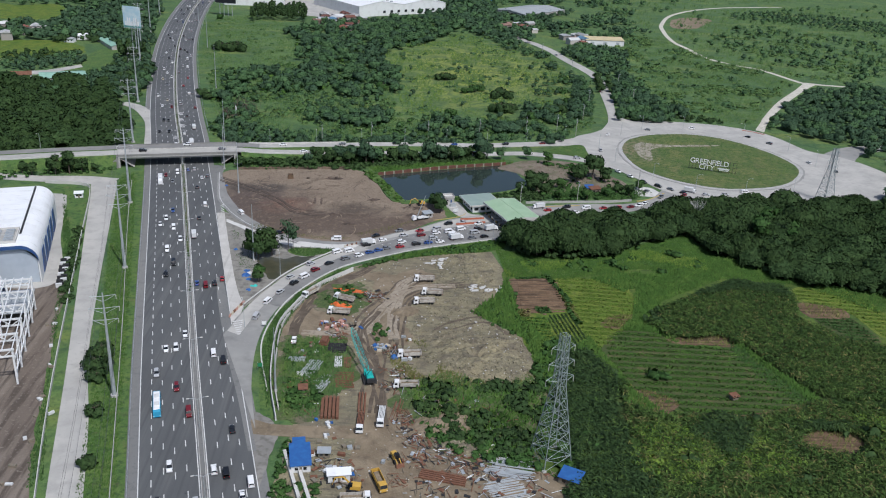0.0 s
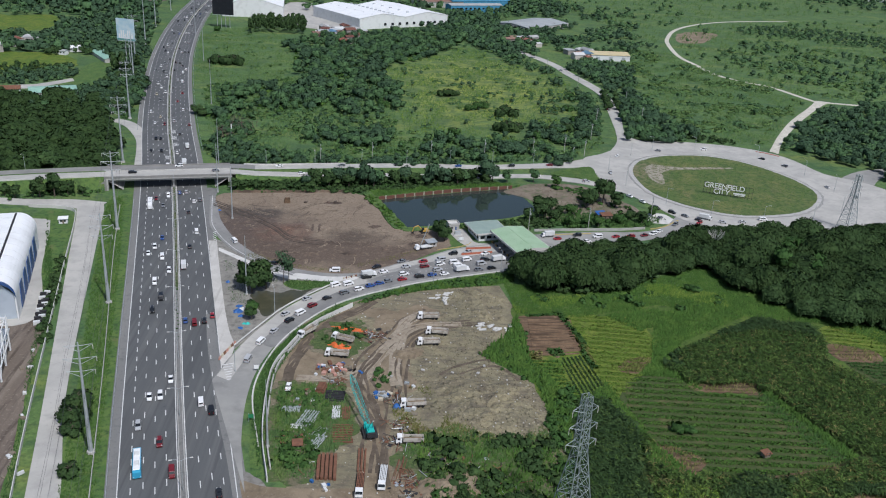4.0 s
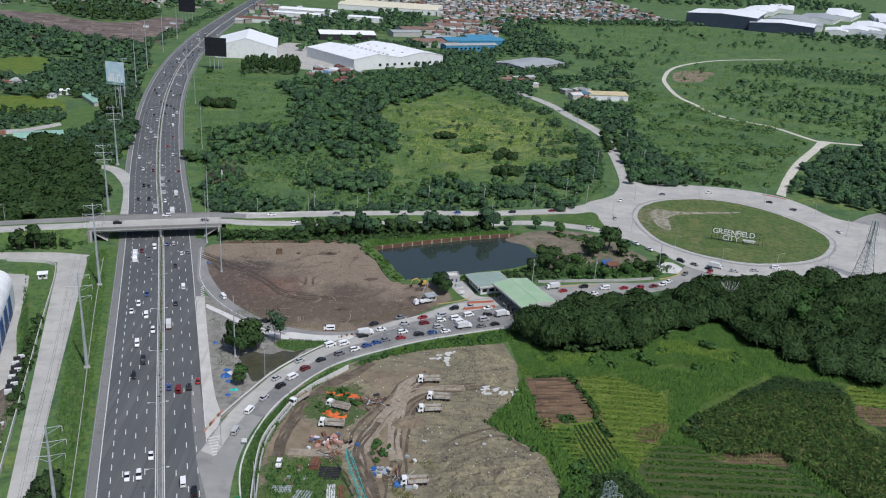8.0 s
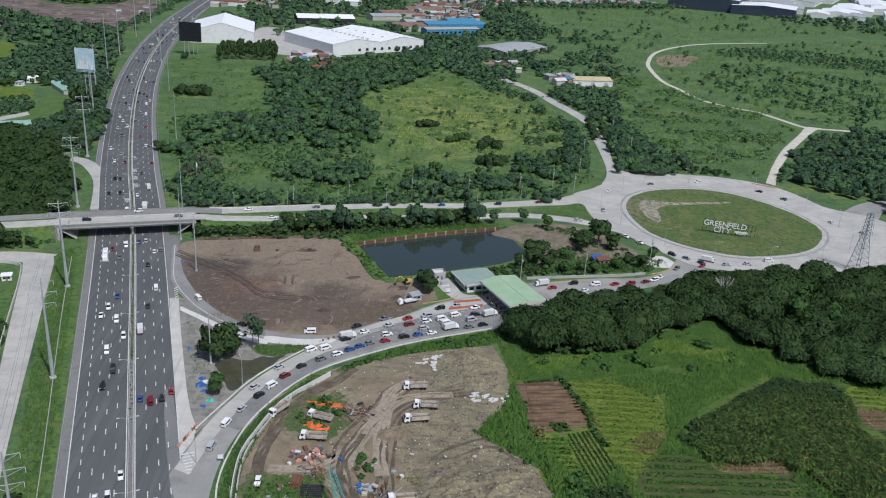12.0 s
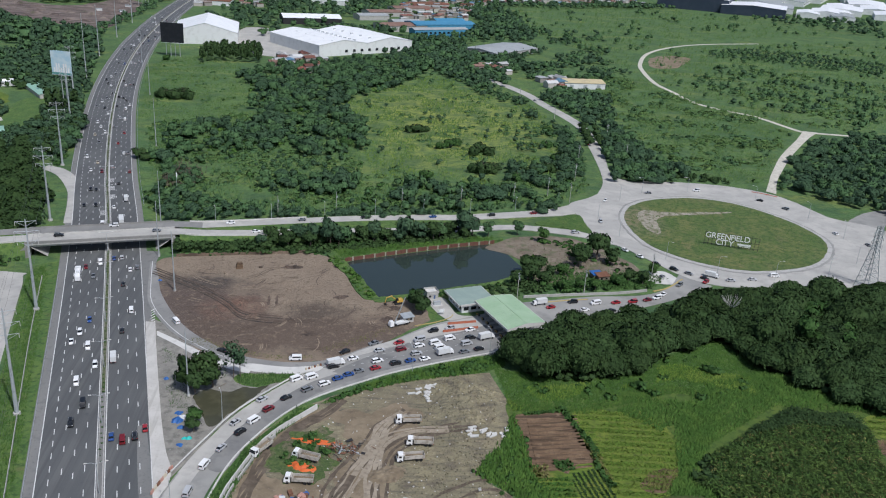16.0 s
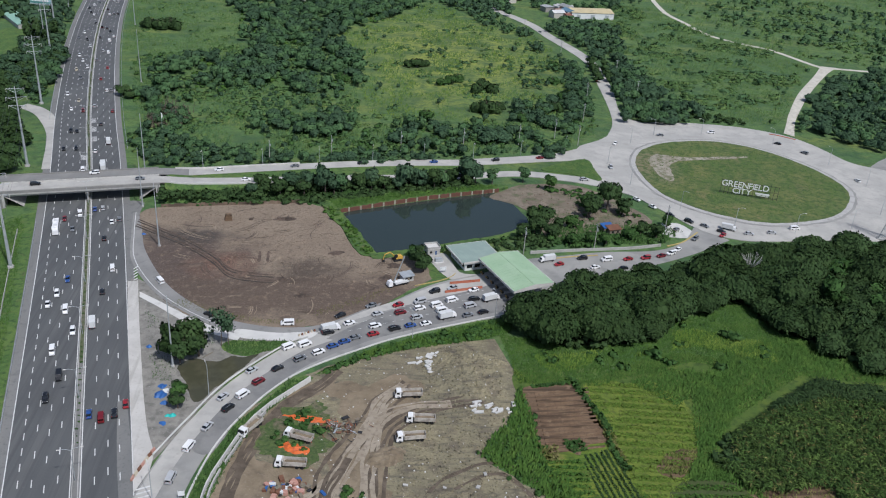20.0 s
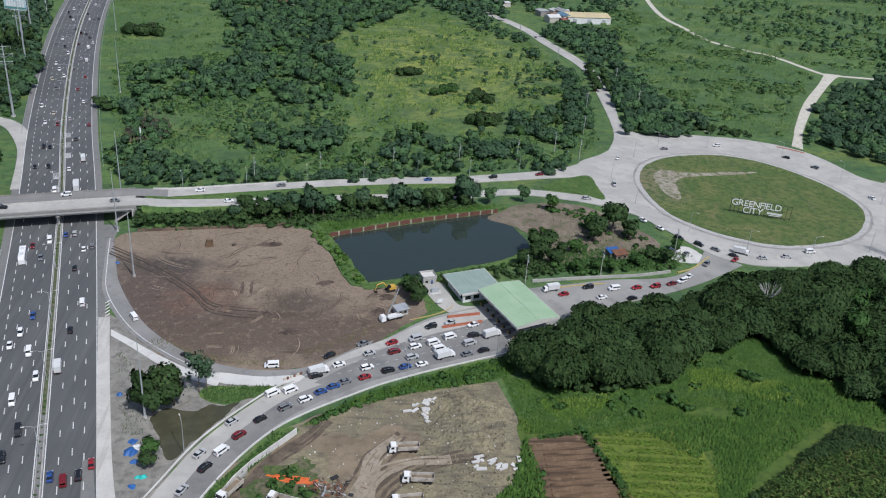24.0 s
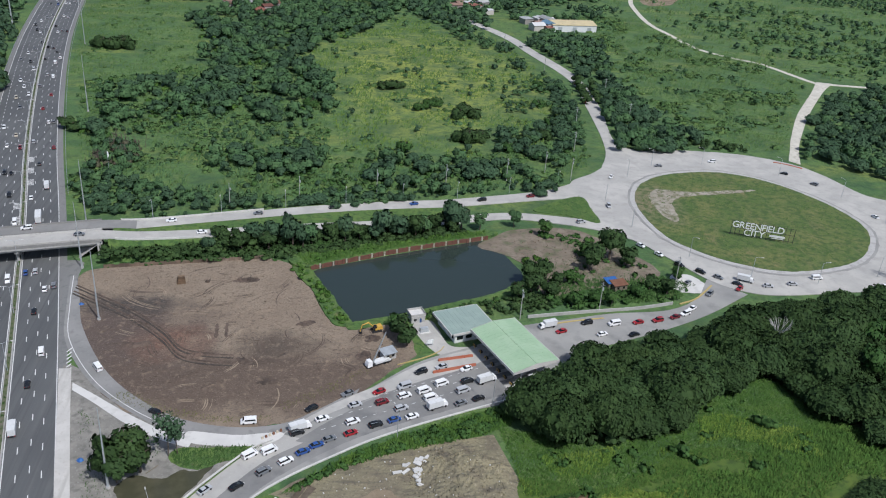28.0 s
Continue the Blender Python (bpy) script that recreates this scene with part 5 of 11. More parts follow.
# pond, lot and gore
for x, y, s, leaf in ((30, 441, 1.25, leaf_dark), (32, 436, 1.1, leaf_dark), (28, 446, 1.0, leaf_mid), (92, 470, 1.2, leaf_dark), (86, 474, 1.1, leaf_dark), (90, 479, 1.2, leaf_dark), (128, 503, 2.1, leaf_dark), (121, 498, 1.8, leaf_dark), (134, 497, 1.7, leaf_dark), (116, 492, 1.2, leaf_dark), (118, 504, 1.1, leaf_mid), (86, 480, 1.3, leaf_dark), (94, 485, 1.3, leaf_dark), (89, 475, 1.3, leaf_dark), (79, 467, 1.1, leaf_dark), (98, 479, 1.1, leaf_dark), (105, 480, 1.0, leaf_mid), (152, 484, 1.0, leaf_mid), (136, 474, 1.1, leaf_dark), (142, 470, 1.0, leaf_dark), (128, 468, 1.0, leaf_mid), (104, 526, 0.9, leaf_mid), (-52, 376.5, 1.95, leaf_dark), (-56, 373.5, 1.6, leaf_wood), (-48.5, 374.5, 1.7, leaf_wood), (-54, 370.5, 1.3, leaf_dark), (-51.5, 350.5, 0.95, leaf_mid), (-50.5, 346, 0.8, leaf_dark), (110, 464, 0.9, leaf_mid), (100, 462, 0.9, leaf_mid), (116, 462, 0.9, leaf_mid)):
    tree("round", x, y, s * (0.86 if s > 1.45 else 1.0), leaf, "leafy green tree beside the ramps and the pond", "ramp trees", tall=1.1 if s > 1.45 else 1.0)
for x, y, s in ((-94.5, 274, 1.25), (-96.5, 281, 1.15), (-93.5, 267, 0.95), (-87.3, 247, 0.85), (-81.6, 221, 0.8)):
    tree("dome", x, y, s, leaf_dark, "low round tree beside the concrete access road", "verge trees")
zone_bushes("scrub", [(84, 458), (100, 460), (150, 466), (152, 474), (126, 476), (100, 470), (86, 466)], 70, 0.6, 1.2, leaf_mid, "roadside scrub behind the toll plaza")
zone_bushes("scrub", [(-86, 500), (-60, 503), (-40, 506), (-40, 514), (-70, 508), (-86, 507)], 170, 0.8, 1.5, leaf_dark, "dark scrub below the rising carriageway", z=lambda x: deck(x) * 0.35)
zone_bushes("scrub", [(-70, 513), (-20, 518), (60, 532), (66, 528), (60, 524), (20, 516), (-20, 506), (-60, 503)], 130, 0.7, 1.3, leaf_dark, "scrub on the bank behind the cleared lot", z=0.3)
zone_bushes("scrub", [(-8, 500), (2, 481), (12, 452), (8, 450), (-2, 476), (-10, 494)], 46, 0.4, 0.9, leaf_light, "bright bushes between lot and pond", z=0.3)
zone_bushes("scrub", [(0, 499), (34, 513), (76, 526), (70, 528), (30, 517), (-6, 503)], 60, 0.4, 0.8, leaf_light, "bright bushes behind the sheet piles", z=0.9)
zone_bushes("scrub", [(16, 449), (34, 455), (70, 468), (84, 478), (86, 472), (60, 461), (36, 453)], 50, 0.4, 0.8, leaf_mid, "bushes on the near bank of the pond")
zone_bushes("scrub", [(84, 488), (90, 502), (96, 508), (100, 500), (92, 486)], 24, 0.4, 0.9, leaf_light, "bright bushes on the pond's east bank")
zone_bushes("scrub", [(96, 530), (128, 524), (134, 516), (126, 512), (100, 524)], 40, 0.5, 1.0, leaf_mid, "scrub below the roundabout")
zone_bushes("scrub", [(-124.5, 322), (-121.8, 323), (-132.4, 366), (-142, 402), (-146, 402), (-136.5, 364)], 120, 0.5, 1.1, leaf_dark, "dense bushes inside the boundary wall")
zone_bushes("scrub", [(-44, 509), (0, 517), (60, 530), (64, 537), (40, 535), (0, 526), (-44, 516)], 190, 0.8, 1.5, leaf_dark, "dark scrub on the slope below the crossing road", z=lambda x: deck(x) * 0.55)
# yard and fields
zone_bushes("scrub", [(-10, 362), (8, 376), (26, 385), (47, 393), (60, 397), (54, 386), (30, 381), (4, 370)], 90, 0.5, 1.0, leaf_mid, "rank bushes along the toll lanes")
zone_bushes("scrub", [(-31, 252), (-22, 250), (-16, 256), (-20, 264), (-28, 262)], 40, 0.6, 1.1, leaf_mid, "bushes in the yard's corner")
zone_bushes("scrub", [(-22, 332), (-14, 342), (-7, 345), (-6, 332), (-14, 322)], 34, 0.5, 1.0, leaf_mid, "weeds among the yard's stores")
zone_bushes("scrub", [(-32, 294), (-24, 298), (-15, 296), (-16, 270), (-26, 250), (-32, 274)], 90, 0.3, 0.75, leaf_mid, "weeds between the yard's stacks")
zone_bushes("scrub", [(12, 268), (30, 270), (54, 270), (64, 250), (58, 232), (42, 226), (24, 236), (16, 248)], 260, 0.6, 1.5, leaf_dark, "rank scrub behind the scrap heaps", -0.05, 12)
zone_bushes("scrub", [(62, 262), (74, 290), (68, 300), (58, 280), (58, 240), (64, 225), (74, 225), (70, 250)], 130, 0.6, 1.3, leaf_mid, "dark scrub beside the pylon")
zone_bushes("scrub", [(-26, 214), (-14, 214), (-14, 206), (-24, 200)], 30, 0.5, 0.9, leaf_mid, "bushes beside the site shed")
zone_bushes("scrub", [(-1, 308), (5, 308), (6, 298), (0, 298)], 10, 0.6, 1.0, leaf_mid, "weeds on the rubble mound")
zone_bushes("scrub", [(58, 356), (84, 356), (120, 372), (156, 366), (162, 404), (118, 392), (90, 380), (64, 388)], 60, 0.5, 1.2, leaf_mid, "bushes in the rank grass", 0.1, 14)
zone_bushes("scrub", [(38, 322), (50, 338), (56, 352), (60, 340), (60, 306), (66, 296), (58, 298)], 60, 0.4, 0.8, leaf_mid, "bushes along the yard's edge")
zone_bushes("scrub", [(110, 318), (118, 330), (122, 318), (116, 308)], 14, 0.9, 1.5, leaf_dark, "dark bushes beside the maize")
s_places = [on_highway(s, rng.uniform(-0.3, 0.3))[:2] for s in np.arange(400, 1100, 3.2)]
thicket("median_shrubs", s_places, "bush", 0.14, 0.3, leaf_mid, "small shrubs in the planted median", z=0.4)
zone_bushes("scrub", [(86, 486), (96, 476), (110, 480), (118, 488), (130, 490), (138, 480), (152, 486), (144, 500), (132, 512), (118, 520), (112, 500), (100, 484)], 60, 0.5, 1.1, leaf_mid, "scrub between pond and roundabout", -0.05, 12)
zone_bushes("scrub", [(62, 462), (80, 470), (94, 472), (92, 462), (76, 456), (66, 457)], 50, 0.6, 1.2, leaf_dark, "dark scrub behind the toll office")
zone_bushes("scrub", [(-84, 500), (-60, 505), (-20, 507), (-6, 501), (-8, 496), (-20, 504), (-60, 500), (-84, 496)], 70, 0.4, 0.8, leaf_mid, "scrub along the back of the cleared lot")
zone_bushes("scrub", [(-84, 500), (-40, 504), (20, 519), (66, 531), (70, 527), (20, 513), (-6, 504), (-40, 501)], 110, 0.7, 1.3, leaf_dark, "dark scrub at the foot of the bank", z=0.3)
wood("scrub_bank", [(-76, 530), (-42, 541), (-2, 555), (37, 566), (78, 574), (112, 584), (110, 592), (78, 584), (37, 576), (-2, 566), (-42, 552), (-84, 546)], 4.2, 0.22, 0.5, "low scrub along the crossing road", wave=1.5, cut=-0.05, size=20, light=0.5, category="bushes")
wood("wood_far", [(69, 1251), (100, 1330), (141, 1262), (154, 1215), (128, 1120), (106, 1050), (90, 1070), (40, 1100), (60, 1150), (84, 1190)], 10.0, 0.9, 1.6, "dark trees between warehouse and shed", light=0.2)
wood("wood_far", [(-154, 1645), (-121, 1760), (-14, 1880), (78, 1860), (76, 1680), (16, 1520), (-33, 1480), (-100, 1500), (-136, 1500)], 20.0, 1.2, 2.2, "dark trees round the factories", cut=-0.2, light=0.2)
wood("wood_far", [(186, 1729), (228, 1850), (282, 1743), (293, 1550), (246, 1330), (224, 1320), (240, 1462), (200, 1560)], 14.0, 1.1, 1.9, "dark trees on the edge of town", light=0.2)
wood("wood_west", [(-520, 1290), (-472, 1290), (-418, 1290), (-358, 1265), (-316, 1200), (-283, 1082), (-290, 1048), (-362, 1195), (-418, 1215), (-500, 1196)], 12.0, 1.0, 1.7, "dark trees before the cleared land", light=0.15)
thicket("dry_thicket", planted([(-116, 606), (-96, 606), (-92, 640), (-110, 648)], 6.5, 3), "bush", 1.0, 1.8, leaf_brown, "half dead brown thicket beside the expressway")
g, bare_rng = Geo(), np.random.default_rng(12)
for x, y in scatter(bare_rng, [(-116, 604), (-96, 604), (-90, 640), (-110, 650)], 70):
    h = bare_rng.uniform(3.0, 7.5)
    lean = bare_rng.normal(0, 0.5, 2)
    g.bar((x, y, -0.2), (x + lean[0], y + lean[1], h), 0.16, 0.07, 5)
    for k in range(5):
        z, a, l = h * bare_rng.uniform(0.4, 0.95), bare_rng.uniform(0, 2 * math.pi), bare_rng.uniform(0.8, 2.2)
        foot = (x + lean[0] * z / h, y + lean[1] * z / h, z)
        g.bar(foot, (foot[0] + l * math.cos(a), foot[1] + l * math.sin(a), z + l * 0.7), 0.07, 0.03, 4)
solid("bare_stems", g, bark, "bare brown stems standing in the dry thicket", "dead trees", kind="stuff")
banner = root("feather_banner", "tall white feather banner on a pole above the brown thicket", "banner", pose(-102.4, 597, 0, 0, 0, 8))
part("pole", Geo().bar((0, 0, -0.3), (0, 0, 13.2), 0.12, 0.06), steel, banner)
part("cloth", Geo().add([(-0.1, 0, 8.9), (0.45, 0.1, 9.4), (0.7, 0.2, 10.6), (0.5, 0.15, 12.0), (-0.1, 0, 12.9), (-0.1, 0.06, 8.9), (0.45, 0.16, 9.4), (0.7, 0.26, 10.6), (0.5, 0.21, 12.0), (-0.1, 0.06, 12.9)], [(0, 1, 2, 3, 4), (9, 8, 7, 6, 5), (0, 5, 6, 1), (1, 6, 7, 2), (2, 7, 8, 3), (3, 8, 9, 4)]), white_sheet, banner, "white cloth")
# leafless tree in the wood
bare = root("bare_tree", "leafless pale grey tree standing in the wood", "tree", pose(166, 425, 0, 0, 0, 30) @ Matrix.Diagonal((0.9, 0.9, 0.95, 1)))
part("trunk", Geo().bar((0, 0, -0.5), (0.3, 0.2, 9.0), 0.4, 0.3, 7), wall_concrete, bare)
for k in range(9):
    a = 2 * math.pi * k / 9 + 0.5 * math.sin(3.0 * k)
    mid = Vector((2.2 * math.cos(a), 2.2 * math.sin(a), 12.0 + 0.8 * math.sin(5.0 * k)))
    g = Geo().bar((0.3, 0.2, 7.5 + 0.17 * k), mid, 0.17, 0.11, 5)
    for j in (-1, 0, 1):
        tip = mid + Vector((2.2 * math.cos(a + 0.5 * j), 2.2 * math.sin(a + 0.5 * j), 2.6 + 0.9 * math.cos(7.0 * k + j)))
        g.bar(mid, tip, 0.10, 0.04, 4).bar(mid.lerp(tip, 0.6), tip + Vector((0.7 * j, 0.5, 0.6)), 0.06, 0.03, 4)
    part("limb", g, wall_concrete, bare)

zone_bushes("scrub", [(15, 248), (24, 240), (40, 237), (62, 233), (66, 222), (48, 222), (30, 227), (20, 234)], 190, 0.5, 1.1, leaf_mid, "rank scrub beside the scrap")
zone_bushes("scrub", [(14, 266), (40, 268), (58, 268), (64, 250), (58, 236), (30, 238), (18, 250)], 70, 0.7, 1.4, leaf_dark, "dark bushes among the rank growth", 0.1, 9)
zone_bushes("scrub", [(-27, 234), (-24.5, 234), (-23.5, 208), (-27, 208)], 40, 0.4, 0.8, leaf_mid, "weeds along the site shed")
zone_bushes("scrub", [(96, 244), (134, 246), (180, 250), (186, 226), (150, 214), (110, 216), (92, 228)], 60, 1.0, 1.8, leaf_dark, "dark bushes standing among the maize", 0.05, 11)
zone_bushes("scrub", [(78, 236), (104, 240), (116, 226), (104, 210), (80, 214)], 40, 1.0, 1.7, leaf_yellow, "yellow-green bushes standing among the maize", 0.0, 10, 3.0)
zone_bushes("scrub", [(66, 290), (76, 286), (86, 262), (84, 240), (70, 236), (66, 262)], 60, 0.8, 1.5, leaf_dark, "dark bushes along the edge of the maize", 0.0, 9)

# ---- vehicles ----
def loft(g, sections):
    """A hull through sections (x, bottom, top, half width below, half width above)."""
    verts, faces = [], []
    for x, zb, zt, wb, wt in sections:
        verts += [(x, -wb, zb), (x, wb, zb), (x, wt, zt), (x, -wt, zt)]
    for i in range(len(sections) - 1):
        k = 4 * i
        faces += [(k + j, k + (j + 1) % 4, k + 4 + (j + 1) % 4, k + 4 + j) for j in range(4)]
    e = 4 * (len(sections) - 1)
    return g.add(verts, faces + [(3, 2, 1, 0), (e, e + 1, e + 2, e + 3)])


green_board = surface("green sign board", (0.03, 0.20, 0.09), [((0.05, 0.25, 0.12), 0.6, 0.45, 0.65, 0.5)], 0.5)
tarp_pink = surface("faded pink", (0.42, 0.22, 0.17), [((0.50, 0.34, 0.28), 1.0, 0.45, 0.65, 0.7)], 0.8)
CAR_PAINT = {}
for name, colour in (("white", (0.78, 0.78, 0.77)), ("silver", (0.42, 0.43, 0.44)), ("grey", (0.16, 0.17, 0.18)), ("black", (0.015, 0.016, 0.018)), ("red", (0.30, 0.018, 0.024)), ("maroon", (0.16, 0.015, 0.02)), ("blue", (0.03, 0.08, 0.26)), ("sky_blue", (0.05, 0.32, 0.50)), ("beige", (0.50, 0.44, 0.33)), ("yellow", (0.56, 0.34, 0.06)), ("teal", (0.03, 0.42, 0.38)), ("orange", (0.62, 0.14, 0.02))):
    CAR_PAINT[name] = surface(name.replace("_", " ") + " vehicle paint", colour, [(tuple(v * 0.8 for v in colour), 0.8, 0.5, 0.7, 0.4)], 0.28 if name not in ("yellow", "orange", "teal") else 0.5, spec=0.5, local=True)
glass = surface("dark car glass", (0.012, 0.015, 0.018), (), 0.06, spec=0.7)
rubber = surface("tyre rubber", (0.018, 0.018, 0.018), (), 0.9)
lamp_glass = surface("headlamp glass", (0.75, 0.75, 0.72), (), 0.15, spec=0.6)
tail_glass = surface("tail lamp glass", (0.40, 0.02, 0.02), (), 0.2, spec=0.6)
cargo_white = surface("pale truck box", (0.60, 0.61, 0.60), [((0.45, 0.45, 0.43), 1.5, 0.5, 0.7, 0.5)], 0.6, local=True)
rust = surface("rusty steel", (0.16, 0.075, 0.045), [((0.24, 0.12, 0.07), 1.2, 0.45, 0.65, 0.6), ((0.07, 0.045, 0.035), 0.6, 0.5, 0.7, 0.6)], 0.85)
chassis = surface("dark chassis", (0.03, 0.03, 0.032), (), 0.8)
VEHICLES = {}
WHEEL = {}


def wheel_mesh(r, w):
    if (r, w) not in WHEEL:
        WHEEL[(r, w)] = Geo().bar((0, -w / 2, 0), (0, w / 2, 0), r, n=10).mesh("wheel", rubber)
    return WHEEL[(r, w)]


def wheels(ob, axles, half, r, w=0.22):
    for x in axles:
        for side in (-1, 1):
            part("wheel", wheel_mesh(r, w), rubber, ob).location = (x, side * half, r)


def lights(ob, front, back, half, z, zb=None):
    for side in (-1, 1):
        part("headlight", Geo().box((front, side * half, z), (0.12, 0.32, 0.16)), lamp_glass, ob, "clear headlight")
        part("tail_light", Geo().box((back, side * half, zb or z), (0.10, 0.22, 0.22)), tail_glass, ob, "red tail light")


def sedan(ob, coat):
    part("body", loft(Geo(), [(-2.25, 0.42, 0.80, 0.66, 0.62), (-2.12, 0.28, 0.98, 0.82, 0.74), (-1.5, 0.24, 1.02, 0.88, 0.80), (0.9, 0.24, 0.98, 0.88, 0.80), (1.9, 0.26, 0.82, 0.84, 0.74), (2.22, 0.36, 0.64, 0.68, 0.62)]), coat, ob)
    part("glazing", loft(Geo(), [(-1.85, 0.98, 1.02, 0.74, 0.72), (-1.05, 0.98, 1.40, 0.80, 0.62), (0.15, 0.98, 1.42, 0.80, 0.62), (1.05, 0.94, 0.99, 0.78, 0.72)]), glass, ob)
    part("roof", loft(Geo(), [(-1.15, 1.385, 1.43, 0.63, 0.58), (-0.5, 1.40, 1.475, 0.66, 0.60), (0.2, 1.40, 1.44, 0.63, 0.58)]), coat, ob)
    wheels(ob, (-1.35, 1.38), 0.80, 0.31)
    lights(ob, 2.08, -2.16, 0.60, 0.60, 0.72)


def suv(ob, coat):
    part("body", loft(Geo(), [(-2.3, 0.5, 0.95, 0.76, 0.72), (-2.2, 0.34, 1.12, 0.90, 0.84), (-1.0, 0.30, 1.15, 0.93, 0.88), (0.9, 0.30, 1.12, 0.93, 0.86), (2.0, 0.32, 1.0, 0.90, 0.78), (2.3, 0.44, 0.80, 0.76, 0.70)]), coat, ob)
    part("glazing", loft(Geo(), [(-2.2, 1.10, 1.15, 0.82, 0.80), (-1.9, 1.10, 1.66, 0.85, 0.70), (0.2, 1.10, 1.70, 0.86, 0.70), (1.15, 1.06, 1.12, 0.84, 0.78)]), glass, ob)
    part("roof", loft(Geo(), [(-2.0, 1.63, 1.70, 0.71, 0.66), (-0.8, 1.68, 1.78, 0.73, 0.68), (0.3, 1.67, 1.72, 0.70, 0.65)]), coat, ob)
    for side in (-1, 1):
        part("roof_rail", Geo().box((-0.8, side * 0.62, 1.74), (2.0, 0.05, 0.07)), steel, ob)
    wheels(ob, (-1.4, 1.42), 0.84, 0.36, 0.25)
    lights(ob, 2.16, -2.24, 0.66, 0.78, 0.92)


def van(ob, coat):
    part("body", loft(Geo(), [(-2.45, 0.42, 1.80, 0.82, 0.74), (-2.35, 0.30, 2.02, 0.92, 0.80), (1.2, 0.30, 2.05, 0.92, 0.80), (1.75, 0.30, 1.45, 0.92, 0.82), (2.3, 0.32, 1.10, 0.88, 0.76), (2.45, 0.42, 0.85, 0.76, 0.70)]), coat, ob)
    part("windscreen", loft(Geo(), [(1.27, 1.98, 2.0, 0.76, 0.74), (1.72, 1.40, 1.50, 0.82, 0.80), (1.78, 1.40, 1.44, 0.82, 0.80)]), glass, ob)
    for side in (-1, 1):
        part("side_window", Geo().box((-0.5, side * 0.87, 1.22), (3.2, 0.06, 0.52), top=(0.96, 1), shift=(0, -side * 0.05)), glass, ob)
    part("rear_window", Geo().box((-2.42, 0, 1.25), (0.06, 1.3, 0.5)), glass, ob)
    wheels(ob, (-1.5, 1.5), 0.82, 0.34, 0.24)
    lights(ob, 2.32, -2.42, 0.68, 0.78, 0.95)


def pickup(ob, coat):
    part("body", loft(Geo(), [(-0.75, 0.36, 1.1, 0.90, 0.86), (0.9, 0.34, 1.1, 0.92, 0.86), (2.2, 0.36, 1.0, 0.90, 0.78), (2.55, 0.48, 0.80, 0.78, 0.70)]), coat, ob)
    part("glazing", loft(Geo(), [(-0.75, 1.08, 1.6, 0.84, 0.70), (0.35, 1.08, 1.66, 0.85, 0.70), (1.2, 1.05, 1.1, 0.84, 0.78)]), glass, ob)
    part("roof", loft(Geo(), [(-0.78, 1.58, 1.66, 0.71, 0.66), (0.4, 1.64, 1.72, 0.70, 0.65)]), coat, ob)
    bed = Geo().box((-1.7, 0, 0.5), (1.9, 1.8, 0.12))
    for side in (-1, 1):
        bed.box((-1.7, side * 0.86, 0.5), (1.9, 0.1, 0.55))
    bed.box((-2.6, 0, 0.5), (0.1, 1.8, 0.55))
    part("cargo_bed", bed, coat, ob)
    wheels(ob, (-1.6, 1.6), 0.84, 0.37, 0.25)
    lights(ob, 2.42, -2.63, 0.66, 0.76, 0.85)


def box_truck(ob, coat):
    part("chassis", Geo().box((-0.4, 0, 0.5), (6.6, 0.9, 0.25)), chassis, ob)
    part("cab", loft(Geo(), [(1.75, 0.55, 2.1, 0.95, 0.88), (2.9, 0.5, 2.1, 0.98, 0.86), (3.3, 0.5, 1.4, 0.96, 0.90), (3.4, 0.55, 1.0, 0.92, 0.88)]), coat, ob)
    part("windscreen", loft(Geo(), [(2.93, 2.02, 2.06, 0.84, 0.82), (3.31, 1.35, 1.42, 0.90, 0.88), (3.36, 1.32, 1.36, 0.90, 0.88)]), glass, ob)
    part("cargo_box", Geo().box((-1.0, 0, 0.85), (5.2, 2.1, 2.1)), cargo_white, ob, "pale cargo box")
    wheels(ob, (-2.3, 2.4), 0.88, 0.40, 0.28)
    lights(ob, 3.38, -3.62, 0.75, 0.72, 0.7)


def lorry(ob, coat):
    part("chassis", Geo().box((-0.5, 0, 0.6), (10.6, 0.9, 0.3)), chassis, ob)
    part("cab", loft(Geo(), [(3.1, 0.6, 2.7, 1.18, 1.12), (4.6, 0.55, 2.7, 1.2, 1.1), (5.0, 0.55, 1.7, 1.2, 1.15), (5.08, 0.6, 1.0, 1.15, 1.1)]), coat, ob)
    part("windscreen", loft(Geo(), [(4.63, 2.55, 2.6, 1.05, 1.02), (5.0, 1.62, 1.7, 1.12, 1.1), (5.06, 1.6, 1.65, 1.1, 1.08)]), glass, ob)
    part("cargo_box", Geo().box((-1.5, 0, 1.0), (8.8, 2.45, 2.6)), cargo_white, ob, "long pale cargo box")
    wheels(ob, (-4.2, -3.0, 4.0), 1.05, 0.50, 0.32)
    lights(ob, 5.06, -5.85, 0.95, 0.85, 0.8)


dusty_steel = surface("dusty tipper steel", (0.50, 0.465, 0.41), [((0.22, 0.19, 0.155), 1.2, 0.45, 0.65, 0.7), ((0.45, 0.43, 0.39), 0.5, 0.55, 0.7, 0.5)], 0.8)


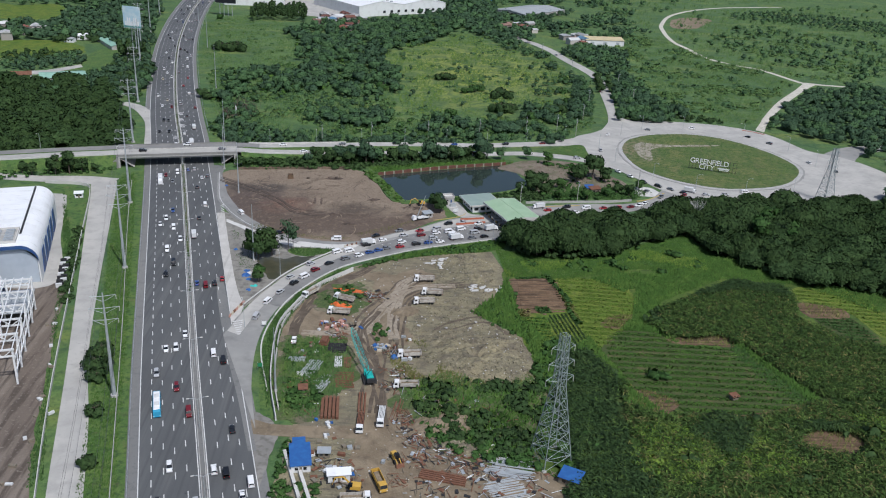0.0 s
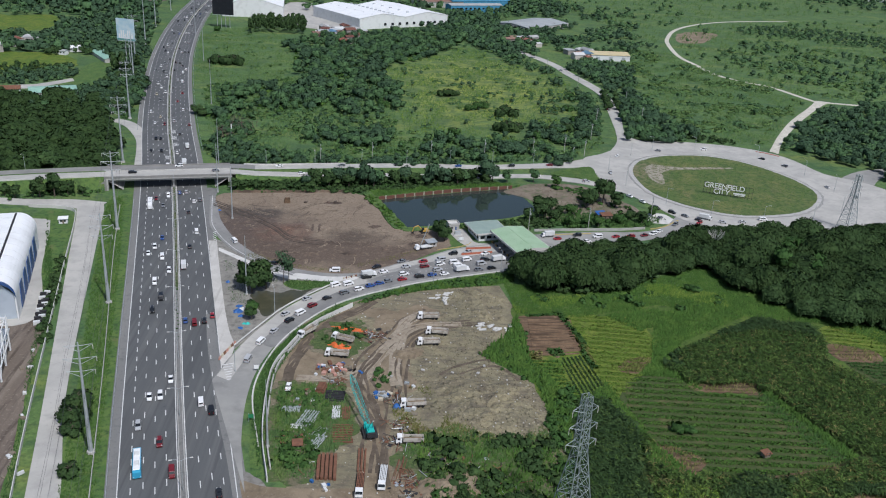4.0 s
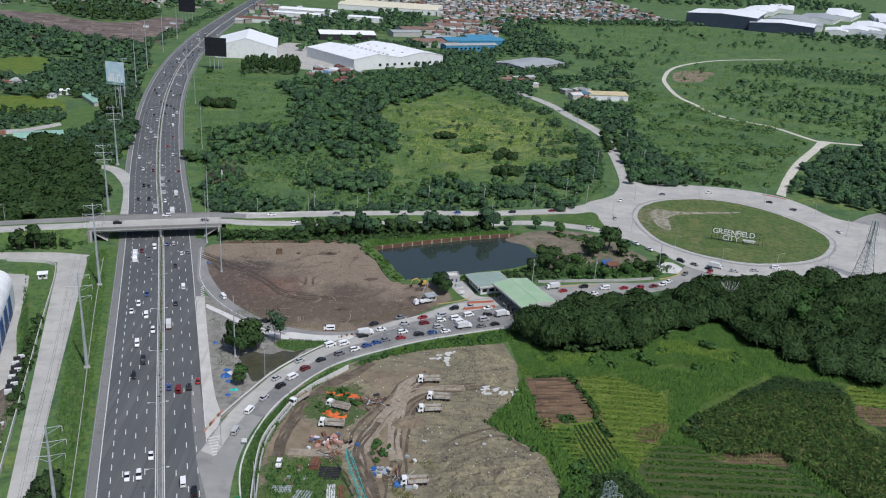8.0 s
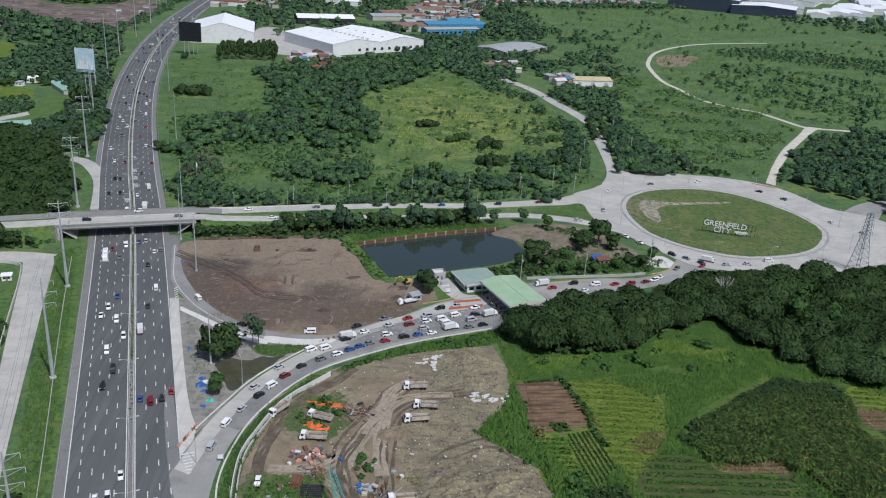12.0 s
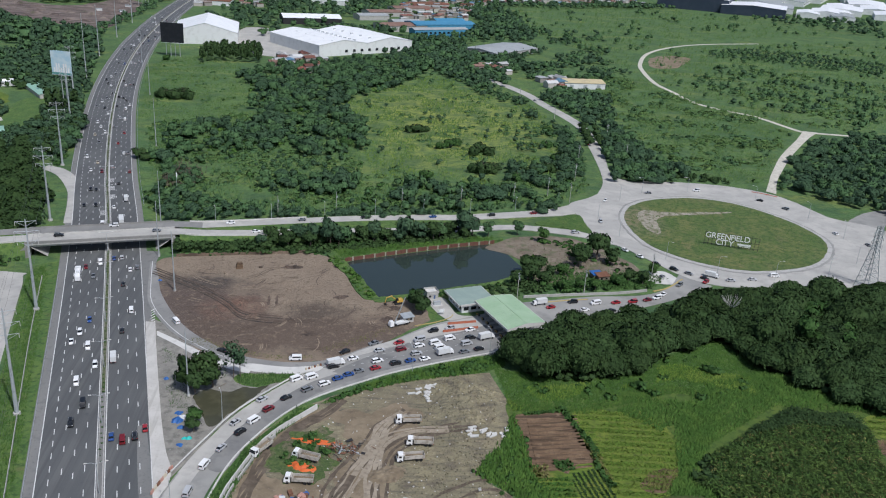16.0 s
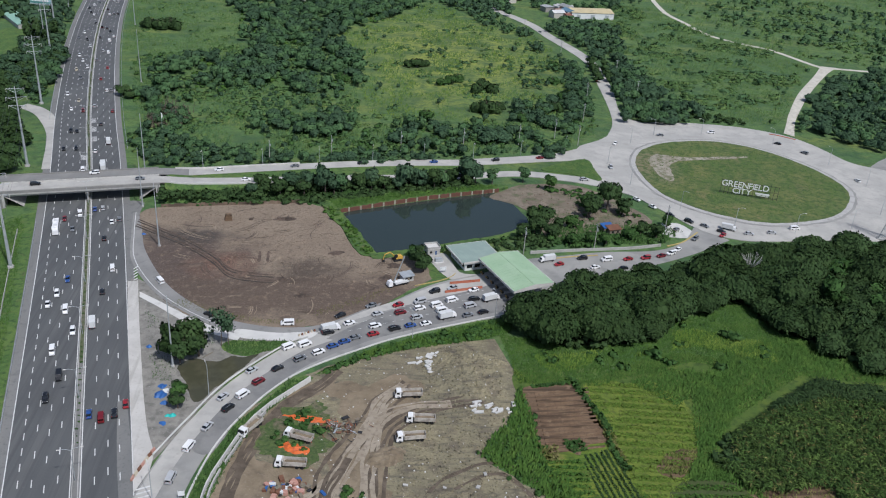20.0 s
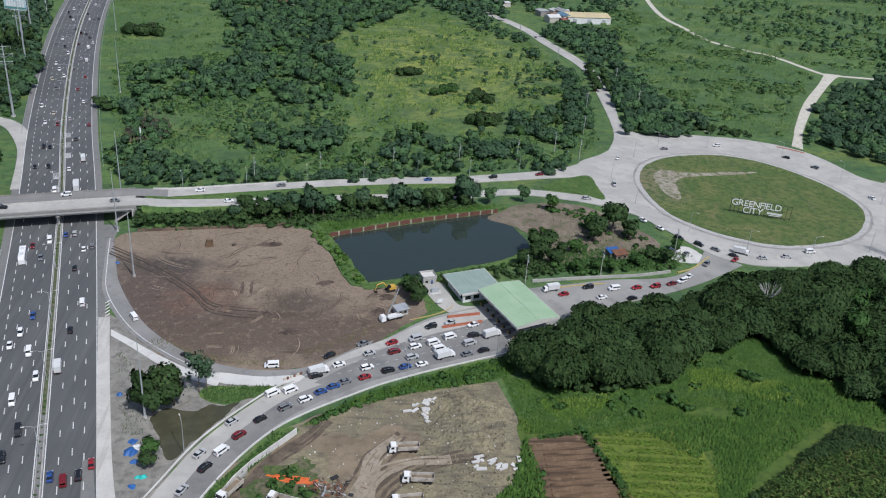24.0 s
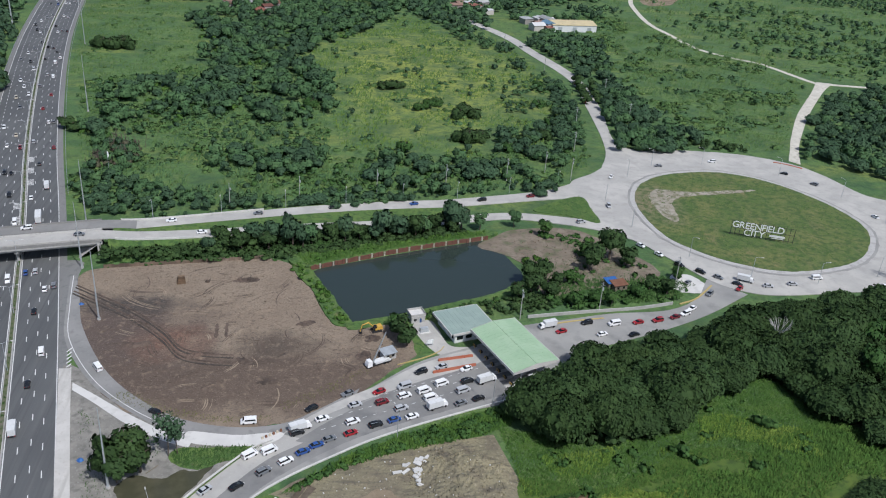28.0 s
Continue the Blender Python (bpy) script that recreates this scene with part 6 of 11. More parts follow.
def dump_truck(ob, coat):
    """Ten-wheel tipper with an open body."""
    part("chassis", Geo().box((-0.3, 0, 0.65), (8.4, 0.95, 0.35)), chassis, ob)
    part("cab", loft(Geo(), [(2.4, 0.65, 2.85, 1.18, 1.1), (3.9, 0.6, 2.85, 1.2, 1.08), (4.3, 0.6, 1.8, 1.2, 1.14), (4.4, 0.65, 1.0, 1.15, 1.1)]), coat, ob)
    part("windscreen", loft(Geo(), [(3.94, 2.68, 2.74, 1.02, 1.0), (4.31, 1.75, 1.82, 1.12, 1.1), (4.36, 1.72, 1.76, 1.1, 1.08)]), glass, ob)
    for side in (-1, 1):
        part("side_window", Geo().box((3.4, side * 1.13, 1.75), (0.9, 0.08, 0.7)), glass, ob)
    body = Geo().box((-1.3, 0, 1.05), (6.4, 2.35, 0.15))
    for side in (-1, 1):
        body.box((-1.3, side * 1.15, 1.05), (6.4, 0.1, 1.35))
        for k in range(7):
            body.box((-4.2 + k, side * 1.24, 1.1), (0.14, 0.1, 1.25))
    body.box((-4.5, 0, 1.05), (0.1, 2.35, 1.35)).box((1.95, 0, 1.05), (0.12, 2.4, 1.6)).box((2.3, 0, 2.6), (0.8, 2.3, 0.08))
    part("tipper_body", body, dusty_steel if coat.name.startswith("white") else coat, ob, "dusty grey-brown tipper body" if coat.name.startswith("white") else "")
    part("load", Geo().box((-1.3, 0, 1.2), (6.1, 2.15, 0.6), top=(0.8, 0.6)), mud, ob, "brown earth load")
    wheels(ob, (-3.4, -2.05, 3.3), 1.0, 0.52, 0.38)
    lights(ob, 4.38, -4.55, 0.95, 0.9, 0.85)


def bus(ob, coat):
    part("body", loft(Geo(), [(-5.7, 0.5, 2.9, 1.2, 1.1), (-5.6, 0.4, 3.1, 1.25, 1.15), (5.4, 0.4, 3.1, 1.25, 1.15), (5.75, 0.45, 2.4, 1.22, 1.15)]), coat, ob)
    for side in (-1, 1):
        part("side_window", Geo().box((0, side * 1.21, 1.6), (10.4, 0.06, 0.85)), glass, ob)
    part("windscreen", Geo().box((5.68, 0, 1.35), (0.12, 2.2, 1.25), shift=(-0.2, 0)), glass, ob)
    part("roof", Geo().box((0, 0, 3.1), (10.6, 2.0, 0.12), top=(0.97, 0.9)), CAR_PAINT["white"], ob)
    for x in (-2.5, 2.2):
        part("roof_unit", Geo().box((x, 0, 3.2), (2.2, 1.4, 0.25), top=(0.9, 0.85)), cargo_white, ob)
    wheels(ob, (-3.4, 3.6), 1.08, 0.5, 0.3)
    lights(ob, 5.75, -5.75, 0.95, 0.8, 1.0)


MAKERS = {"sedan": (sedan, "sedan car", "car"), "suv": (suv, "sport utility car", "car"), "van": (van, "passenger van", "van"), "pickup": (pickup, "open pickup truck", "pickup"), "box_truck": (box_truck, "small truck with pale box", "truck"), "lorry": (lorry, "long lorry with pale box", "truck"), "dump_truck": (dump_truck, "ten-wheel open tipper truck", "truck"), "bus": (bus, "long passenger bus", "bus")}


def vehicle(kind, colour, x, y, heading, where, group, z=0.17):
    """A vehicle on the ground, heading in degrees from +x."""
    m = pose(x, y, z, 0, 0, heading)
    make, what, category = MAKERS[kind]
    label = f"{colour.replace('_', ' ')} {what} {where}"
    if (kind, colour) not in VEHICLES:
        ob = root(kind, label, category, m, group)
        make(ob, CAR_PAINT[colour])
        VEHICLES[(kind, colour)] = ob
        return ob
    ob = copy_thing(VEHICLES[(kind, colour)], m)
    return tagged(ob, label, category, group)


car_rng = np.random.default_rng(21)


def any_car():
    kind = car_rng.choice(["sedan", "suv", "van", "pickup", "box_truck"], p=[0.47, 0.31, 0.14, 0.06, 0.02])
    colour = car_rng.choice(["white", "silver", "grey", "black", "red", "maroon", "blue", "beige"], p=[0.36, 0.13, 0.14, 0.20, 0.06, 0.05, 0.04, 0.02])
    return str(kind), "white" if kind == "box_truck" else str(colour)


# expressway traffic: north-bound east of the median, south-bound west of it
for lane, (offset, north, gap) in enumerate(((3.0, 1, 76), (6.5, 1, 58), (9.8, 1, 66), (13.0, 1, 96), (-2.9, 0, 62), (-6.1, 0, 46), (-9.3, 0, 54), (-12.6, 0, 90))):
    s = 262 + car_rng.uniform(0, 30)
    while s < 1500:
        x, y, a = on_highway(s, offset + car_rng.uniform(-0.35, 0.35))
        kind, colour = any_car()
        if car_rng.uniform() < 0.012:
            kind, colour = "lorry", "white"
        vehicle(kind, colour, x, y, a if north else a + 180, "driving on the expressway", "expressway traffic")
        s += gap * car_rng.uniform(0.45, 1.7)
x, y, a = on_highway(322, -12.6)
vehicle("bus", "sky_blue", x, y, a + 180, "driving on the expressway", "expressway traffic")
x, y, a = on_highway(548, -12.4)
vehicle("bus", "white", x, y, a + 180, "driving on the expressway", "expressway traffic")

vehicle("sedan", "grey", 155.5, 480, 40, "parked at the roundabout corner", "roundabout traffic", 0.2)

# queue at the toll gates
QUEUE = [("suv", "black", -5.8, 388.6, 22), ("sedan", "blue", 0, 382.6, 26), ("sedan", "grey", 3.7, 385.2, 25), ("sedan", "red", 10.2, 387.6, 24), ("suv", "white", -8.8, 375.9, 32), ("sedan", "blue", -4.0, 379.8, 28), ("van", "white", -13.6, 380.8, 32), ("van", "white", -19.1, 379.2, 36), ("suv", "grey", -14.8, 372.0, 36), ("sedan", "black", -21.9, 366.4, 40), ("sedan", "silver", -30.2, 365.4, 46), ("suv", "maroon", -27.4, 359.0, 46), ("sedan", "silver", -37.6, 351.0, 54), ("van", "white", -31.6, 352.0, 50), ("suv", "black", -35.3, 345.2, 54), ("sedan", "silver", -40.2, 336.4, 62), ("van", "white", -44, 327.4, 70), ("van", "silver", -46.7, 314.2, 80),
         ("box_truck", "white", -4.8, 390.6, 24), ("sedan", "white", 1.7, 395, 24), ("suv", "white", 11, 393, 23), ("suv", "black", 18, 391.2, 22), ("sedan", "blue", 23.9, 393.4, 22), ("sedan", "white", 29.6, 394.8, 22), ("sedan", "grey", 46, 400.9, 24), ("sedan", "black", 52.2, 403.2, 24), ("box_truck", "white", 38.2, 399.5, 22), ("suv", "silver", 26.6, 399, 22), ("sedan", "silver", 12.1, 401.6, 24), ("suv", "maroon", 20.7, 402.5, 24), ("van", "white", 36.6, 404, 23), ("van", "silver", 47.8, 407.6, 24), ("box_truck", "white", 56.7, 412.9, 24), ("suv", "white", 28.2, 405.6, 23), ("van", "white", 41.2, 411.8, 24), ("van", "white", 34.9, 408, 24), ("suv", "black", 50, 412.8, 24), ("van", "silver", 28.6, 410.6, 204), ("sedan", "red", 20.1, 408.2, 206), ("sedan", "grey", 9.9, 407.6, 210), ("suv", "black", 35, 418.8, 204), ("sedan", "silver", 42.4, 421.6, 204), ("sedan", "white", 50.7, 420.0, 204), ("sedan", "black", -1.6, 400.4, 214), ("van", "white", -20.5, 394.6, 184), ("sedan", "black", -49, 401, 146), ("van", "white", -71, 425.5, 122),
         ("sedan", "red", 90.5, 443, 200), ("suv", "black", 102.1, 448.8, 194), ("sedan", "white", 105.7, 440.6, 20), ("van", "white", 112.6, 447.6, 194), ("suv", "red", 130.9, 449.8, 196), ("sedan", "maroon", 138.7, 452, 200), ("sedan", "white", 148.5, 458.4, 215), ("suv", "white", 144, 454.4, 206), ("box_truck", "white", 86, 446.6, 196), ("sedan", "red", 122.5, 448.6, 196), ("sedan", "black", 118, 440, 22), ("suv", "grey", 161, 470, 226)]
for kind, colour, x, y, a in QUEUE:
    vehicle(kind, colour, x, y, a, "queuing at the toll plaza" if x > -22 else "on the toll ramp", "toll queue", 0.2)

# roundabout and crossing road
RING_CARS = [("sedan", "grey", 193.9, 618, 176), ("suv", "white", 230, 626, 176), ("sedan", "black", 266.3, 608, 138), ("suv", "grey", 276, 592, 124), ("sedan", "white", 285.4, 548, 96), ("sedan", "grey", 295.3, 530, 84), ("sedan", "white", 152.4, 506, 302), ("suv", "black", 157.9, 495.5, 304), ("sedan", "white", 147, 515, 300), ("suv", "black", 165, 489, 310), ("van", "white", 216, 482.6, 2), ("sedan", "silver", 202, 477.5, 356), ("sedan", "white", 243.4, 474.8, 12), ("sedan", "grey", 171, 484, 312), ("sedan", "black", 177, 478, 316), ("suv", "silver", 146, 560, 262), ("sedan", "white", 160, 600, 236), ("sedan", "red", 176, 474, 220), ("box_truck", "white", 182, 481, 330), ("sedan", "silver", 190, 476, 350)]
for kind, colour, x, y, a in RING_CARS:
    vehicle(kind, colour, x, y, a, "on the roundabout", "roundabout traffic", 0.32)
for x in (-118, -62, -26, 8, 47, 82, 108):
    y = np.interp(x, [p[0] for p in FAR_N], [(p[1] + q[1]) / 2 for p, q in zip(FAR_N, FAR_S)])
    kind, colour = any_car()
    vehicle(kind, colour, x, y, 196, "on the crossing road", "crossing traffic", deck(x) + 0.12)
for x in (-140, -96, -48, 12, 60, 96, 126):
    y = np.interp(x, [p[0] for p in NEAR_N], [(p[1] + q[1]) / 2 for p, q in zip(NEAR_N, NEAR_S)])
    kind, colour = any_car()
    vehicle(kind, colour, x, y, 12, "on the crossing road", "crossing traffic", deck(x) + 0.12)
for x, y, a in ((186, 742, 260), (192, 790, 92), (176, 905, 110)):
    vehicle(*any_car(), x, y, a, "on the narrow far road", "far road traffic", 0.22)

# ---- toll plaza ----
CAN = pose(67.9, 424.9, 0, 0, 0, 19.5)
canopy = root("toll_canopy", "large toll canopy with a pale green sheet roof on steel columns", "canopy", CAN)
# local x runs with the lanes (18 m), y along the row of gates (30 m); the plan is slightly skewed
half_x, half_y, SKEW = 9.3, 14.6, 0.06


def on_roof(x, y, z):
    return (x, y + SKEW * x, z)


for k in range(16):
    y0, y1 = -half_y + k * 2 * half_y / 16, -half_y + (k + 1) * 2 * half_y / 16 - 0.03
    for side in (-1, 1):
        part("roof_sheet", Geo().add([on_roof(*p) for p in ((0, y0, 8.3), (0, y1, 8.3), (side * half_x, y1, 7.2), (side * half_x, y0, 7.2), (0, y0, 8.22), (0, y1, 8.22), (side * half_x, y1, 7.12), (side * half_x, y0, 7.12))], [(0, 1, 2, 3), (7, 6, 5, 4), (0, 4, 5, 1), (1, 5, 6, 2), (2, 6, 7, 3), (3, 7, 4, 0)]), green_roof, canopy)
for side in (-1, 1):
    part("fascia", Geo().box((side * (half_x + 0.1), side * SKEW * half_x, 6.3), (0.2, 2 * half_y + 0.4, 0.96)), pale_concrete, canopy, "pale fascia board")
    part("end_fascia", Geo().add([on_roof(*p) for p in ((-half_x, side * (half_y + 0.1), 6.3), (half_x, side * (half_y + 0.1), 6.3), (half_x, side * (half_y + 0.1), 7.25), (0, side * (half_y + 0.1), 8.35), (-half_x, side * (half_y + 0.1), 7.25))], [(0, 1, 2, 3, 4)]), pale_concrete, canopy)
part("ridge_cap", Geo().box((0, 0, 8.28), (0.5, 2 * half_y, 0.1)), green_roof, canopy)
part("soffit_frame", Geo().box((0, 0, 6.35), (17.6, 28.4, 0.25)), steel, canopy)
for y in np.linspace(-12.6, 12.6, 7):
    for x in (-4.5, 4.5):
        part("column", Geo().bar((x, y, 0.2), (x, y, 6.6), 0.22, n=10), steel, canopy)
booth_wall = surface("booth panels", (0.55, 0.56, 0.55), [((0.40, 0.41, 0.40), 0.8, 0.5, 0.7, 0.5)], 0.6)
for i, y in enumerate(np.linspace(-12.6, 12.6, 7)):
    isl = solid("toll_island", Geo().box((0, 0, 0.15), (19 if i < 5 else 15, 1.5, 0.28), top=(0.97, 0.9)), wall_concrete, "raised concrete toll island between two lanes", "island", "toll islands", m=CAN @ pose(-1, y, 0))
    booth = root("toll_booth", "small pale toll booth with dark windows on a lane island", "booth", CAN @ pose(0, y, 0.43), "toll booths")
    part("wall_shell", Geo().box((0, 0, 0), (2.4, 1.35, 1.0)), booth_wall, booth)
    part("windows", Geo().box((0, 0, 1.0), (2.3, 1.28, 0.95)), glass, booth)
    part("roof", Geo().box((0, 0, 1.95), (2.9, 1.6, 0.18)), booth_wall, booth)
    bollard = Geo()
    guard = root("crash_guard", "yellow and black steel crash guard before a toll booth", "guard", CAN @ pose(-8.4, y, 0.43), "crash guards")
    part("hoop", bollard.bar((0, -0.6, 0), (0, -0.6, 1.0), 0.1).bar((0, 0.6, 0), (0, 0.6, 1.0), 0.1).bar((0, -0.6, 1.0), (0, 0.6, 1.0), 0.1), CAR_PAINT["yellow"], guard)
    part("nose", Geo().box((0.6, 0, 0), (0.8, 1.2, 0.9), top=(0.6, 0.8)), CAR_PAINT["black"], guard)
# red lane dividers before the gates
for x, y, a, length in ((48.2, 427.0, 11, 13), (46.8, 420.6, 15, 16)):
    ob = root("lane_divider", "row of dull red plastic lane barriers before the toll gates", "barrier", pose(x, y, 0.2, 0, 0, a), "lane dividers")
    for k in range(int(length / 1.6)):
        part("barrier_block", Geo().box((-length / 2 + 1.6 * k + 0.8, 0, 0), (1.55, 0.75, 0.9), top=(1, 0.45)), red_paint, ob)
stripes = []
for k in range(16):
    for lane in range(3):
        flat_mark(stripes, 2 + k * 3.2 + lane * 2.2, 390.5 + k * 1.28 + lane * 5.4, 22, 1.4, 0.16, 0.204)
solid("ramp_markings", quads_mesh("ramp_markings", np.array(stripes), paint), paint, "short white lane dashes before the toll gates", "markings", kind="structure")
patch("slab_toll_lane", [(-10, 389), (8, 400.5), (30, 412), (56, 424), (60, 434), (38, 425.5), (20, 412.5), (4, 402)], 0.22, concrete, "paler concrete lanes leaving the toll gates", "road", 60, 0.2)
road("kerb_ramp_outer", [(-35.6, 262), (-41.9, 292), (-40, 316), (-32.9, 338.4), (-16.8, 362.9), (8.4, 380.4), (26, 389.2), (47, 397.3), (61, 402.4)], [(-35.2, 262), (-41.4, 292), (-39.5, 316), (-32.4, 338.2), (-16.4, 362.6), (8.6, 379.9), (26.2, 388.7), (47.2, 396.8), (61.3, 402)], 90, 0.5, pale_concrete, "low pale kerb along the outside of the toll ramp", "kerb")
road("kerb_gore_wall", [(-53.6, 324), (-47.2, 339.2), (-37.6, 359.2), (-21, 380.2), (-13, 386)], [(-53.2, 323.8), (-46.8, 339), (-37.2, 358.9), (-20.7, 379.9), (-12.7, 385.7)], 60, 1.0, pale_concrete, "pale concrete barrier along the inside of the ramp", "barrier")
for k in range(6):
    solid("water_barrier", Geo().box((0, 0, 0), (0.7, 0.6, 0.9), top=(0.8, 0.4)), rust if k % 2 else CAR_PAINT["beige"], "plastic road barrier at the tip of the gore", "barrier", "plastic barriers", m=pose(-15.9 + 1.05 * k, 386.8 + 0.66 * k, 0.2, 0, 0, 26))
for k in range(7):
    t = k / 6
    solid("water_barrier", Geo().box((0, 0, 0), (1.7, 0.6, 1.0), top=(1, 0.4)), (tarp_pink, CAR_PAINT["beige"], rust)[k % 3], "faded plastic road barrier at the works strip", "barrier", "plastic barriers", m=pose(-57.0 + 3.2 * t, 314.5 + 11.4 * t, 0.26, 0, 0, 80 - 18 * t))

OFF = pose(54.2, 446.2, 0, 0, 0, 17)
office = root("toll_office", "low white toll office with a grey-green sheet roof", "building", OFF)
part("wall_shell", Geo().box((0, 0, 0), (15.0, 14.5, 3.9)), wall_paint, office)
for k in range(10):
    part("roof_sheet", Geo().box((-8.1 + 1.8 * k, 0.6, 4.2), (1.77, 16.6, 0.16), shift=(0, 0)), surface("grey-green roof sheet", (0.25, 0.32, 0.28), [((0.31, 0.38, 0.33), 4, 0.45, 0.65, 0.5)], 0.5) if k == 0 else bpy.data.materials["grey-green roof sheet"], office)
part("fascia", Geo().box((0, -7.9, 3.5), (16.8, 0.3, 0.85)).box((0, 9.0, 3.5), (16.8, 0.3, 0.85)).box((-9.1, 0.6, 3.5), (0.3, 16.9, 0.85)).box((9.1, 0.6, 3.5), (0.3, 16.9, 0.85)), pale_concrete, office)
for k in range(4):
    part("window", Geo().box((-5.4 + 3.6 * k, -7.27, 1.2), (2.4, 0.12, 1.5)), glass, office)
for k in range(4):
    part("window", Geo().box((-7.52, -5.4 + 3.4 * k, 1.2), (0.12, 2.0, 1.5)), glass, office)
part("porch_roof", Geo().box((4.5, -10.2, 3.3), (7.0, 4.5, 0.3)), white_sheet, office)
for x in (1.4, 7.6):
    part("porch_post", Geo().bar((x, -12.0, 0), (x, -12.0, 3.3), 0.12), steel, office)

hut = root("pump_house", "small flat-roofed concrete utility house with a parapet", "building", pose(37.0, 453.6, 0, 0, 0, 14) @ Matrix.Diagonal((0.78, 0.78, 0.9, 1)))
part("wall_shell", Geo().box((0, 0, 0), (7.0, 6.0, 3.2)), wall_concrete, hut)
part("roof_slab", Geo().box((0, 0, 3.2), (7.6, 6.6, 0.25)), pale_concrete, hut)
part("parapet", Geo().box((0, -3.2, 3.45), (7.6, 0.2, 0.9)).box((0, 3.2, 3.45), (7.6, 0.2, 0.9)).box((-3.7, 0, 3.45), (0.2, 6.6, 0.9)).box((3.7, 0, 3.45), (0.2, 6.6, 0.9)), wall_concrete, hut)
part("door", Geo().box((1.2, -3.03, 0), (1.0, 0.1, 2.1)), blue_paint, hut)
part("window", Geo().box((-1.6, -3.03, 1.1), (1.4, 0.1, 1.1)), glass, hut)
patch("slab_office", [(36, 451), (43, 452), (47, 436), (54, 434), (56, 430.5), (48, 427), (41, 432), (36, 444)], 0.16, concrete, "concrete yard beside the toll office", "pavement", 50, 0.2)
tank = root("generator", "grey generator set on a concrete pad", "generator", pose(39, 445, 0.15, 0, 0, 14))
part("pad", Geo().box((0, 0, 0), (4.5, 3, 0.25)), pale_concrete, tank)
part("housing", Geo().box((0, 0, 0.25), (3.2, 1.5, 1.6), top=(0.95, 0.9)), steel, tank)
patch("verge_plaza", [(35, 430), (41, 431.5), (45, 436), (38, 446), (35, 452), (31, 449), (34, 441)], 0.14, verge, "clipped grass corner beside the toll office", "grass", 50, 0.5)

# ---- pond ----
water = bpy.data.materials.new("pond water")
water.use_nodes = True
wn = water.node_tree.nodes["Principled BSDF"]
wn.inputs["Base Color"].default_value, wn.inputs["Roughness"].default_value = (0.030, 0.042, 0.036, 1), 0.03
wn.inputs["Specular IOR Level"].default_value = 0.42
ripple = water.node_tree.nodes.new("ShaderNodeTexNoise")
ripple.inputs["Scale"].default_value = 0.8
rb = water.node_tree.nodes.new("ShaderNodeBump")
rb.inputs["Strength"].default_value, rb.inputs["Distance"].default_value = 0.03, 0.1
water.node_tree.links.new(ripple.outputs[0], rb.inputs["Height"])
water.node_tree.links.new(rb.outputs[0], wn.inputs["Normal"])
patch("water_pond", [(-1, 493), (15, 500.5), (34, 508), (56, 515.5), (76, 521), (80, 512), (84, 498), (85, 485), (70, 473), (52, 466), (34, 459), (13, 451), (8, 466), (3, 480)], 0.07, water, "still dark green pond water", "water", 120, 0.5)
PILES = spline([(-2.3, 494.0), (34, 509.0), (60, 517.6), (77, 522.4)], 72)
sheet_pile = root("sheet_pile_wall", "rusty red and white sheet-pile wall along the pond", "retaining wall")
pile_pale = surface("pale sheet pile", (0.42, 0.37, 0.31), [((0.30, 0.24, 0.19), 0.8, 0.45, 0.65, 0.6)], 0.85)
pile_red = surface("rusty sheet pile", (0.15, 0.070, 0.050), [((0.13, 0.06, 0.04), 0.8, 0.45, 0.65, 0.6)], 0.85)
for i in range(71):
    a, b = PILES[i], PILES[i + 1]
    d = math.degrees(math.atan2(b[1] - a[1], b[0] - a[0]))
    red = (i * 7 + i // 5) % 4 != 1
    part("pile", Geo().box(((a[0] + b[0]) / 2, (a[1] + b[1]) / 2 + (0.12 if i % 2 else -0.12), -0.3), (1.12 if red else 0.7, 0.3, 2.3 + rng.uniform(-0.15, 0.25)), d), pile_red if red else pile_pale, sheet_pile)
patch("bank_pond", [(-4, 495), (34, 511), (77, 524), (78, 530), (34, 519), (-8, 507)], 1.2, verge, "bright grass bank behind the sheet piles", "grass", 80, 0.6, drop=1.4)
patch("bank_pond_west", [(-9, 500), (-2, 494), (3, 480), (8, 466), (13, 451), (7, 450), (2, 462), (-2, 478), (-8, 490)], 0.5, verge, "bright grass bank between lot and pond", "grass", 70, 0.9, drop=0.7)
patch("bank_pond_near", [(12, 451), (34, 458.5), (52, 465.5), (70, 472), (84, 482), (90, 478), (70, 466), (52, 460), (34, 454), (14, 447)], 0.35, verge, "overgrown near bank of the pond", "grass", 70, 0.9)
spit_soil = surface("dull bare soil", (0.170, 0.140, 0.104), [((0.235, 0.198, 0.15), 8, 0.42, 0.60, 0.8), ((0.10, 0.115, 0.055), 6, 0.50, 0.64, 0.8), ((0.095, 0.08, 0.06), 2, 0.5, 0.68, 0.7)], 0.95, bump=0.9, bump_size=1.0)
patch("lot_rubble", [(71, 515.5), (79, 524), (92, 533), (118, 534), (134, 518), (146, 495), (142, 484), (122, 479), (104, 474), (91, 471), (91, 492), (82, 507)], 0.16, spit_soil, "bare brown ground with rubble east of the pond", "soil", 80, 1.0)

# ---- sign on the island ----
SIGN = pose(209.2, 521.6, 0.55, 0, 0, -22.0) @ Matrix.Diagonal((1.1, 1.0, 1.08, 1))
sign = root("island_sign", "white letters on a dark steel rack spelling the estate's name", "sign", SIGN)


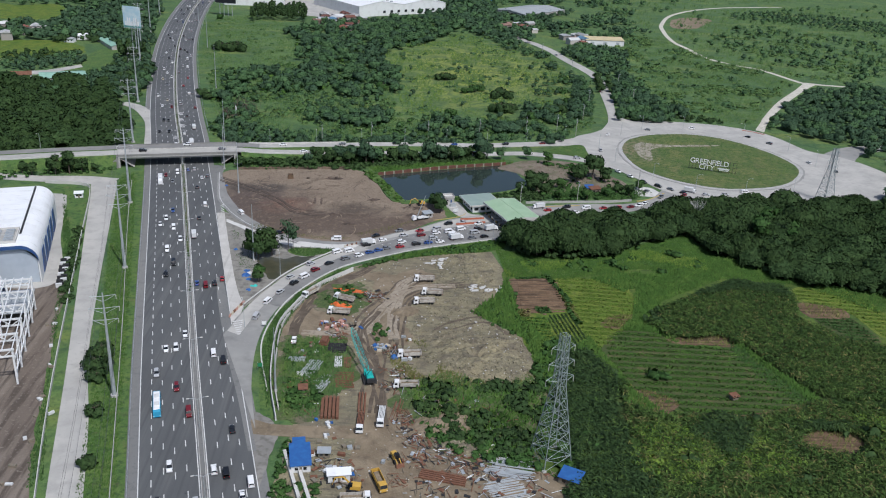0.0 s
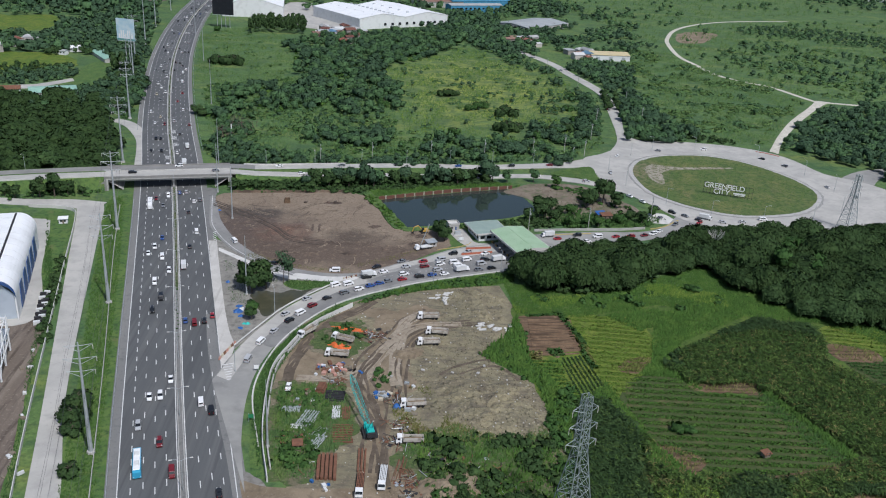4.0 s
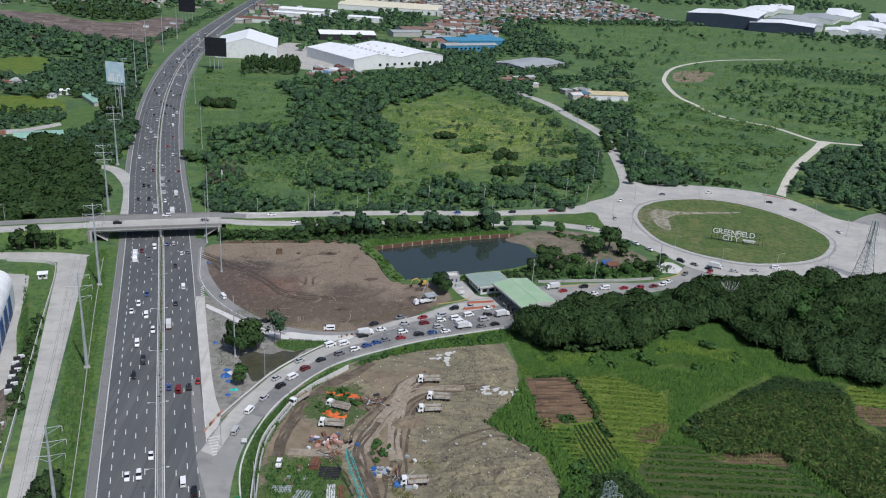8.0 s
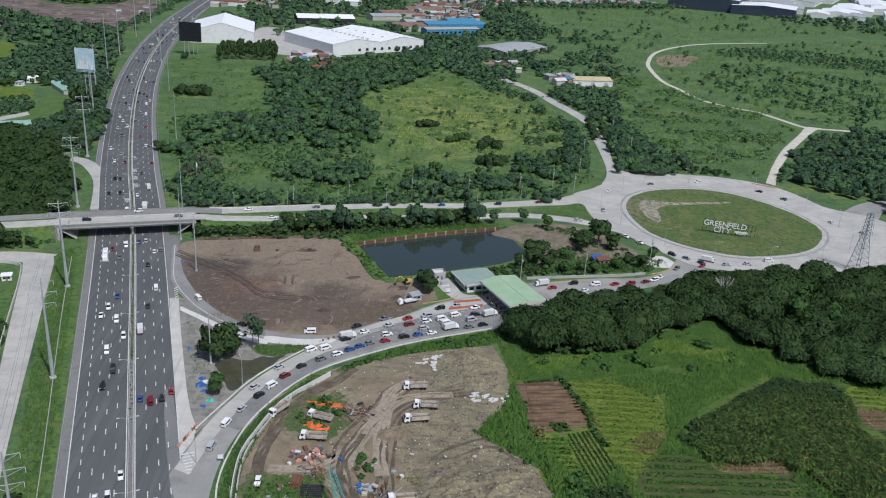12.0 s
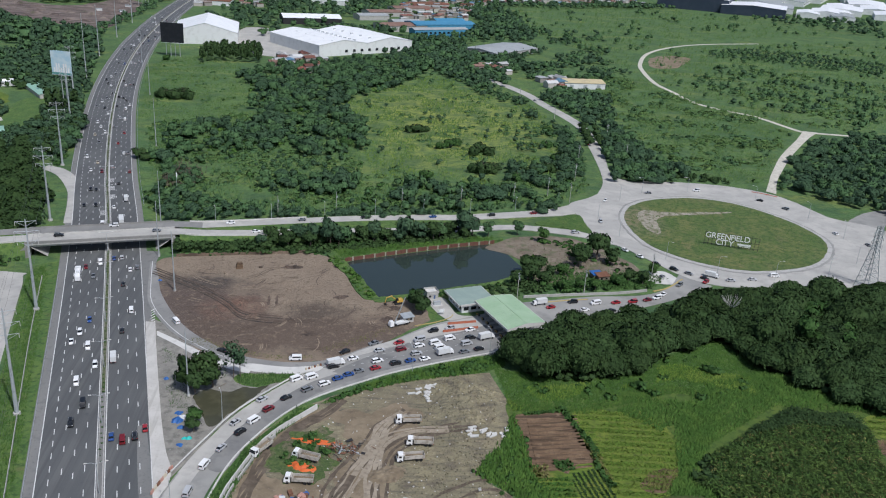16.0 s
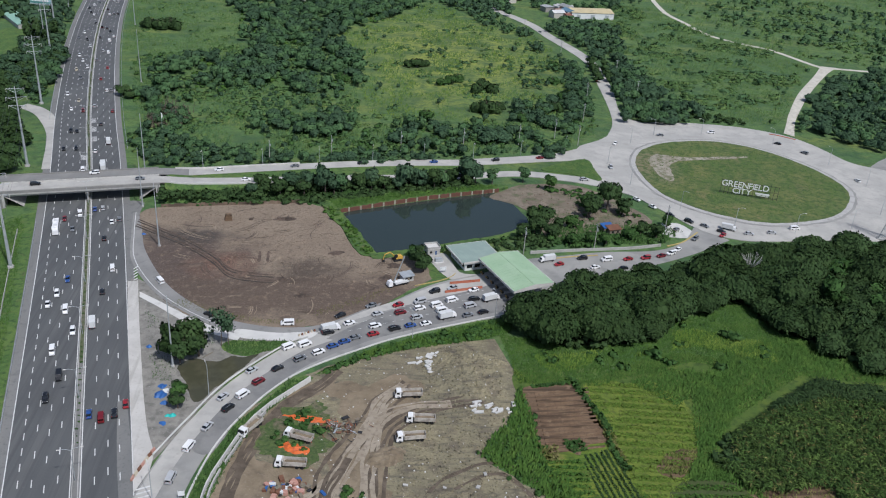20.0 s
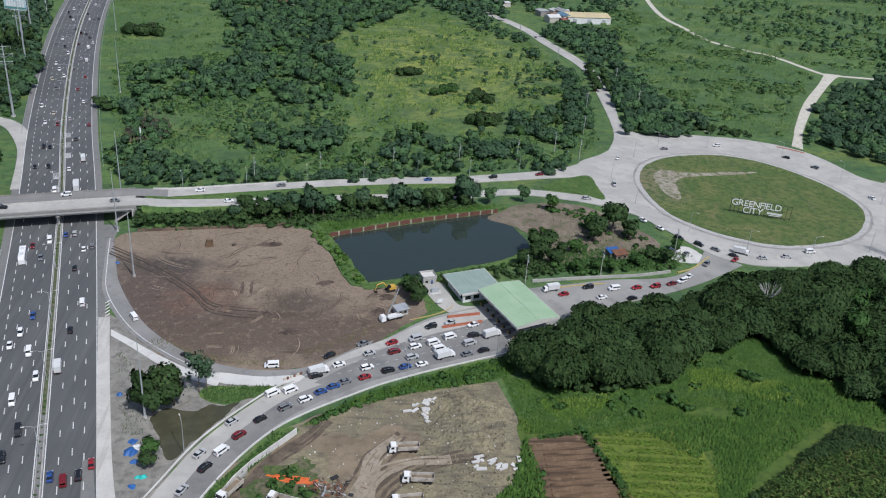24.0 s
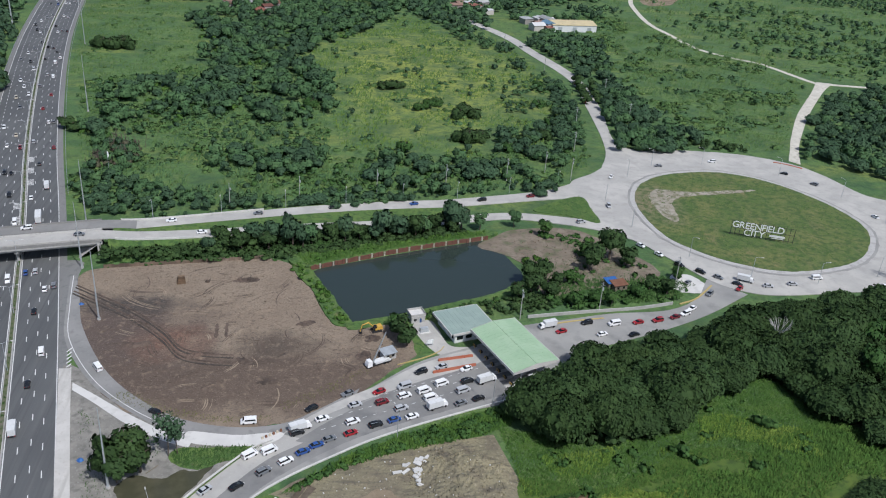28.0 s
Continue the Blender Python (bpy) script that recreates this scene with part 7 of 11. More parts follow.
def letter(char, size, x, z, parent):
    curve = bpy.data.curves.new("letter", "FONT")
    curve.body, curve.size, curve.extrude = char, size, 0.12
    tmp = bpy.data.objects.new("letter", curve)
    me = bpy.data.meshes.new_from_object(tmp)
    bpy.data.objects.remove(tmp)
    me.materials.clear()
    me.materials.append(CAR_PAINT["white"])
    me.transform(Matrix.Translation((x, 0, z)) @ Matrix.Rotation(radians(90), 4, "X"))
    width = max(v.co.x for v in me.vertices) - min(v.co.x for v in me.vertices)
    part("letter", me, None, parent)
    return width


x = -13.0
for char in "GREENFIELD":
    x += letter(char, 4.2, x, 4.1, sign) + 0.28
x = -7.6
for char in "CITY":
    x += letter(char, 4.2, x, 0.9, sign) + 0.28
part("script_bar", Geo().box((6.2, 0, 2.0), (6.4, 0.15, 0.9)).box((6.4, 0, 1.4), (5.2, 0.15, 0.25)), CAR_PAINT["white"], sign, "small white line of script")
for k in range(15):
    part("post", Geo().bar((-13 + 1.86 * k, 0.4, 0), (-13 + 1.86 * k, 0.4, 7.0 if k % 3 else 7.6), 0.09), chassis, sign)
for z in (0.8, 3.8, 6.8):
    part("rack_rail", Geo().box((0, 0.35, z), (26.5, 0.12, 0.14)), chassis, sign)

# ---- poles, towers, lamps ----
def steel_pole(x, y, h, arms, rz, label, group):
    ob = root("power_pole", label, "power pole", pose(x, y, 0, 0, 0, rz), group)
    k0 = 1.0 if arms else (0.8 if h > 44 else 0.5)
    part("footing", Geo().bar((0, 0, -0.3), (0, 0, 0.8), 1.3 * k0, 1.2 * k0, 12), wall_concrete, ob)
    g = Geo()
    for k in range(4):
        g.bar((0, 0, 0.6 + k * h / 4), (0, 0, 0.6 + (k + 1) * h / 4), (0.72 - 0.13 * k) * k0, (0.59 - 0.13 * k) * k0, 12)
    part("shaft", g, steel, ob)
    for k in range(arms):
        z = h - 0.6 - 4.2 * k
        for side in (-1, 1):
            reach = 4.6 if k == 1 else 3.9
            arm = part("cross_arm", Geo().bar((0, 0, z), (side * reach, 0, z + 0.3), 0.11, 0.07).bar((0, 0, z - 1.9), (side * reach, 0, z + 0.3), 0.08, 0.06), steel, ob)
            part("insulator", Geo().bar((side * reach, 0, z + 0.2), (side * reach, 0, z - 1.4), 0.08, 0.08), pale_concrete, arm)
    return ob


WEST_POLES = [(-35.5, 57, 38), (-60.5, 158, 38), (-84.7, 257.8, 37.5), (-109.6, 357.2, 38.5), (-129.5, 436.6, 39.5), (-157.8, 544, 40), (-182.4, 646, 40.5), (-211, 760, 41), (-234.6, 849.3, 42), (-243.7, 919.7, 60), (-268.3, 1054.5, 53), (-284.2, 1192, 46), (-297, 1325, 46)]
for x, y, h in WEST_POLES:
    steel_pole(x, y, h, 3 if y < 900 else 0, 14, "tall tapered steel power pole with three pairs of arms", "power poles")
cable_mat = surface("bare cable", (0.10, 0.10, 0.105), (), 0.5, metal=0.6)
for k in range(3):
    for side in (-1, 1):
        g = Geo()
        pts = []
        reach = 5.2 if k == 1 else 4.4
        for (x0, y0, h0), (x1, y1, h1) in zip(WEST_POLES[:8], WEST_POLES[1:9]):
            for t in np.linspace(0, 1, 8, endpoint=False):
                z = (h0 - 2 - 4.2 * k) * (1 - t) + (h1 - 2 - 4.2 * k) * t - 9.0 * t * (1 - t)
                pts.append((x0 + (x1 - x0) * t - side * reach * math.sin(radians(14)), y0 + (y1 - y0) * t, z))
        for i, p in enumerate(pts):
            pts[i] = (p[0] + side * reach * 0.97, p[1] + side * reach * 0.24, p[2])
        for a, b in zip(pts[:-1], pts[1:]):
            g.bar(a, b, 0.035, n=3)
        solid("power_cable", g, cable_mat, "thin grey overhead power cable between steel poles", "cable", "power cables")
for x, y, h in ((-98.4, 532.5, 32), (-135.5, 698.8, 34), (-55.9, 368.3, 26.5), (-77.3, 456.8, 28), (-92.3, 496.8, 28), (-176, 868, 36), (-214, 1010, 38)):
    steel_pole(x, y, h, 0, 0, "slender grey steel pole beside the expressway", "slender poles")


def street_lamp(x, y, rz, h=10.0, double=False, z=0.0, group="street lamps"):
    key = ("lamp", h, double)
    m = pose(x, y, z, 0, 0, rz)
    if key in VEHICLES:
        return copy_thing(VEHICLES[key], m)
    ob = root("street_lamp", "double-armed steel street lamp in the median" if double else "slender steel street lamp beside the road", "street lamp", m, group)
    part("shaft", Geo().bar((0, 0, 0), (0, 0, h), 0.13, 0.07, 8), steel, ob)
    for side in ((-1, 1) if double else (1,)):
        arm = part("arm", Geo().bar((0, 0, h - 0.1), (0, side * 1.2, h + 0.45), 0.06).bar((0, side * 1.2, h + 0.45), (0, side * 2.6, h + 0.6), 0.055), steel, ob)
        part("lamp_head", Geo().box((0, side * 2.9, h + 0.5), (0.35, 0.9, 0.16), top=(0.7, 0.9)), pale_concrete, arm)
    VEHICLES[key] = ob
    return ob


for s in np.arange(232, 1000, 38.0):
    x, y, a = on_highway(s, 0)
    street_lamp(x, y, a, 10.5, True, 0.4)
for x, y, a in ((146, 566, 90), (150, 536, 70), (170, 602, 40), (190, 619, 10), (222, 622, -10), (262, 606, -40), (282, 574, -70), (286, 540, -100), (272, 502, -140), (246, 484, -170), (214, 478, 180), (186, 484, 150), (166, 504, 120)):
    street_lamp(x, y, a + 90, 10.0, False, 0.3)
for x in np.arange(-70, 130, 28.0):
    y = np.interp(x, [p[0] for p in FAR_N], [p[1] for p in FAR_N])
    street_lamp(x, y + 1.2, 180, 9.0, False, deck(x))
for x in np.arange(-400, -160, 40.0):
    y = np.interp(x, [p[0] for p in FAR_N], [p[1] for p in FAR_N])
    street_lamp(x, y + 1.2, 180, 9.0, False, deck(x))
for x, y in ((24, 384.5), (56, 398.8), (-42, 352), (-50, 306)):
    street_lamp(x, y, 20, 11.0, False, 0.1)


def utility_pole(x, y, rz, h=11.0):
    m = pose(x, y, 0, 0, 0, rz)
    if "utility" in VEHICLES:
        return copy_thing(VEHICLES["utility"], m)
    ob = root("utility_pole", "grey concrete utility pole with a cross-arm and transformer", "utility pole", m, "utility poles")
    part("shaft", Geo().bar((0, 0, -0.2), (0, 0, h), 0.2, 0.12, 8), wall_concrete, ob)
    part("cross_arm", Geo().box((0, 0, h - 0.9), (0.14, 2.4, 0.14)), steel, ob)
    part("cross_arm", Geo().box((0, 0, h - 2.0), (0.14, 1.8, 0.14)), steel, ob)
    part("transformer", Geo().bar((0.4, 0, h - 3.6), (0.4, 0, h - 2.5), 0.32, n=10), steel, ob)
    VEHICLES["utility"] = ob
    return ob


for x, y, a in ((-40, 556, 10), (-8, 566, 10), (30, 576, 10), (66, 584, 10), (100, 594, 12), (124, 606, 30), (150, 640, 60), (165, 690, 80), (204, 700, 80), (206, 760, 80), (176, 820, 80), (160, 900, 100), (76.9, 453.2, 15), (109.7, 458, 15), (150, 480, 30), (136, 596, 40)):
    utility_pole(x, y, a, 13.0)


old_steel = surface("weathered galvanised steel", (0.29, 0.335, 0.335), [((0.20, 0.235, 0.235), 2.0, 0.48, 0.66, 0.6)], 0.55, metal=0.3)


def lattice_tower(x, y, h, base, rz, label):
    """A four-legged lattice tower with three pairs of arms."""
    ob = root("lattice_tower", label, "pylon", pose(x, y, 0, 0, 0, rz), "lattice towers")
    waist = h * 0.62
    levels = list(np.linspace(0, waist, 8)) + list(np.linspace(waist, h, 8))[1:]

    def half(z):
        return base / 2 + (1.45 - base / 2) * min(z, waist) / waist - (0.4 * (z - waist) / (h - waist) if z > waist else 0)

    corner = lambda i, z: ((1, -1, -1, 1)[i % 4] * half(z), (1, 1, -1, -1)[i % 4] * half(z), z)
    for i in range(4):
        part("leg", Geo().bar(corner(i, 0), corner(i, waist), 0.15, n=4).bar(corner(i, waist), corner(i, h), 0.15, n=4), old_steel, ob)
        part("footing", Geo().box((corner(i, 0)[0], corner(i, 0)[1], -0.3), (1.2, 1.2, 0.8)), wall_concrete, ob)
        g = Geo()
        for a, b in zip(levels[:-1], levels[1:]):
            g.bar(corner(i, a), corner(i + 1, b), 0.075, n=4).bar(corner(i + 1, a), corner(i, b), 0.075, n=4).bar(corner(i, b), corner(i + 1, b), 0.06, n=4)
        part("bracing", g, old_steel, ob)
    for k, z in enumerate((h * 0.66, h * 0.78, h * 0.90)):
        for side in (-1, 1):
            reach = side * (4.7 - 0.4 * k)
            w = half(z)
            arm = part("cross_arm", Geo().bar((side * w, w, z), (reach, 0, z + 0.4), 0.08, n=4).bar((side * w, -w, z), (reach, 0, z + 0.4), 0.08, n=4).bar((side * w, 0, z + 2.0), (reach, 0, z + 0.4), 0.07, n=4), old_steel, ob)
            part("insulator", Geo().bar((reach, 0, z + 0.3), (reach, 0, z - 1.7), 0.1), wall_concrete, arm)
    return ob


lattice_tower(55.6, 226.5, 44, 9.6, 20, "tall galvanised steel lattice pylon standing in the scrub")
lattice_tower(258.9, 471, 33, 8.0, 20, "galvanised steel lattice pylon at the edge of the roundabout")
for k, (x, y) in enumerate(((352, 560), (455, 650))):
    lattice_tower(x, y, 34, 8.0, 40, "distant galvanised steel lattice pylon in the trees")

# yellow kerbs, low wall, board and bare corner round the plaza
road("kerb_yellow", [(27.5, 424.2), (31, 425.6), (38, 428.6), (43, 432), (45, 435)], [(27.7, 423.95), (31.15, 425.35), (38.15, 428.35), (43.2, 431.8), (45.25, 434.9)], 30, 0.36, yellow_paint, "yellow painted kerb of the plaza corner", "kerb")
road("kerb_yellow", [(86, 448.6), (98, 451.2), (110, 453)], [(86.2, 448), (98.2, 450.6), (110.2, 452.4)], 20, 0.4, yellow_paint, "yellow painted kerb beside the toll road", "kerb")
road("kerb_yellow", [(145, 463), (154, 467.4), (165, 478)], [(145.4, 462.5), (154.4, 466.9), (165.6, 477.6)], 20, 0.4, yellow_paint, "yellow painted kerb beside the toll road", "kerb")
road("wall_roadside", [(80, 454), (103, 457), (126, 459.4), (142, 463)], [(80.1, 453.6), (103.1, 456.6), (126.1, 459), (142.1, 462.6)], 40, 1.3, wall_concrete, "low grey wall behind the toll road", "wall", 1.5)
patch("lot_corner", [(148, 474), (158, 472), (163, 480), (158, 488), (150, 486)], 0.17, pale_concrete, "small pale parking corner beside the roundabout", "pavement", 40, 0.8)
board = root("notice_board", "white notice board on two posts beside the plaza", "sign", pose(40, 435.5, 0.15, 0, 0, 12))
for x in (-1.0, 1.0):
    part("post", Geo().bar((x, 0, 0), (x, 0, 2.6), 0.07), steel, board)
part("panel", Geo().box((0, 0, 0.9), (2.6, 0.1, 1.7)), wall_paint, board)

# ---- construction yard ----
tarp_blue = surface("blue tarpaulin", (0.03, 0.10, 0.29), [((0.04, 0.15, 0.38), 1.5, 0.45, 0.65, 0.6)], 0.5)
tarp_orange = surface("orange mesh and barriers", (0.60, 0.13, 0.03), [((0.42, 0.12, 0.06), 1.0, 0.48, 0.66, 0.6)], 0.7)
chassis_soil = surface("packed black soil", (0.05, 0.042, 0.036), [((0.09, 0.075, 0.06), 2.0, 0.45, 0.65, 0.6)], 0.9)
timber = surface("weathered timber", (0.215, 0.175, 0.13), [((0.12, 0.145, 0.11), 0.6, 0.45, 0.65, 0.7)], 0.9)
muddy_water = surface("muddy water", (0.060, 0.060, 0.036), [((0.10, 0.092, 0.058), 6, 0.45, 0.65, 0.6)], 0.15, spec=0.3)
yard_rng = np.random.default_rng(5)
weedy = surface("weedy yard ground", (0.070, 0.104, 0.034), [((0.100, 0.140, 0.040), 6, 0.45, 0.62, 0.7), ((0.165, 0.132, 0.094), 5, 0.50, 0.62, 0.75), ((0.035, 0.062, 0.022), 1.2, 0.48, 0.66, 0.7), ((0.20, 0.17, 0.13), 0.8, 0.58, 0.72, 0.5)], 0.95, bump=1.0, bump_size=0.8)
# tracks, green corners
def ruts(points, spread, count, material, label, z=0.145):
    """Several wandering wheel ruts along one line, each a narrow strip."""
    line = spline(points, 70)
    w = sideways(line)
    for k in range(count):
        o = spread * (k / max(1, count - 1) - 0.5) * 2
        o = np.array([o + 0.9 * noise.noise((p[0] / 9, p[1] / 9, k * 3.7)) for p in line])[:, None]
        half = np.array([0.6 + 0.5 * noise.noise((p[0] / 5, p[1] / 5, k * 1.9)) for p in line])[:, None]
        setting("wheel_rut", Geo().strip(line + w * (o - half), line + w * (o + half), z + 0.004 * k, 0.0), material, label, "track")


rut_pale = surface("dried pale rut", (0.275, 0.232, 0.172), [((0.33, 0.285, 0.22), 5, 0.42, 0.62, 0.8), ((0.16, 0.13, 0.095), 1.6, 0.5, 0.68, 0.7)], 0.95, bump=0.3, bump_size=0.4)
rut_dark = surface("wet dark rut", (0.092, 0.072, 0.052), [((0.15, 0.12, 0.088), 4, 0.42, 0.62, 0.8), ((0.05, 0.04, 0.03), 1.4, 0.5, 0.68, 0.6)], 0.8, bump=0.3, bump_size=0.4)
patch("mud_apron", [(-12, 298), (13, 296), (12, 320), (24, 346), (22, 362), (6, 358), (-6, 356), (1, 342), (-1, 326), (-6, 314)], 0.128, mud, "brown churned ground between the parked tippers", "track", 110, 4, 6)
patch("mud_loop", [(-34, 300), (-34, 316), (-30, 330), (-23, 343), (-12, 357), (-4, 362), (-5, 355), (-14, 348), (-22, 334), (-25, 322), (-20, 320), (-8, 318), (-6, 302), (-20, 302)], 0.126, mud, "brown churned ground beside the precast wall", "track", 110, 2, 6)
patch("track_yard", [(-4.5, 302), (1, 300), (4, 284), (6, 262), (6.5, 244), (9, 228), (14, 210), (12, 190), (-6, 190), (-6, 214), (-5, 230), (-4, 246), (-2.5, 262), (-3.5, 284)], 0.13, mud, "brown muddy track through the yard", "track", 110, 2.2, 6)
ruts([(-1, 250), (1, 285), (-4, 299), (-4.5, 312), (0, 324), (7, 337), (14, 349), (22, 357)], 3.2, 3, rut_dark, "dark wheel rut across the gravel")
ruts([(-5.5, 300), (-1, 314), (4, 326.5), (9.5, 340), (13, 349), (20, 357)], 2.0, 4, rut_pale, "pale dried wheel rut across the gravel", 0.165)
ruts([(7.7, 299), (6.5, 311), (8.5, 326), (12, 340), (22, 346), (34, 347)], 1.6, 3, rut_pale, "pale dried wheel rut towards the tippers", 0.185)
ruts([(4, 244), (3, 260), (1.5, 277), (-3.5, 292), (-4.5, 308), (1, 322)], 1.5, 3, rut_dark, "dark wheel rut along the haul track", 0.2)
ruts([(-32, 290), (-31, 306), (-29, 318), (-25, 333), (-18, 346), (-8, 357), (-2, 366)], 1.7, 4, rut_dark, "dark wheel rut beside the ramp verge")
ruts([(-28, 303), (-20, 303), (-10, 305), (-4, 312)], 1.6, 3, rut_pale, "pale wheel rut between the stacks")
ruts([(8, 292), (9, 308), (11, 325), (17, 338), (30, 346), (44, 350)], 2.2, 3, rut_dark, "dark wheel rut across the gravel")
ruts([(20, 300), (32, 312), (46, 316), (54, 306)], 2.4, 2, rut_dark, "dark machine track over the spoil")
patch("apron_gate", [(-40, 250), (-34, 247), (-29, 240), (-29.5, 228), (-30.5, 212), (-30, 190), (-33, 190), (-35, 212), (-38, 236)], 0.128, surface("dusty grey apron", (0.20, 0.192, 0.172), [((0.26, 0.25, 0.225), 6, 0.42, 0.6, 0.8), ((0.12, 0.112, 0.095), 2.0, 0.48, 0.66, 0.7)], 0.95, bump=0.3, bump_size=0.3), "dusty grey ground beside the expressway gate", "soil", 60, 1.0)
road("track_gate", [(-38, 246), (-30, 243), (-14, 242.5), (-3, 243)], [(-39, 238), (-30, 237), (-14, 236), (-3, 236)], 24, 0.132, mud, "muddy gate track onto the toll ramp", "track")
patch("scrub_yard_west", [(-34, 298), (-24, 300), (-12, 299), (-7.5, 284), (-6, 266), (-16, 258), (-17, 246), (-29, 246), (-33.5, 270)], 0.2, weedy, "rank green growth between the yard's stores", "grass", 90, 4, 5)
patch("scrub_yard_east", [(10, 268), (24, 272), (40, 268), (56, 272), (62, 250), (58, 232), (44, 222), (30, 222), (16, 236), (8, 250)], 0.2, weedy, "rank green growth behind the scrap", "grass", 100, 6, 7)
patch("yard_scrap_ground", [(8, 250), (13, 242), (17, 234), (26, 227), (40, 221), (58, 217), (62, 210), (56, 196), (14, 192), (6, 220)], 0.24, mud, "brown littered ground under the scrap", "soil", 90, 3, 6)
patch("scrub_yard_north", [(-24, 334), (-14, 346), (-6.6, 348), (-4, 328), (-13, 318), (-20, 322)], 0.2, weedy, "weedy green patch in the yard", "grass", 80, 4, 5)
patch("verge_ramp", [(-10, 362), (-17, 360.5), (-33, 336), (-40, 314), (-42, 292), (-39, 268), (-35, 247), (-30, 247), (-34, 268), (-36.5, 284), (-36.5, 306), (-32, 323), (-25, 342), (-12, 358)], 0.12, verge, "steep grass verge outside the toll ramp", "grass", 90, 0.5)
patch("verge_ramp_north", [(-10, 363), (8, 377), (26, 386), (47, 394), (62, 399), (60, 392), (50, 386), (24, 380), (2, 372)], 0.13, verge, "overgrown verge between toll lanes and yard", "grass", 60, 1.0)

# long concrete wall of precast panels
WALL = spline([(-10.8, 360), (-25.6, 342.1), (-33.1, 323.5), (-37.2, 306.7), (-36.4, 281.5), (-34.2, 263.1), (-30.3, 245.1)], 45)
barrier_wall = root("precast_wall", "long curved wall of pale precast concrete panels", "wall")
for i in range(44):
    a, b = WALL[i], WALL[i + 1]
    d = math.degrees(math.atan2(b[1] - a[1], b[0] - a[0]))
    n = float(np.linalg.norm(b - a))
    part("panel", Geo().box(((a[0] + b[0]) / 2, (a[1] + b[1]) / 2, -0.1), (n - 0.08, 0.55, 2.1 + yard_rng.uniform(-0.08, 0.08)), d, top=(1, 0.55)), pale_concrete, barrier_wall)
for i in range(0, 34):
    a, b = WALL[i + 8] + (1.4, 0.2), WALL[i + 9] + (1.4, 0.2)
    if i % 5 == 4:
        continue
    d = math.degrees(math.atan2(b[1] - a[1], b[0] - a[0]))
    part("inner_panel", Geo().box(((a[0] + b[0]) / 2, (a[1] + b[1]) / 2, -0.1), (float(np.linalg.norm(b - a)) - 0.1, 0.4, 1.5), d), wall_concrete, barrier_wall)
for k, x0 in enumerate((-25.6, -23.2)):
    solid("concrete_beam", Geo().box((0, 0, 0), (24, 1.1, 1.2), top=(1, 0.9)), pale_concrete, "long precast concrete beam lying on the verge", "beam", "precast beams", m=pose(x0 + 3.5, 217 + k, 0.1, 0, 0, 107))


def heap(name, x, y, length, width, h, rz, material, label, category="heap", rough=0.5, n=26):
    """A rounded, uneven heap."""
    verts, faces = [], []
    for j in range(n + 1):
        for i in range(n + 1):
            u, v = 2 * i / n - 1, 2 * j / n - 1
            r = min(1.0, math.hypot(u, v))
            k = (1 - r * r) ** 1.2
            px, py = u * length / 2, v * width / 2
            z = h * k * (1 + 0.5 * noise.noise((px * 0.25 + x, py * 0.25 + y, 0))) + rough * k ** 0.3 * (noise.noise((px * 0.7 + x, py * 0.7 + y, 5)) if k > 0.01 else 0) - 0.05
            verts.append((px, py, z))
    for j in range(n):
        for i in range(n):
            a = j * (n + 1) + i
            faces.append((a, a + 1, a + n + 2, a + n + 1))
    return solid(name, Geo().add(verts, faces), material, label, category, m=pose(x, y, 0.08, 0, 0, rz))


heap("spoil_mound", 38, 288, 50, 36, 3.2, -40, gravel, "broad low heap of grey gravel and rubble", rough=0.9, n=44)
heap("spoil_mound", 42, 366, 30, 34, 2.4, 10, gravel, "low heap of grey spoil beside the toll lanes", rough=0.7, n=36)
heap("rubble_mound", 12, 322, 14, 9, 0.8, 30, mud, "low brown rubble mound with weeds")
heap("soil_mound", 24, 244, 26, 16, 1.6, 20, mud, "brown soil and scrap mound in the scrub", rough=0.8)
heap("soil_mound", 30, 232, 22, 10, 1.2, -20, gravel, "grey rubble mound among scrap pipes", rough=0.8)


def slabs(x, y, count, spread, material, label, sizes=(1.0, 3.2)):
    for k in range(count):
        a, b = yard_rng.uniform(*sizes), yard_rng.uniform(0.6, 1.5)
        solid("concrete_slab", Geo().box((0, 0, 0), (a, b, 0.35), top=(0.96, 0.92)), material, label, "slab", "broken slabs", m=pose(x + yard_rng.normal(0, spread), y + yard_rng.normal(0, spread), 0.3, yard_rng.uniform(-12, 12), yard_rng.uniform(-12, 12), yard_rng.uniform(0, 180)))


slabs(29, 371, 26, 3.4, pale_concrete, "broken pale concrete slab dumped on the gravel")
slabs(42, 345, 9, 3.0, pale_concrete, "pale concrete slab lying on the gravel")
slabs(50, 344, 7, 2.0, pale_concrete, "pale concrete slab lying on the gravel")
slabs(30, 302, 12, 9.0, wall_concrete, "broken concrete lump on the gravel heap", (0.6, 1.6))
HEAPS = ((38, 288, 50, 36, 3.2, -40), (42, 366, 30, 34, 2.4, 10))


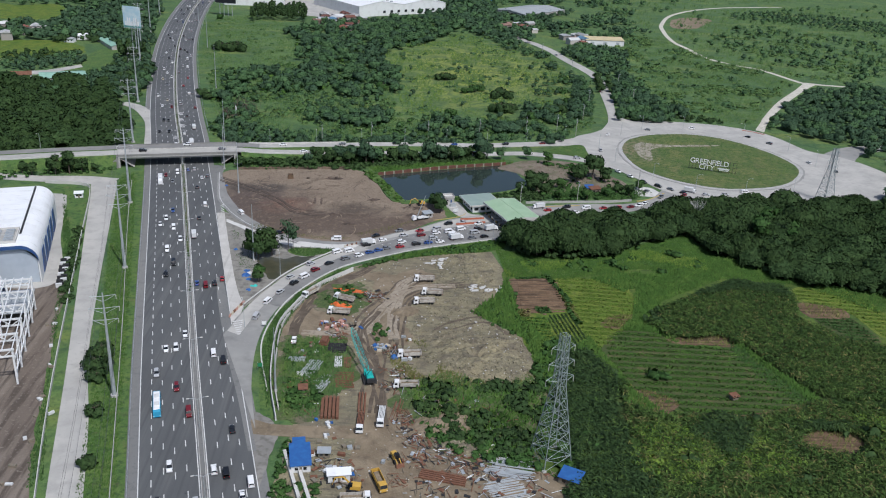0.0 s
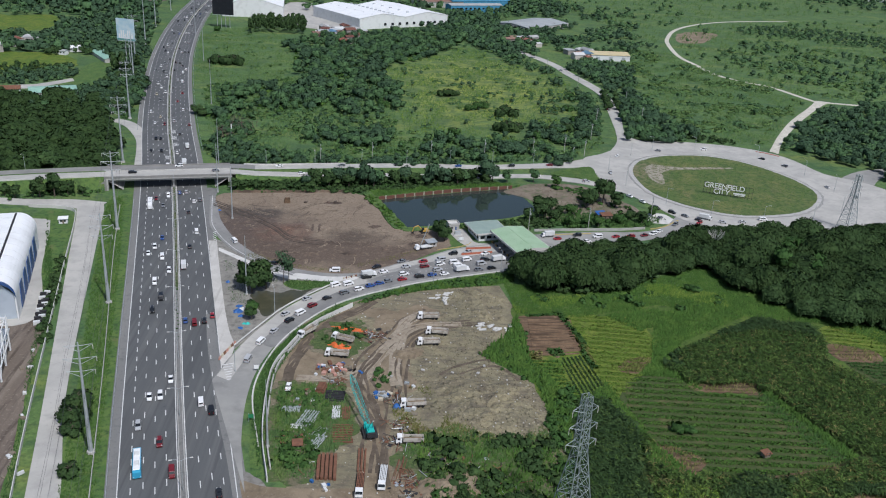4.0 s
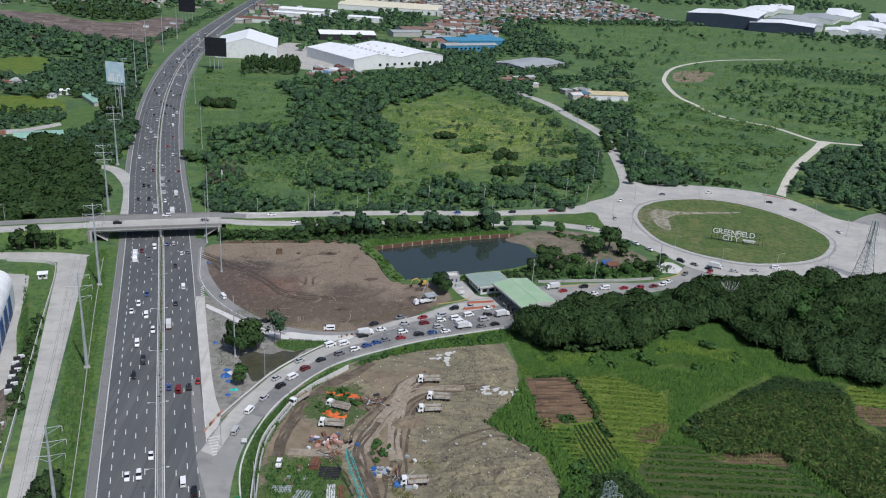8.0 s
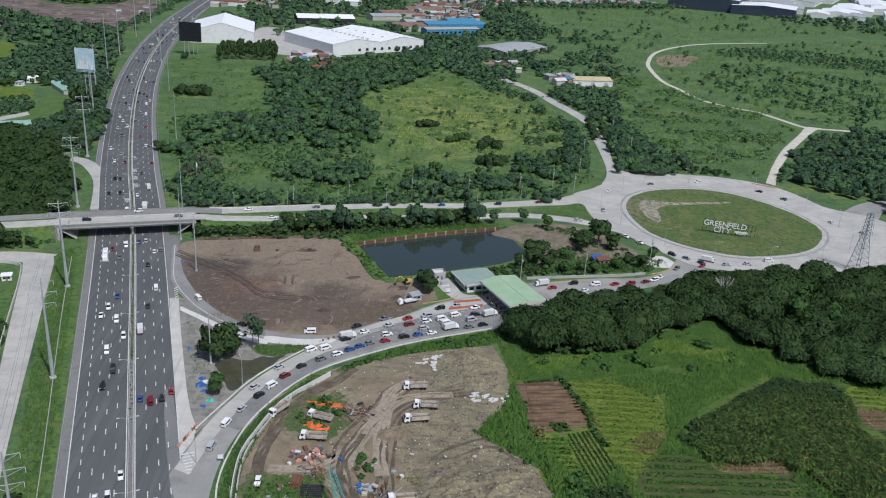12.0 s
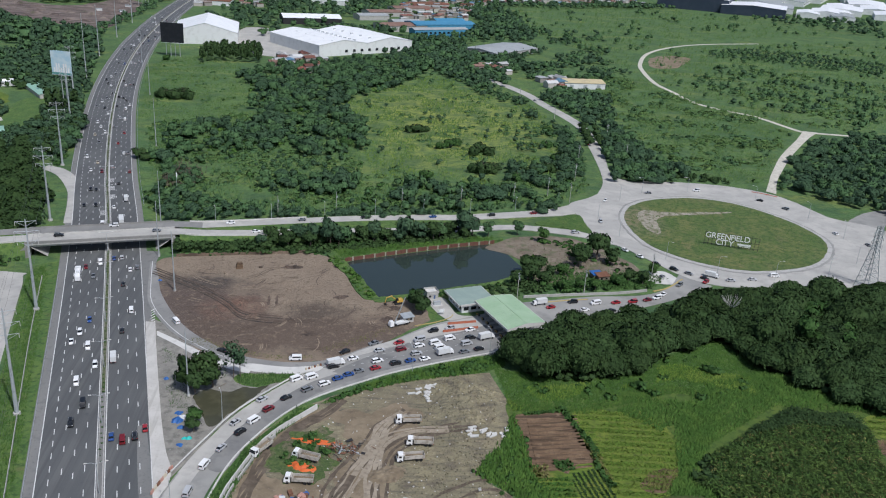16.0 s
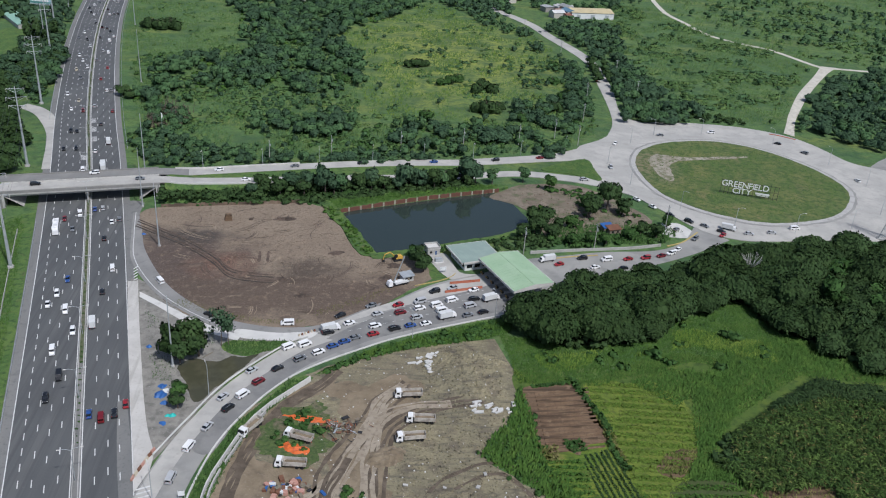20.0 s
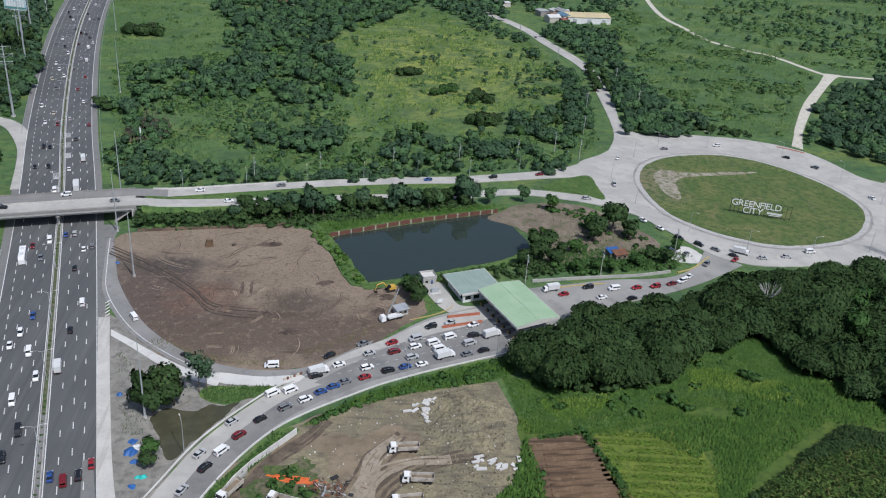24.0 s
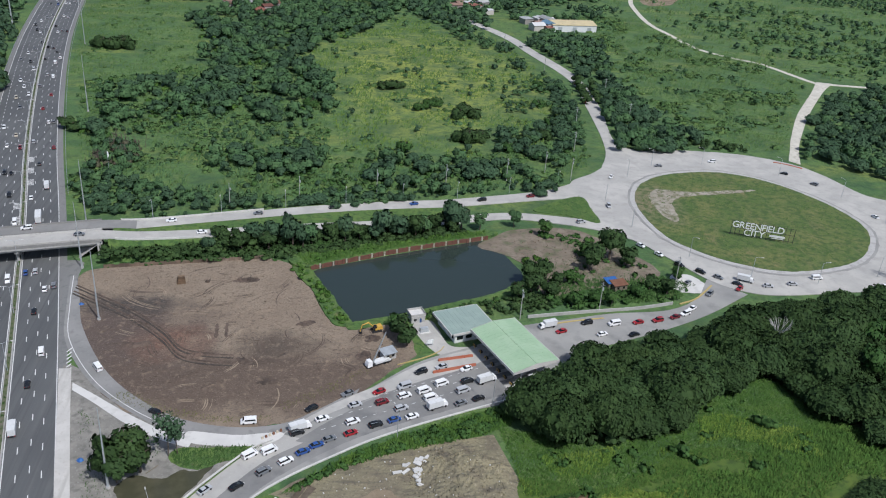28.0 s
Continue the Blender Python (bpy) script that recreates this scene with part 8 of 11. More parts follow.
def heap_top(x, y):
    """Height of the gravel heaps at a place."""
    best = 0.1
    for hx, hy, l, w, h, a in HEAPS:
        c, s = math.cos(radians(-a)), math.sin(radians(-a))
        px, py = (x - hx) * c - (y - hy) * s, (x - hx) * s + (y - hy) * c
        r = min(1.0, math.hypot(2 * px / l, 2 * py / w))
        k = (1 - r * r) ** 1.2
        best = max(best, 0.03 + h * k * (1 + 0.5 * noise.noise((px * 0.25 + hx, py * 0.25 + hy, 0))) + (0.9 if hy < 300 else 0.7) * k ** 0.3 * (noise.noise((px * 0.7 + hx, py * 0.7 + hy, 5)) if k > 0.01 else 0))
    return best


stones = []
for x, y in scatter(yard_rng, [(24, 262), (56, 268), (58, 300), (40, 322), (50, 345), (54, 372), (40, 380), (24, 376), (24, 345), (16, 325), (14, 300)], 1800):
    s = yard_rng.uniform(0.15, 0.6)
    stones.append(((x, y), s))
g = Geo()
for (x, y), s in stones:
    g.box((x, y, heap_top(x, y) - 0.05), (s, s * yard_rng.uniform(0.6, 1), s * 0.6 + 0.15), yard_rng.uniform(0, 90), top=(0.6, 0.6))
solid("loose_stones", g, gravel, "loose grey stones strewn over the yard", "stones", kind="stuff")


g = Geo()
for x, y in scatter(yard_rng, [(14, 256), (56, 266), (58, 300), (40, 322), (50, 345), (54, 372), (40, 380), (10, 376), (-10, 352), (-30, 300), (-20, 240), (10, 200), (60, 205)], 420):
    s = yard_rng.uniform(0.12, 0.42)
    g.box((x, y, heap_top(x, y)), (s, s * yard_rng.uniform(0.5, 1.6), 0.12 + 0.3 * s), yard_rng.uniform(0, 90), top=(0.8, 0.8))
solid("loose_litter", g, pale_concrete, "pale broken lumps and litter strewn over the yard", "rubble", kind="stuff")


def bundle(name, x, y, rz, count, length, pitch, r, material, label, category, layers=1, square=False):
    """A stack of parallel bars, each a part."""
    ob = root(name, label, category, pose(x, y, 0.15, 0, 0, rz), "material stacks")
    for layer in range(layers):
        for k in range(count - layer):
            yy, off = (k - (count - layer - 1) / 2) * pitch, yard_rng.uniform(-0.25, 0.25)
            g = Geo()
            if square:
                g.box((off, yy, layer * 2 * r), (length, 2 * r * 0.92, 2 * r))
            else:
                e0, e1, up = yard_rng.normal(0, 2.4 * r, 2), yard_rng.normal(0, 2.4 * r, 2), yard_rng.uniform(0, r)
                g.bar((off * 4 - length / 2, yy + e0[0], r + up), (off * 4 + length / 2, yy + e1[0], r + up * 2), r, n=6)
            part("bar", g, material, ob)
    return ob


bundle("pile_stack", -13.5, 252.2, 92, 5, 12, 1.25, 0.5, rust, "stack of rusty brown sheet piles", "steel stack", 1, True)
bundle("pile_stack", -3.1, 256, 90, 3, 11, 1.0, 0.3, rust, "stack of rusty brown beams on the ground", "steel stack", 1, True)
bundle("pile_stack", -9.8, 269.5, 2, 8, 6.5, 1.3, 0.25, rust, "rusty beams stacked beside the crane", "steel stack", 1, True)
bundle("pile_stack", -9.2, 281, 92, 4, 7, 0.7, 0.3, rust, "upright row of rusty beams beside the crane", "steel stack", 1, True)
bundle("pile_stack", -13.6, 291, -4, 7, 6.5, 0.9, 0.28, chassis, "dark steel sections in a long stack", "steel stack", 2, True)
bundle("board_stack", -12.6, 281.5, 92, 4, 7, 0.7, 0.3, cargo_white, "pale stacked boards under a sheet", "board stack", 1, True)
bundle("board_stack", -27.5, 282.6, 2, 4, 6, 0.9, 0.3, steel, "grey stacked formwork panels in the weeds", "board stack", 1, True)
bundle("board_stack", -24.6, 273, 4, 3, 4, 0.9, 0.25, cargo_white, "pale stacked formwork panels in the weeds", "board stack", 1, True)
bundle("pipe_stack", -16.8, 265.5, 70, 6, 7, 0.6, 0.2, steel, "loose grey pipes in the weeds", "pipe stack")
bundle("pile_stack", -18.6, 295, 80, 4, 4.5, 0.8, 0.5, rust, "short stack of rusty brown sections", "steel stack", 2, True)
bundle("sheet_pile_stack", -21.6, 277.5, 72, 7, 9, 0.85, 0.18, steel, "pale steel sheets leaning in the weeds", "steel stack", 2, True)
bundle("sheet_pile_stack", -17, 270, 64, 5, 6, 0.8, 0.16, steel, "pale steel sheets lying in the weeds", "steel stack", 1, True)
bundle("pipe_stack", 43, 222, -14, 26, 13, 0.36, 0.14, steel, "spread of pale pipes beside the pylon", "pipe stack")
bundle("pipe_stack", 40, 212, 14, 18, 11, 0.5, 0.14, steel, "spread of grey pipes beside the pylon", "pipe stack")
bundle("pile_stack", 22, 217, -16, 5, 14, 0.9, 0.3, rust, "rusty beams at the edge of the haul track", "steel stack", 1, True)
bundle("rebar_bundle", 8.5, 252, 80, 6, 11, 0.5, 0.12, rust, "bundle of rusty bars beside the haul track", "rebar")
bundle("rebar_bundle", 12, 247, 110, 6, 9, 0.6, 0.12, rust, "bundle of rusty bars in the scrap", "rebar")


def scrap(x, y, count, spread, label):
    """A tangle of scrap bars and sheets."""
    ob = root("scrap_pile", label, "scrap", pose(x, y, 0.1), "scrap piles")
    for tint, share in ((rust, 0.36), (steel, 0.16), (timber, 0.24), (chassis, 0.24)):
        g = Geo()
        for k in range(int(count * share)):
            px, py, a, l = yard_rng.normal(0, spread), yard_rng.normal(0, spread), yard_rng.uniform(0, math.pi), yard_rng.uniform(1.0, 4.5)
            dz = yard_rng.uniform(-0.3, 0.5)
            if yard_rng.uniform() < 0.6:
                g.bar((px - l / 2 * math.cos(a), py - l / 2 * math.sin(a), 0.35 - dz / 2), (px + l / 2 * math.cos(a), py + l / 2 * math.sin(a), 0.5 + dz), 0.11, n=4)
            else:
                g.box((px, py, yard_rng.uniform(0, 0.5)), (l * 0.5, yard_rng.uniform(0.4, 1.4), 0.12), math.degrees(a))
        part("scrap_tangle", g, tint, ob)["kind"] = "stuff"


for x, y, n, s in ((14, 238, 60, 3.2), (10.5, 246, 50, 2.2), (20, 228, 70, 4.0), (28, 224, 60, 4.0), (34, 217, 50, 3.5), (6.5, 266, 40, 2.2), (9, 274, 40, 2.2), (7, 290, 44, 2.2), (-24, 266, 36, 2.6), (-21, 257, 30, 2.4), (-12, 222, 60, 3.6), (-6, 216, 40, 3.0), (-2, 336, 60, 2.6), (2, 335, 30, 2.4), (24, 256, 50, 5), (34, 246, 40, 5), (-14, 300, 30, 2.0), (12, 214, 40, 4)):
    scrap(x, y, n, s, "tangle of rusty bars, pipes and boards on the ground")


def crates(x, y, count, spread, tints, label):
    for k in range(count):
        w, d, h = yard_rng.uniform(0.8, 2.4), yard_rng.uniform(0.6, 1.6), yard_rng.uniform(0.3, 1.0)
        tint = tints[k % len(tints)]
        solid("crate", Geo().box((0, 0, 0), (w, d, h), top=(0.94, 0.94)), tint, f"{tint.name} covered crate of building material", "crate", "stored material", m=pose(x + yard_rng.normal(0, spread), y + yard_rng.normal(0, spread * 0.6), 0.15, 0, 0, yard_rng.uniform(0, 180)))


crates(-15.5, 309.5, 60, 3.4, [rust, timber, tarp_pink, rust, cargo_white, tarp_blue, tarp_pink, timber, rust, chassis], "")
crates(2.6, 292.6, 22, 1.9, [steel, CAR_PAINT["beige"], tarp_blue, timber], "")
crates(-9, 220, 14, 2.6, [cargo_white, timber, tarp_blue, steel], "")
crates(-13, 243, 6, 2.4, [cargo_white, tarp_blue, timber], "")


def drape(name, x, y, length, width, h, rz, material, label):
    return heap(name, x, y, length * 1.25, width * 1.1, h * 0.55, rz, material, label, "tarpaulin", 0.9, 18)


drape("orange_netting", -10.5, 340, 16, 3.4, 0.9, -12, tarp_orange, "heap of orange safety netting and barriers")
drape("orange_netting", -14.5, 326.5, 10, 4.5, 1.2, -24, tarp_orange, "heap of orange safety netting beside a tipper")
drape("blue_tarp", 7.9, 285.6, 3.2, 2.6, 2.6, 10, tarp_blue, "blue tarpaulin over stored goods")
drape("blue_tarp", -57.2, 357.5, 2.6, 2.6, 1.2, 60, tarp_blue, "crumpled blue tarpaulin on the grey ground")
drape("white_tarp", -55.5, 355, 2.2, 2.6, 0.9, 10, cargo_white, "crumpled white sheet beside the tarpaulins")
drape("green_tarp", -51.5, 342.5, 4, 1.8, 0.9, 10, CAR_PAINT["teal"], "green sheet heaped at the ramp barrier")
drape("blue_tarp", -53.6, 338.8, 2, 2.4, 1.0, 30, tarp_blue, "small blue tarpaulin at the ramp barrier")
solid("pole_log", Geo().bar((-47, 373.4, 0.3), (-44.2, 376.6, 0.35), 0.14, 0.1), timber, "pale felled pole lying by the pool", "log")
drape("blue_tarp", -57, 353, 3.4, 4, 1.6, 20, tarp_blue, "crumpled blue tarpaulin beside a shack")
drape("blue_tarp", -55.5, 349, 2.4, 3, 1.2, 50, tarp_blue, "crumpled blue tarpaulin in the gore")
drape("blue_tarp", -66, 380, 1.6, 2, 1.2, 80, tarp_blue, "blue tarpaulin over a barrel store")
drape("blue_tarp", -86, 468, 2, 2, 1.4, 0, tarp_blue, "small blue tarpaulin shelter beside the ramp")

# small sign boards and a slender pole beside the toll ramp
for x, y, tint, word in ((-42.6, 306.6, CAR_PAINT["white"], "white"), (-39.7, 275.8, green_board, "green")):
    ob = root("road_sign", f"small {word} sign board on two posts in the verge", "sign", pose(x, y, 0.1, 0, 0, 8), "verge signs")
    part("board", Geo().box((0, 0, 1.2), (1.7, 0.08, 1.5)), tint, ob)
    for side in (-0.8, 0.8):
        part("post", Geo().bar((side, 0.1, -0.2), (side, 0.1, 3.1), 0.06), steel, ob)
steel_pole(-32.5, 262, 24, 0, 0, "slender grey steel pole inside the precast wall", "slender poles")

# lorries in the yard
for kind, colour, x, y, a in (("dump_truck", "white", 20.5, 351.0, 183), ("dump_truck", "white", 23.5, 338.0, 176), ("dump_truck", "white", 19.8, 329.5, 186), ("dump_truck", "white", -14.8, 318.8, 174), ("dump_truck", "white", -13.2, 330.6, 158), ("dump_truck", "white", -27.5, 335.0, 236), ("dump_truck", "white", 13.0, 286.4, 186), ("dump_truck", "white", 11.6, 265.6, 182), ("dump_truck", "yellow", 3.4, 214.0, 288), ("pickup", "white", -30, 296, 90), ("box_truck", "white", 2.8, 202, 170), ("dump_truck", "white", -3.0, 206.5, 4)):
    vehicle(kind, colour, x, y, a, "parked in the construction yard", "yard trucks", 0.16)
for x, y, a, load in ((-3.2, 243, 268, rust), (3.4, 246.4, 266, cargo_white)):
    ob = root("flatbed_truck", "white flatbed truck carrying steel sections" if load is rust else "white flatbed truck with a pale steel rack", "truck", pose(x, y, 0.16, 0, 0, a), "yard trucks")
    part("chassis", Geo().box((-0.5, 0, 0.7), (10.5, 2.3, 0.3)), chassis, ob)
    part("cab", loft(Geo(), [(3.1, 0.6, 2.7, 1.15, 1.08), (4.5, 0.55, 2.7, 1.18, 1.05), (4.9, 0.55, 1.7, 1.18, 1.1), (5.0, 0.6, 1.0, 1.1, 1.05)]), CAR_PAINT["white"], ob)
    part("windscreen", loft(Geo(), [(4.53, 2.55, 2.6, 1.0, 0.98), (4.92, 1.65, 1.72, 1.08, 1.06), (4.96, 1.6, 1.65, 1.06, 1.04)]), glass, ob)
    for k in range(5):
        part("load_bar", Geo().box((-1.6, -0.9 + 0.45 * k, 1.0), (8.6, 0.3, 0.4)), load, ob)
    wheels(ob, (-4.2, -2.9, 4.0), 0.98, 0.48, 0.32)
    lights(ob, 4.96, -5.7, 0.9, 0.8, 0.8)

# crawler crane
crane = root("crawler_crane", "teal crawler crane with a lowered lattice boom", "crane", pose(-1.2, 270, 0.16, 0, 0, 102))
teal = CAR_PAINT["teal"]
for side in (-1, 1):
    part("track", Geo().box((0, side * 1.9, 0), (5.6, 0.9, 1.1), top=(0.85, 1)), chassis, crane)
part("turntable", Geo().bar((0, 0, 0.8), (0, 0, 1.4), 1.3, n=12), chassis, crane)
house = part("house", Geo().box((-0.9, 0, 1.4), (4.4, 2.6, 1.5), top=(0.94, 0.88)), teal, crane)
part("engine_hood", Geo().box((-1.6, 0, 2.9), (2.4, 1.7, 0.35), top=(0.9, 0.8)), teal, house)
part("grille", Geo().box((-1.6, -1.3, 1.7), (1.8, 0.08, 0.8)), chassis, house)
part("walkway", Geo().box((-0.4, 1.45, 1.4), (3.2, 0.5, 0.1)), chassis, house)
part("counterweight", Geo().box((-3.6, 0, 1.3), (1.1, 3.0, 1.3), top=(0.9, 0.94)), chassis, crane, "dark steel counterweight")
cabin = part("cab", Geo().box((1.6, 1.1, 1.4), (1.5, 1.0, 1.9), top=(0.8, 0.9)), teal, crane)
part("windscreen", Geo().box((2.25, 1.1, 2.0), (0.3, 0.9, 1.0), shift=(-0.2, 0)), glass, cabin)
boom = Geo()
tip = Vector((22.3, 2.6, 9.0))
foot = Vector((1.2, 0, 1.8))
axis = (tip - foot) / 16
side_v = Vector((0, 1, 0))
up_v = axis.cross(side_v).normalized() * -1
ends = lambda k, i: foot + axis * k + (side_v * (0.9 if i in (0, 1) else -0.9) + up_v * (0.9 if i in (0, 3) else -0.9)) * (min(1.0, (k + 0.6) / 3, (16.6 - k) / 3))
for k in range(16):
    for i in range(4):
        boom.bar(ends(k, i), ends(k + 1, i), 0.08, n=4).bar(ends(k, i), ends(k + 1, (i + 1) % 4), 0.04, n=4)
part("boom", boom, teal, crane)
part("mast", Geo().bar((-1.5, 0.8, 3.2), (-3.5, 0.2, 6.6), 0.12).bar((-1.5, -0.8, 3.2), (-3.5, -0.2, 6.6), 0.12), teal, crane)
part("pendant", Geo().bar((-3.5, 0.2, 6.6), tip, 0.05, n=4).bar((-3.5, -0.2, 6.6), tip, 0.05, n=4), cable_mat, crane)


def excavator(x, y, rz, label):
    ob = root("excavator", label, "excavator", pose(x, y, 0.15, 0, 0, rz))
    coat = CAR_PAINT["yellow"]
    for side in (-1, 1):
        part("track", Geo().box((0, side * 1.1, 0), (3.8, 0.6, 0.85), top=(0.82, 1)), chassis, ob)
    part("house", Geo().box((-0.7, 0, 1.0), (3.0, 2.5, 1.1), top=(0.95, 0.92)), coat, ob)
    part("cab", Geo().box((0.7, 0.7, 1.0), (1.3, 1.0, 1.8), top=(0.85, 0.9)), glass, ob)
    part("boom", Geo().bar((0.6, -0.3, 1.5), (3.0, -0.3, 4.0), 0.28, 0.26).bar((3.0, -0.3, 4.0), (5.4, -0.3, 3.4), 0.26, 0.2), coat, ob)
    part("arm", Geo().bar((5.4, -0.3, 3.4), (6.2, -0.3, 0.9), 0.2, 0.14), coat, ob)
    part("bucket", Geo().box((5.9, -0.3, 0.2), (0.9, 1.0, 0.8), top=(0.7, 1)), chassis, ob)


excavator(-4.0, 211.5, 172, "yellow crawler excavator with its boom out over the yard")
excavator(21.5, 446.2, 200, "yellow crawler excavator working at the edge of the cleared lot")
loader = root("wheel_loader", "yellow wheel loader beside the haul track", "loader", pose(8.2, 225.0, 0.15, 0, 0, 292))
part("body", Geo().box((-0.9, 0, 0.8), (3.4, 1.9, 1.3), top=(0.9, 0.85)), CAR_PAINT["yellow"], loader)
part("cab", Geo().box((0.5, 0, 1.2), (1.4, 1.5, 1.9), top=(0.85, 0.85)), glass, loader)
part("lift_arm", Geo().bar((0.6, 0.6, 1.8), (2.9, 0.6, 0.7), 0.16).bar((0.6, -0.6, 1.8), (2.9, -0.6, 0.7), 0.16), CAR_PAINT["yellow"], loader)
part("bucket", Geo().box((3.4, 0, 0.1), (1.0, 2.6, 1.0), top=(0.5, 1), shift=(-0.2, 0)), rust, loader)
wheels(loader, (-1.5, 1.4), 1.0, 0.75, 0.5)
boomtruck = root("crane_truck", "white truck with a raised telescopic crane boom", "truck", pose(20.8, 424.6, 0.2, 0, 0, 206))
part("chassis", Geo().box((-0.5, 0, 0.6), (9, 2.2, 0.35)), chassis, boomtruck)
part("cab", loft(Geo(), [(2.7, 0.6, 2.6, 1.15, 1.08), (4.1, 0.55, 2.6, 1.18, 1.05), (4.5, 0.55, 1.6, 1.18, 1.1), (4.6, 0.6, 1.0, 1.1, 1.05)]), CAR_PAINT["white"], boomtruck)
part("boom", Geo().bar((2.0, 0, 1.4), (-1.5, 2, 13.5), 0.3, 0.18), steel, boomtruck)
part("flatbed", Geo().box((-1.6, 0, 0.95), (6.0, 2.3, 0.2)).box((-1.6, 1.1, 1.15), (6.0, 0.1, 0.5)).box((-1.6, -1.1, 1.15), (6.0, 0.1, 0.5)), cargo_white, boomtruck)
wheels(boomtruck, (-3.4, -2.2, 3.6), 0.98, 0.48, 0.32)

# site huts
def cabin_hut(x, y, rz, size, roof, walls, label, pitch=0.5):
    ob = root("site_hut", label, "hut", pose(x, y, 0.12, 0, 0, rz), "site huts")
    w, d, h = size
    part("wall_shell", Geo().box((0, 0, 0), (w, d, h)), walls, ob)
    part("roof", Geo().add([(-w / 2 - 0.4, -d / 2 - 0.4, h), (w / 2 + 0.4, -d / 2 - 0.4, h), (w / 2 + 0.4, d / 2 + 0.4, h + pitch), (-w / 2 - 0.4, d / 2 + 0.4, h + pitch), (-w / 2 - 0.4, -d / 2 - 0.4, h + 0.12), (w / 2 + 0.4, -d / 2 - 0.4, h + 0.12), (w / 2 + 0.4, d / 2 + 0.4, h + pitch + 0.12), (-w / 2 - 0.4, d / 2 + 0.4, h + pitch + 0.12)], [(3, 2, 1, 0), (4, 5, 6, 7), (0, 1, 5, 4), (1, 2, 6, 5), (2, 3, 7, 6), (3, 0, 4, 7)]), roof, ob)
    for k in (-1, 1):
        part("window", Geo().box((k * w * 0.22, -d / 2 - 0.03, 1.0), (1.0, 0.1, 0.9)), glass, ob)
    part("door", Geo().box((0, -d / 2 - 0.03, 0), (0.8, 0.1, 2.0)), timber, ob)
    return ob


cabin_hut(24.6, 429.0, 24, (4.6, 3.4, 2.4), steel, wall_concrete, "small grey sheet-roofed shed beside the plaza corner", 0.5)
cabin_hut(-20.3, 223.5, 8, (5.6, 9, 2.6), tarp_blue, wall_paint, "site shed with a bright blue sheet roof", 1.2)
cabin_hut(-8.4, 216.2, 6, (6.4, 3.0, 2.7), white_sheet, wall_paint, "white container office with two small windows", 0.1)
cabin_hut(-21.5, 231.2, 8, (3.2, 2.4, 2.2), tarp_blue, timber, "small lean-to with a blue sheet roof", 0.4)
cabin_hut(-13.5, 227, 0, (3.4, 2.2, 2.0), steel, timber, "small grey sheet shelter in the yard", 0.3)
cabin_hut(60, 216, -30, (6.0, 5.0, 2.4), tarp_blue, timber, "shelter under a blue tarpaulin roof beside the pylon", 0.5)
cabin_hut(121, 478, 14, (5.0, 4.0, 2.6), tarp_blue, timber, "roadside shack with a blue and red sheet roof", 0.6)
cabin_hut(123.5, 476, 14, (6.0, 4.0, 2.6), rust, timber, "roadside shack with a rusty sheet roof", 0.6)
cabin_hut(-23.2, 261.5, 8, (2.6, 2.6, 2.2), rust, timber, "little rusty hut among the weeds", 0.3)
cabin_hut(126.7, 261.5, 20, (2.4, 1.9, 1.6), rust, timber, "little rusty-roofed timber field hut among the crop rows", 0.3)
patch("gore_gravel", [(-80, 428), (-75, 424), (-64, 411), (-52, 399), (-40, 390), (-26, 386), (-14, 386), (-22, 380), (-37, 360), (-46, 340), (-53, 322), (-57, 320), (-63, 342), (-71.5, 374), (-77.5, 400), (-82, 426)], 0.118, surface("grey packed gravel", (0.205, 0.196, 0.172), [((0.27, 0.258, 0.225), 7, 0.42, 0.6, 0.8), ((0.13, 0.126, 0.112), 2.5, 0.48, 0.66, 0.75), ((0.34, 0.335, 0.315), 0.6, 0.58, 0.72, 0.6)], 0.95, bump=0.4, bump_size=0.3), "grey bare ground between the ramps", "gravel", 90, 0.6)
patch("water_gore", [(-54, 367), (-51.5, 372), (-47, 372.5), (-42, 371), (-37.5, 375), (-33.5, 373.5), (-29, 376), (-36, 363.5), (-41, 356), (-45.2, 349), (-48, 353), (-51, 361)], 0.14, muddy_water, "shallow muddy pool between the ramps", "water", 60, 1.0)
patch("verge_gore", [(-42, 381), (-38, 384), (-30, 383.8), (-16, 384), (-12, 386), (-20, 379.5), (-27, 377), (-33, 374.5), (-39, 376)], 0.17, verge, "grass tip between the ramps", "grass", 40, 0.6)

dead_wood = surface("dead branches", (0.19, 0.14, 0.10), [((0.08, 0.06, 0.045), 9, 0.42, 0.62, 0.8), ((0.30, 0.24, 0.18), 4, 0.55, 0.7, 0.6)], 0.95)
# cleared lot: burnt half, machine tracks, stumps, felled wood
for k, off in enumerate((0, 1.9, 4.6, 6.5)):
    line = spline([(-91, 482.5 - off), (-78.2, 472.5 - off), (-66, 462.4 - off), (-53.8, 449 - off), (-46.3, 437.5 - off), (-38, 433.6 - off), (-28, 432 - off)], 40)
    w = sideways(line)
    wide = np.array([0.34 + 0.16 * noise.noise((p[0] / 4, p[1] / 4, k)) for p in line])[:, None]
    setting("track_mark", Geo().strip(line - w * wide, line + w * wide, 0.2 + 0.004 * k, 0.1), chassis_soil if k % 2 else burnt_soil, "dark wheel track across the cleared lot", "track")
LOT = [(-80, 488), (-50, 497), (-20, 499), (-8, 487), (-2, 466), (8, 451), (24, 446), (27, 436), (12, 411), (-6, 400), (-30, 397), (-56, 406), (-68, 421), (-80, 444), (-86, 470)]
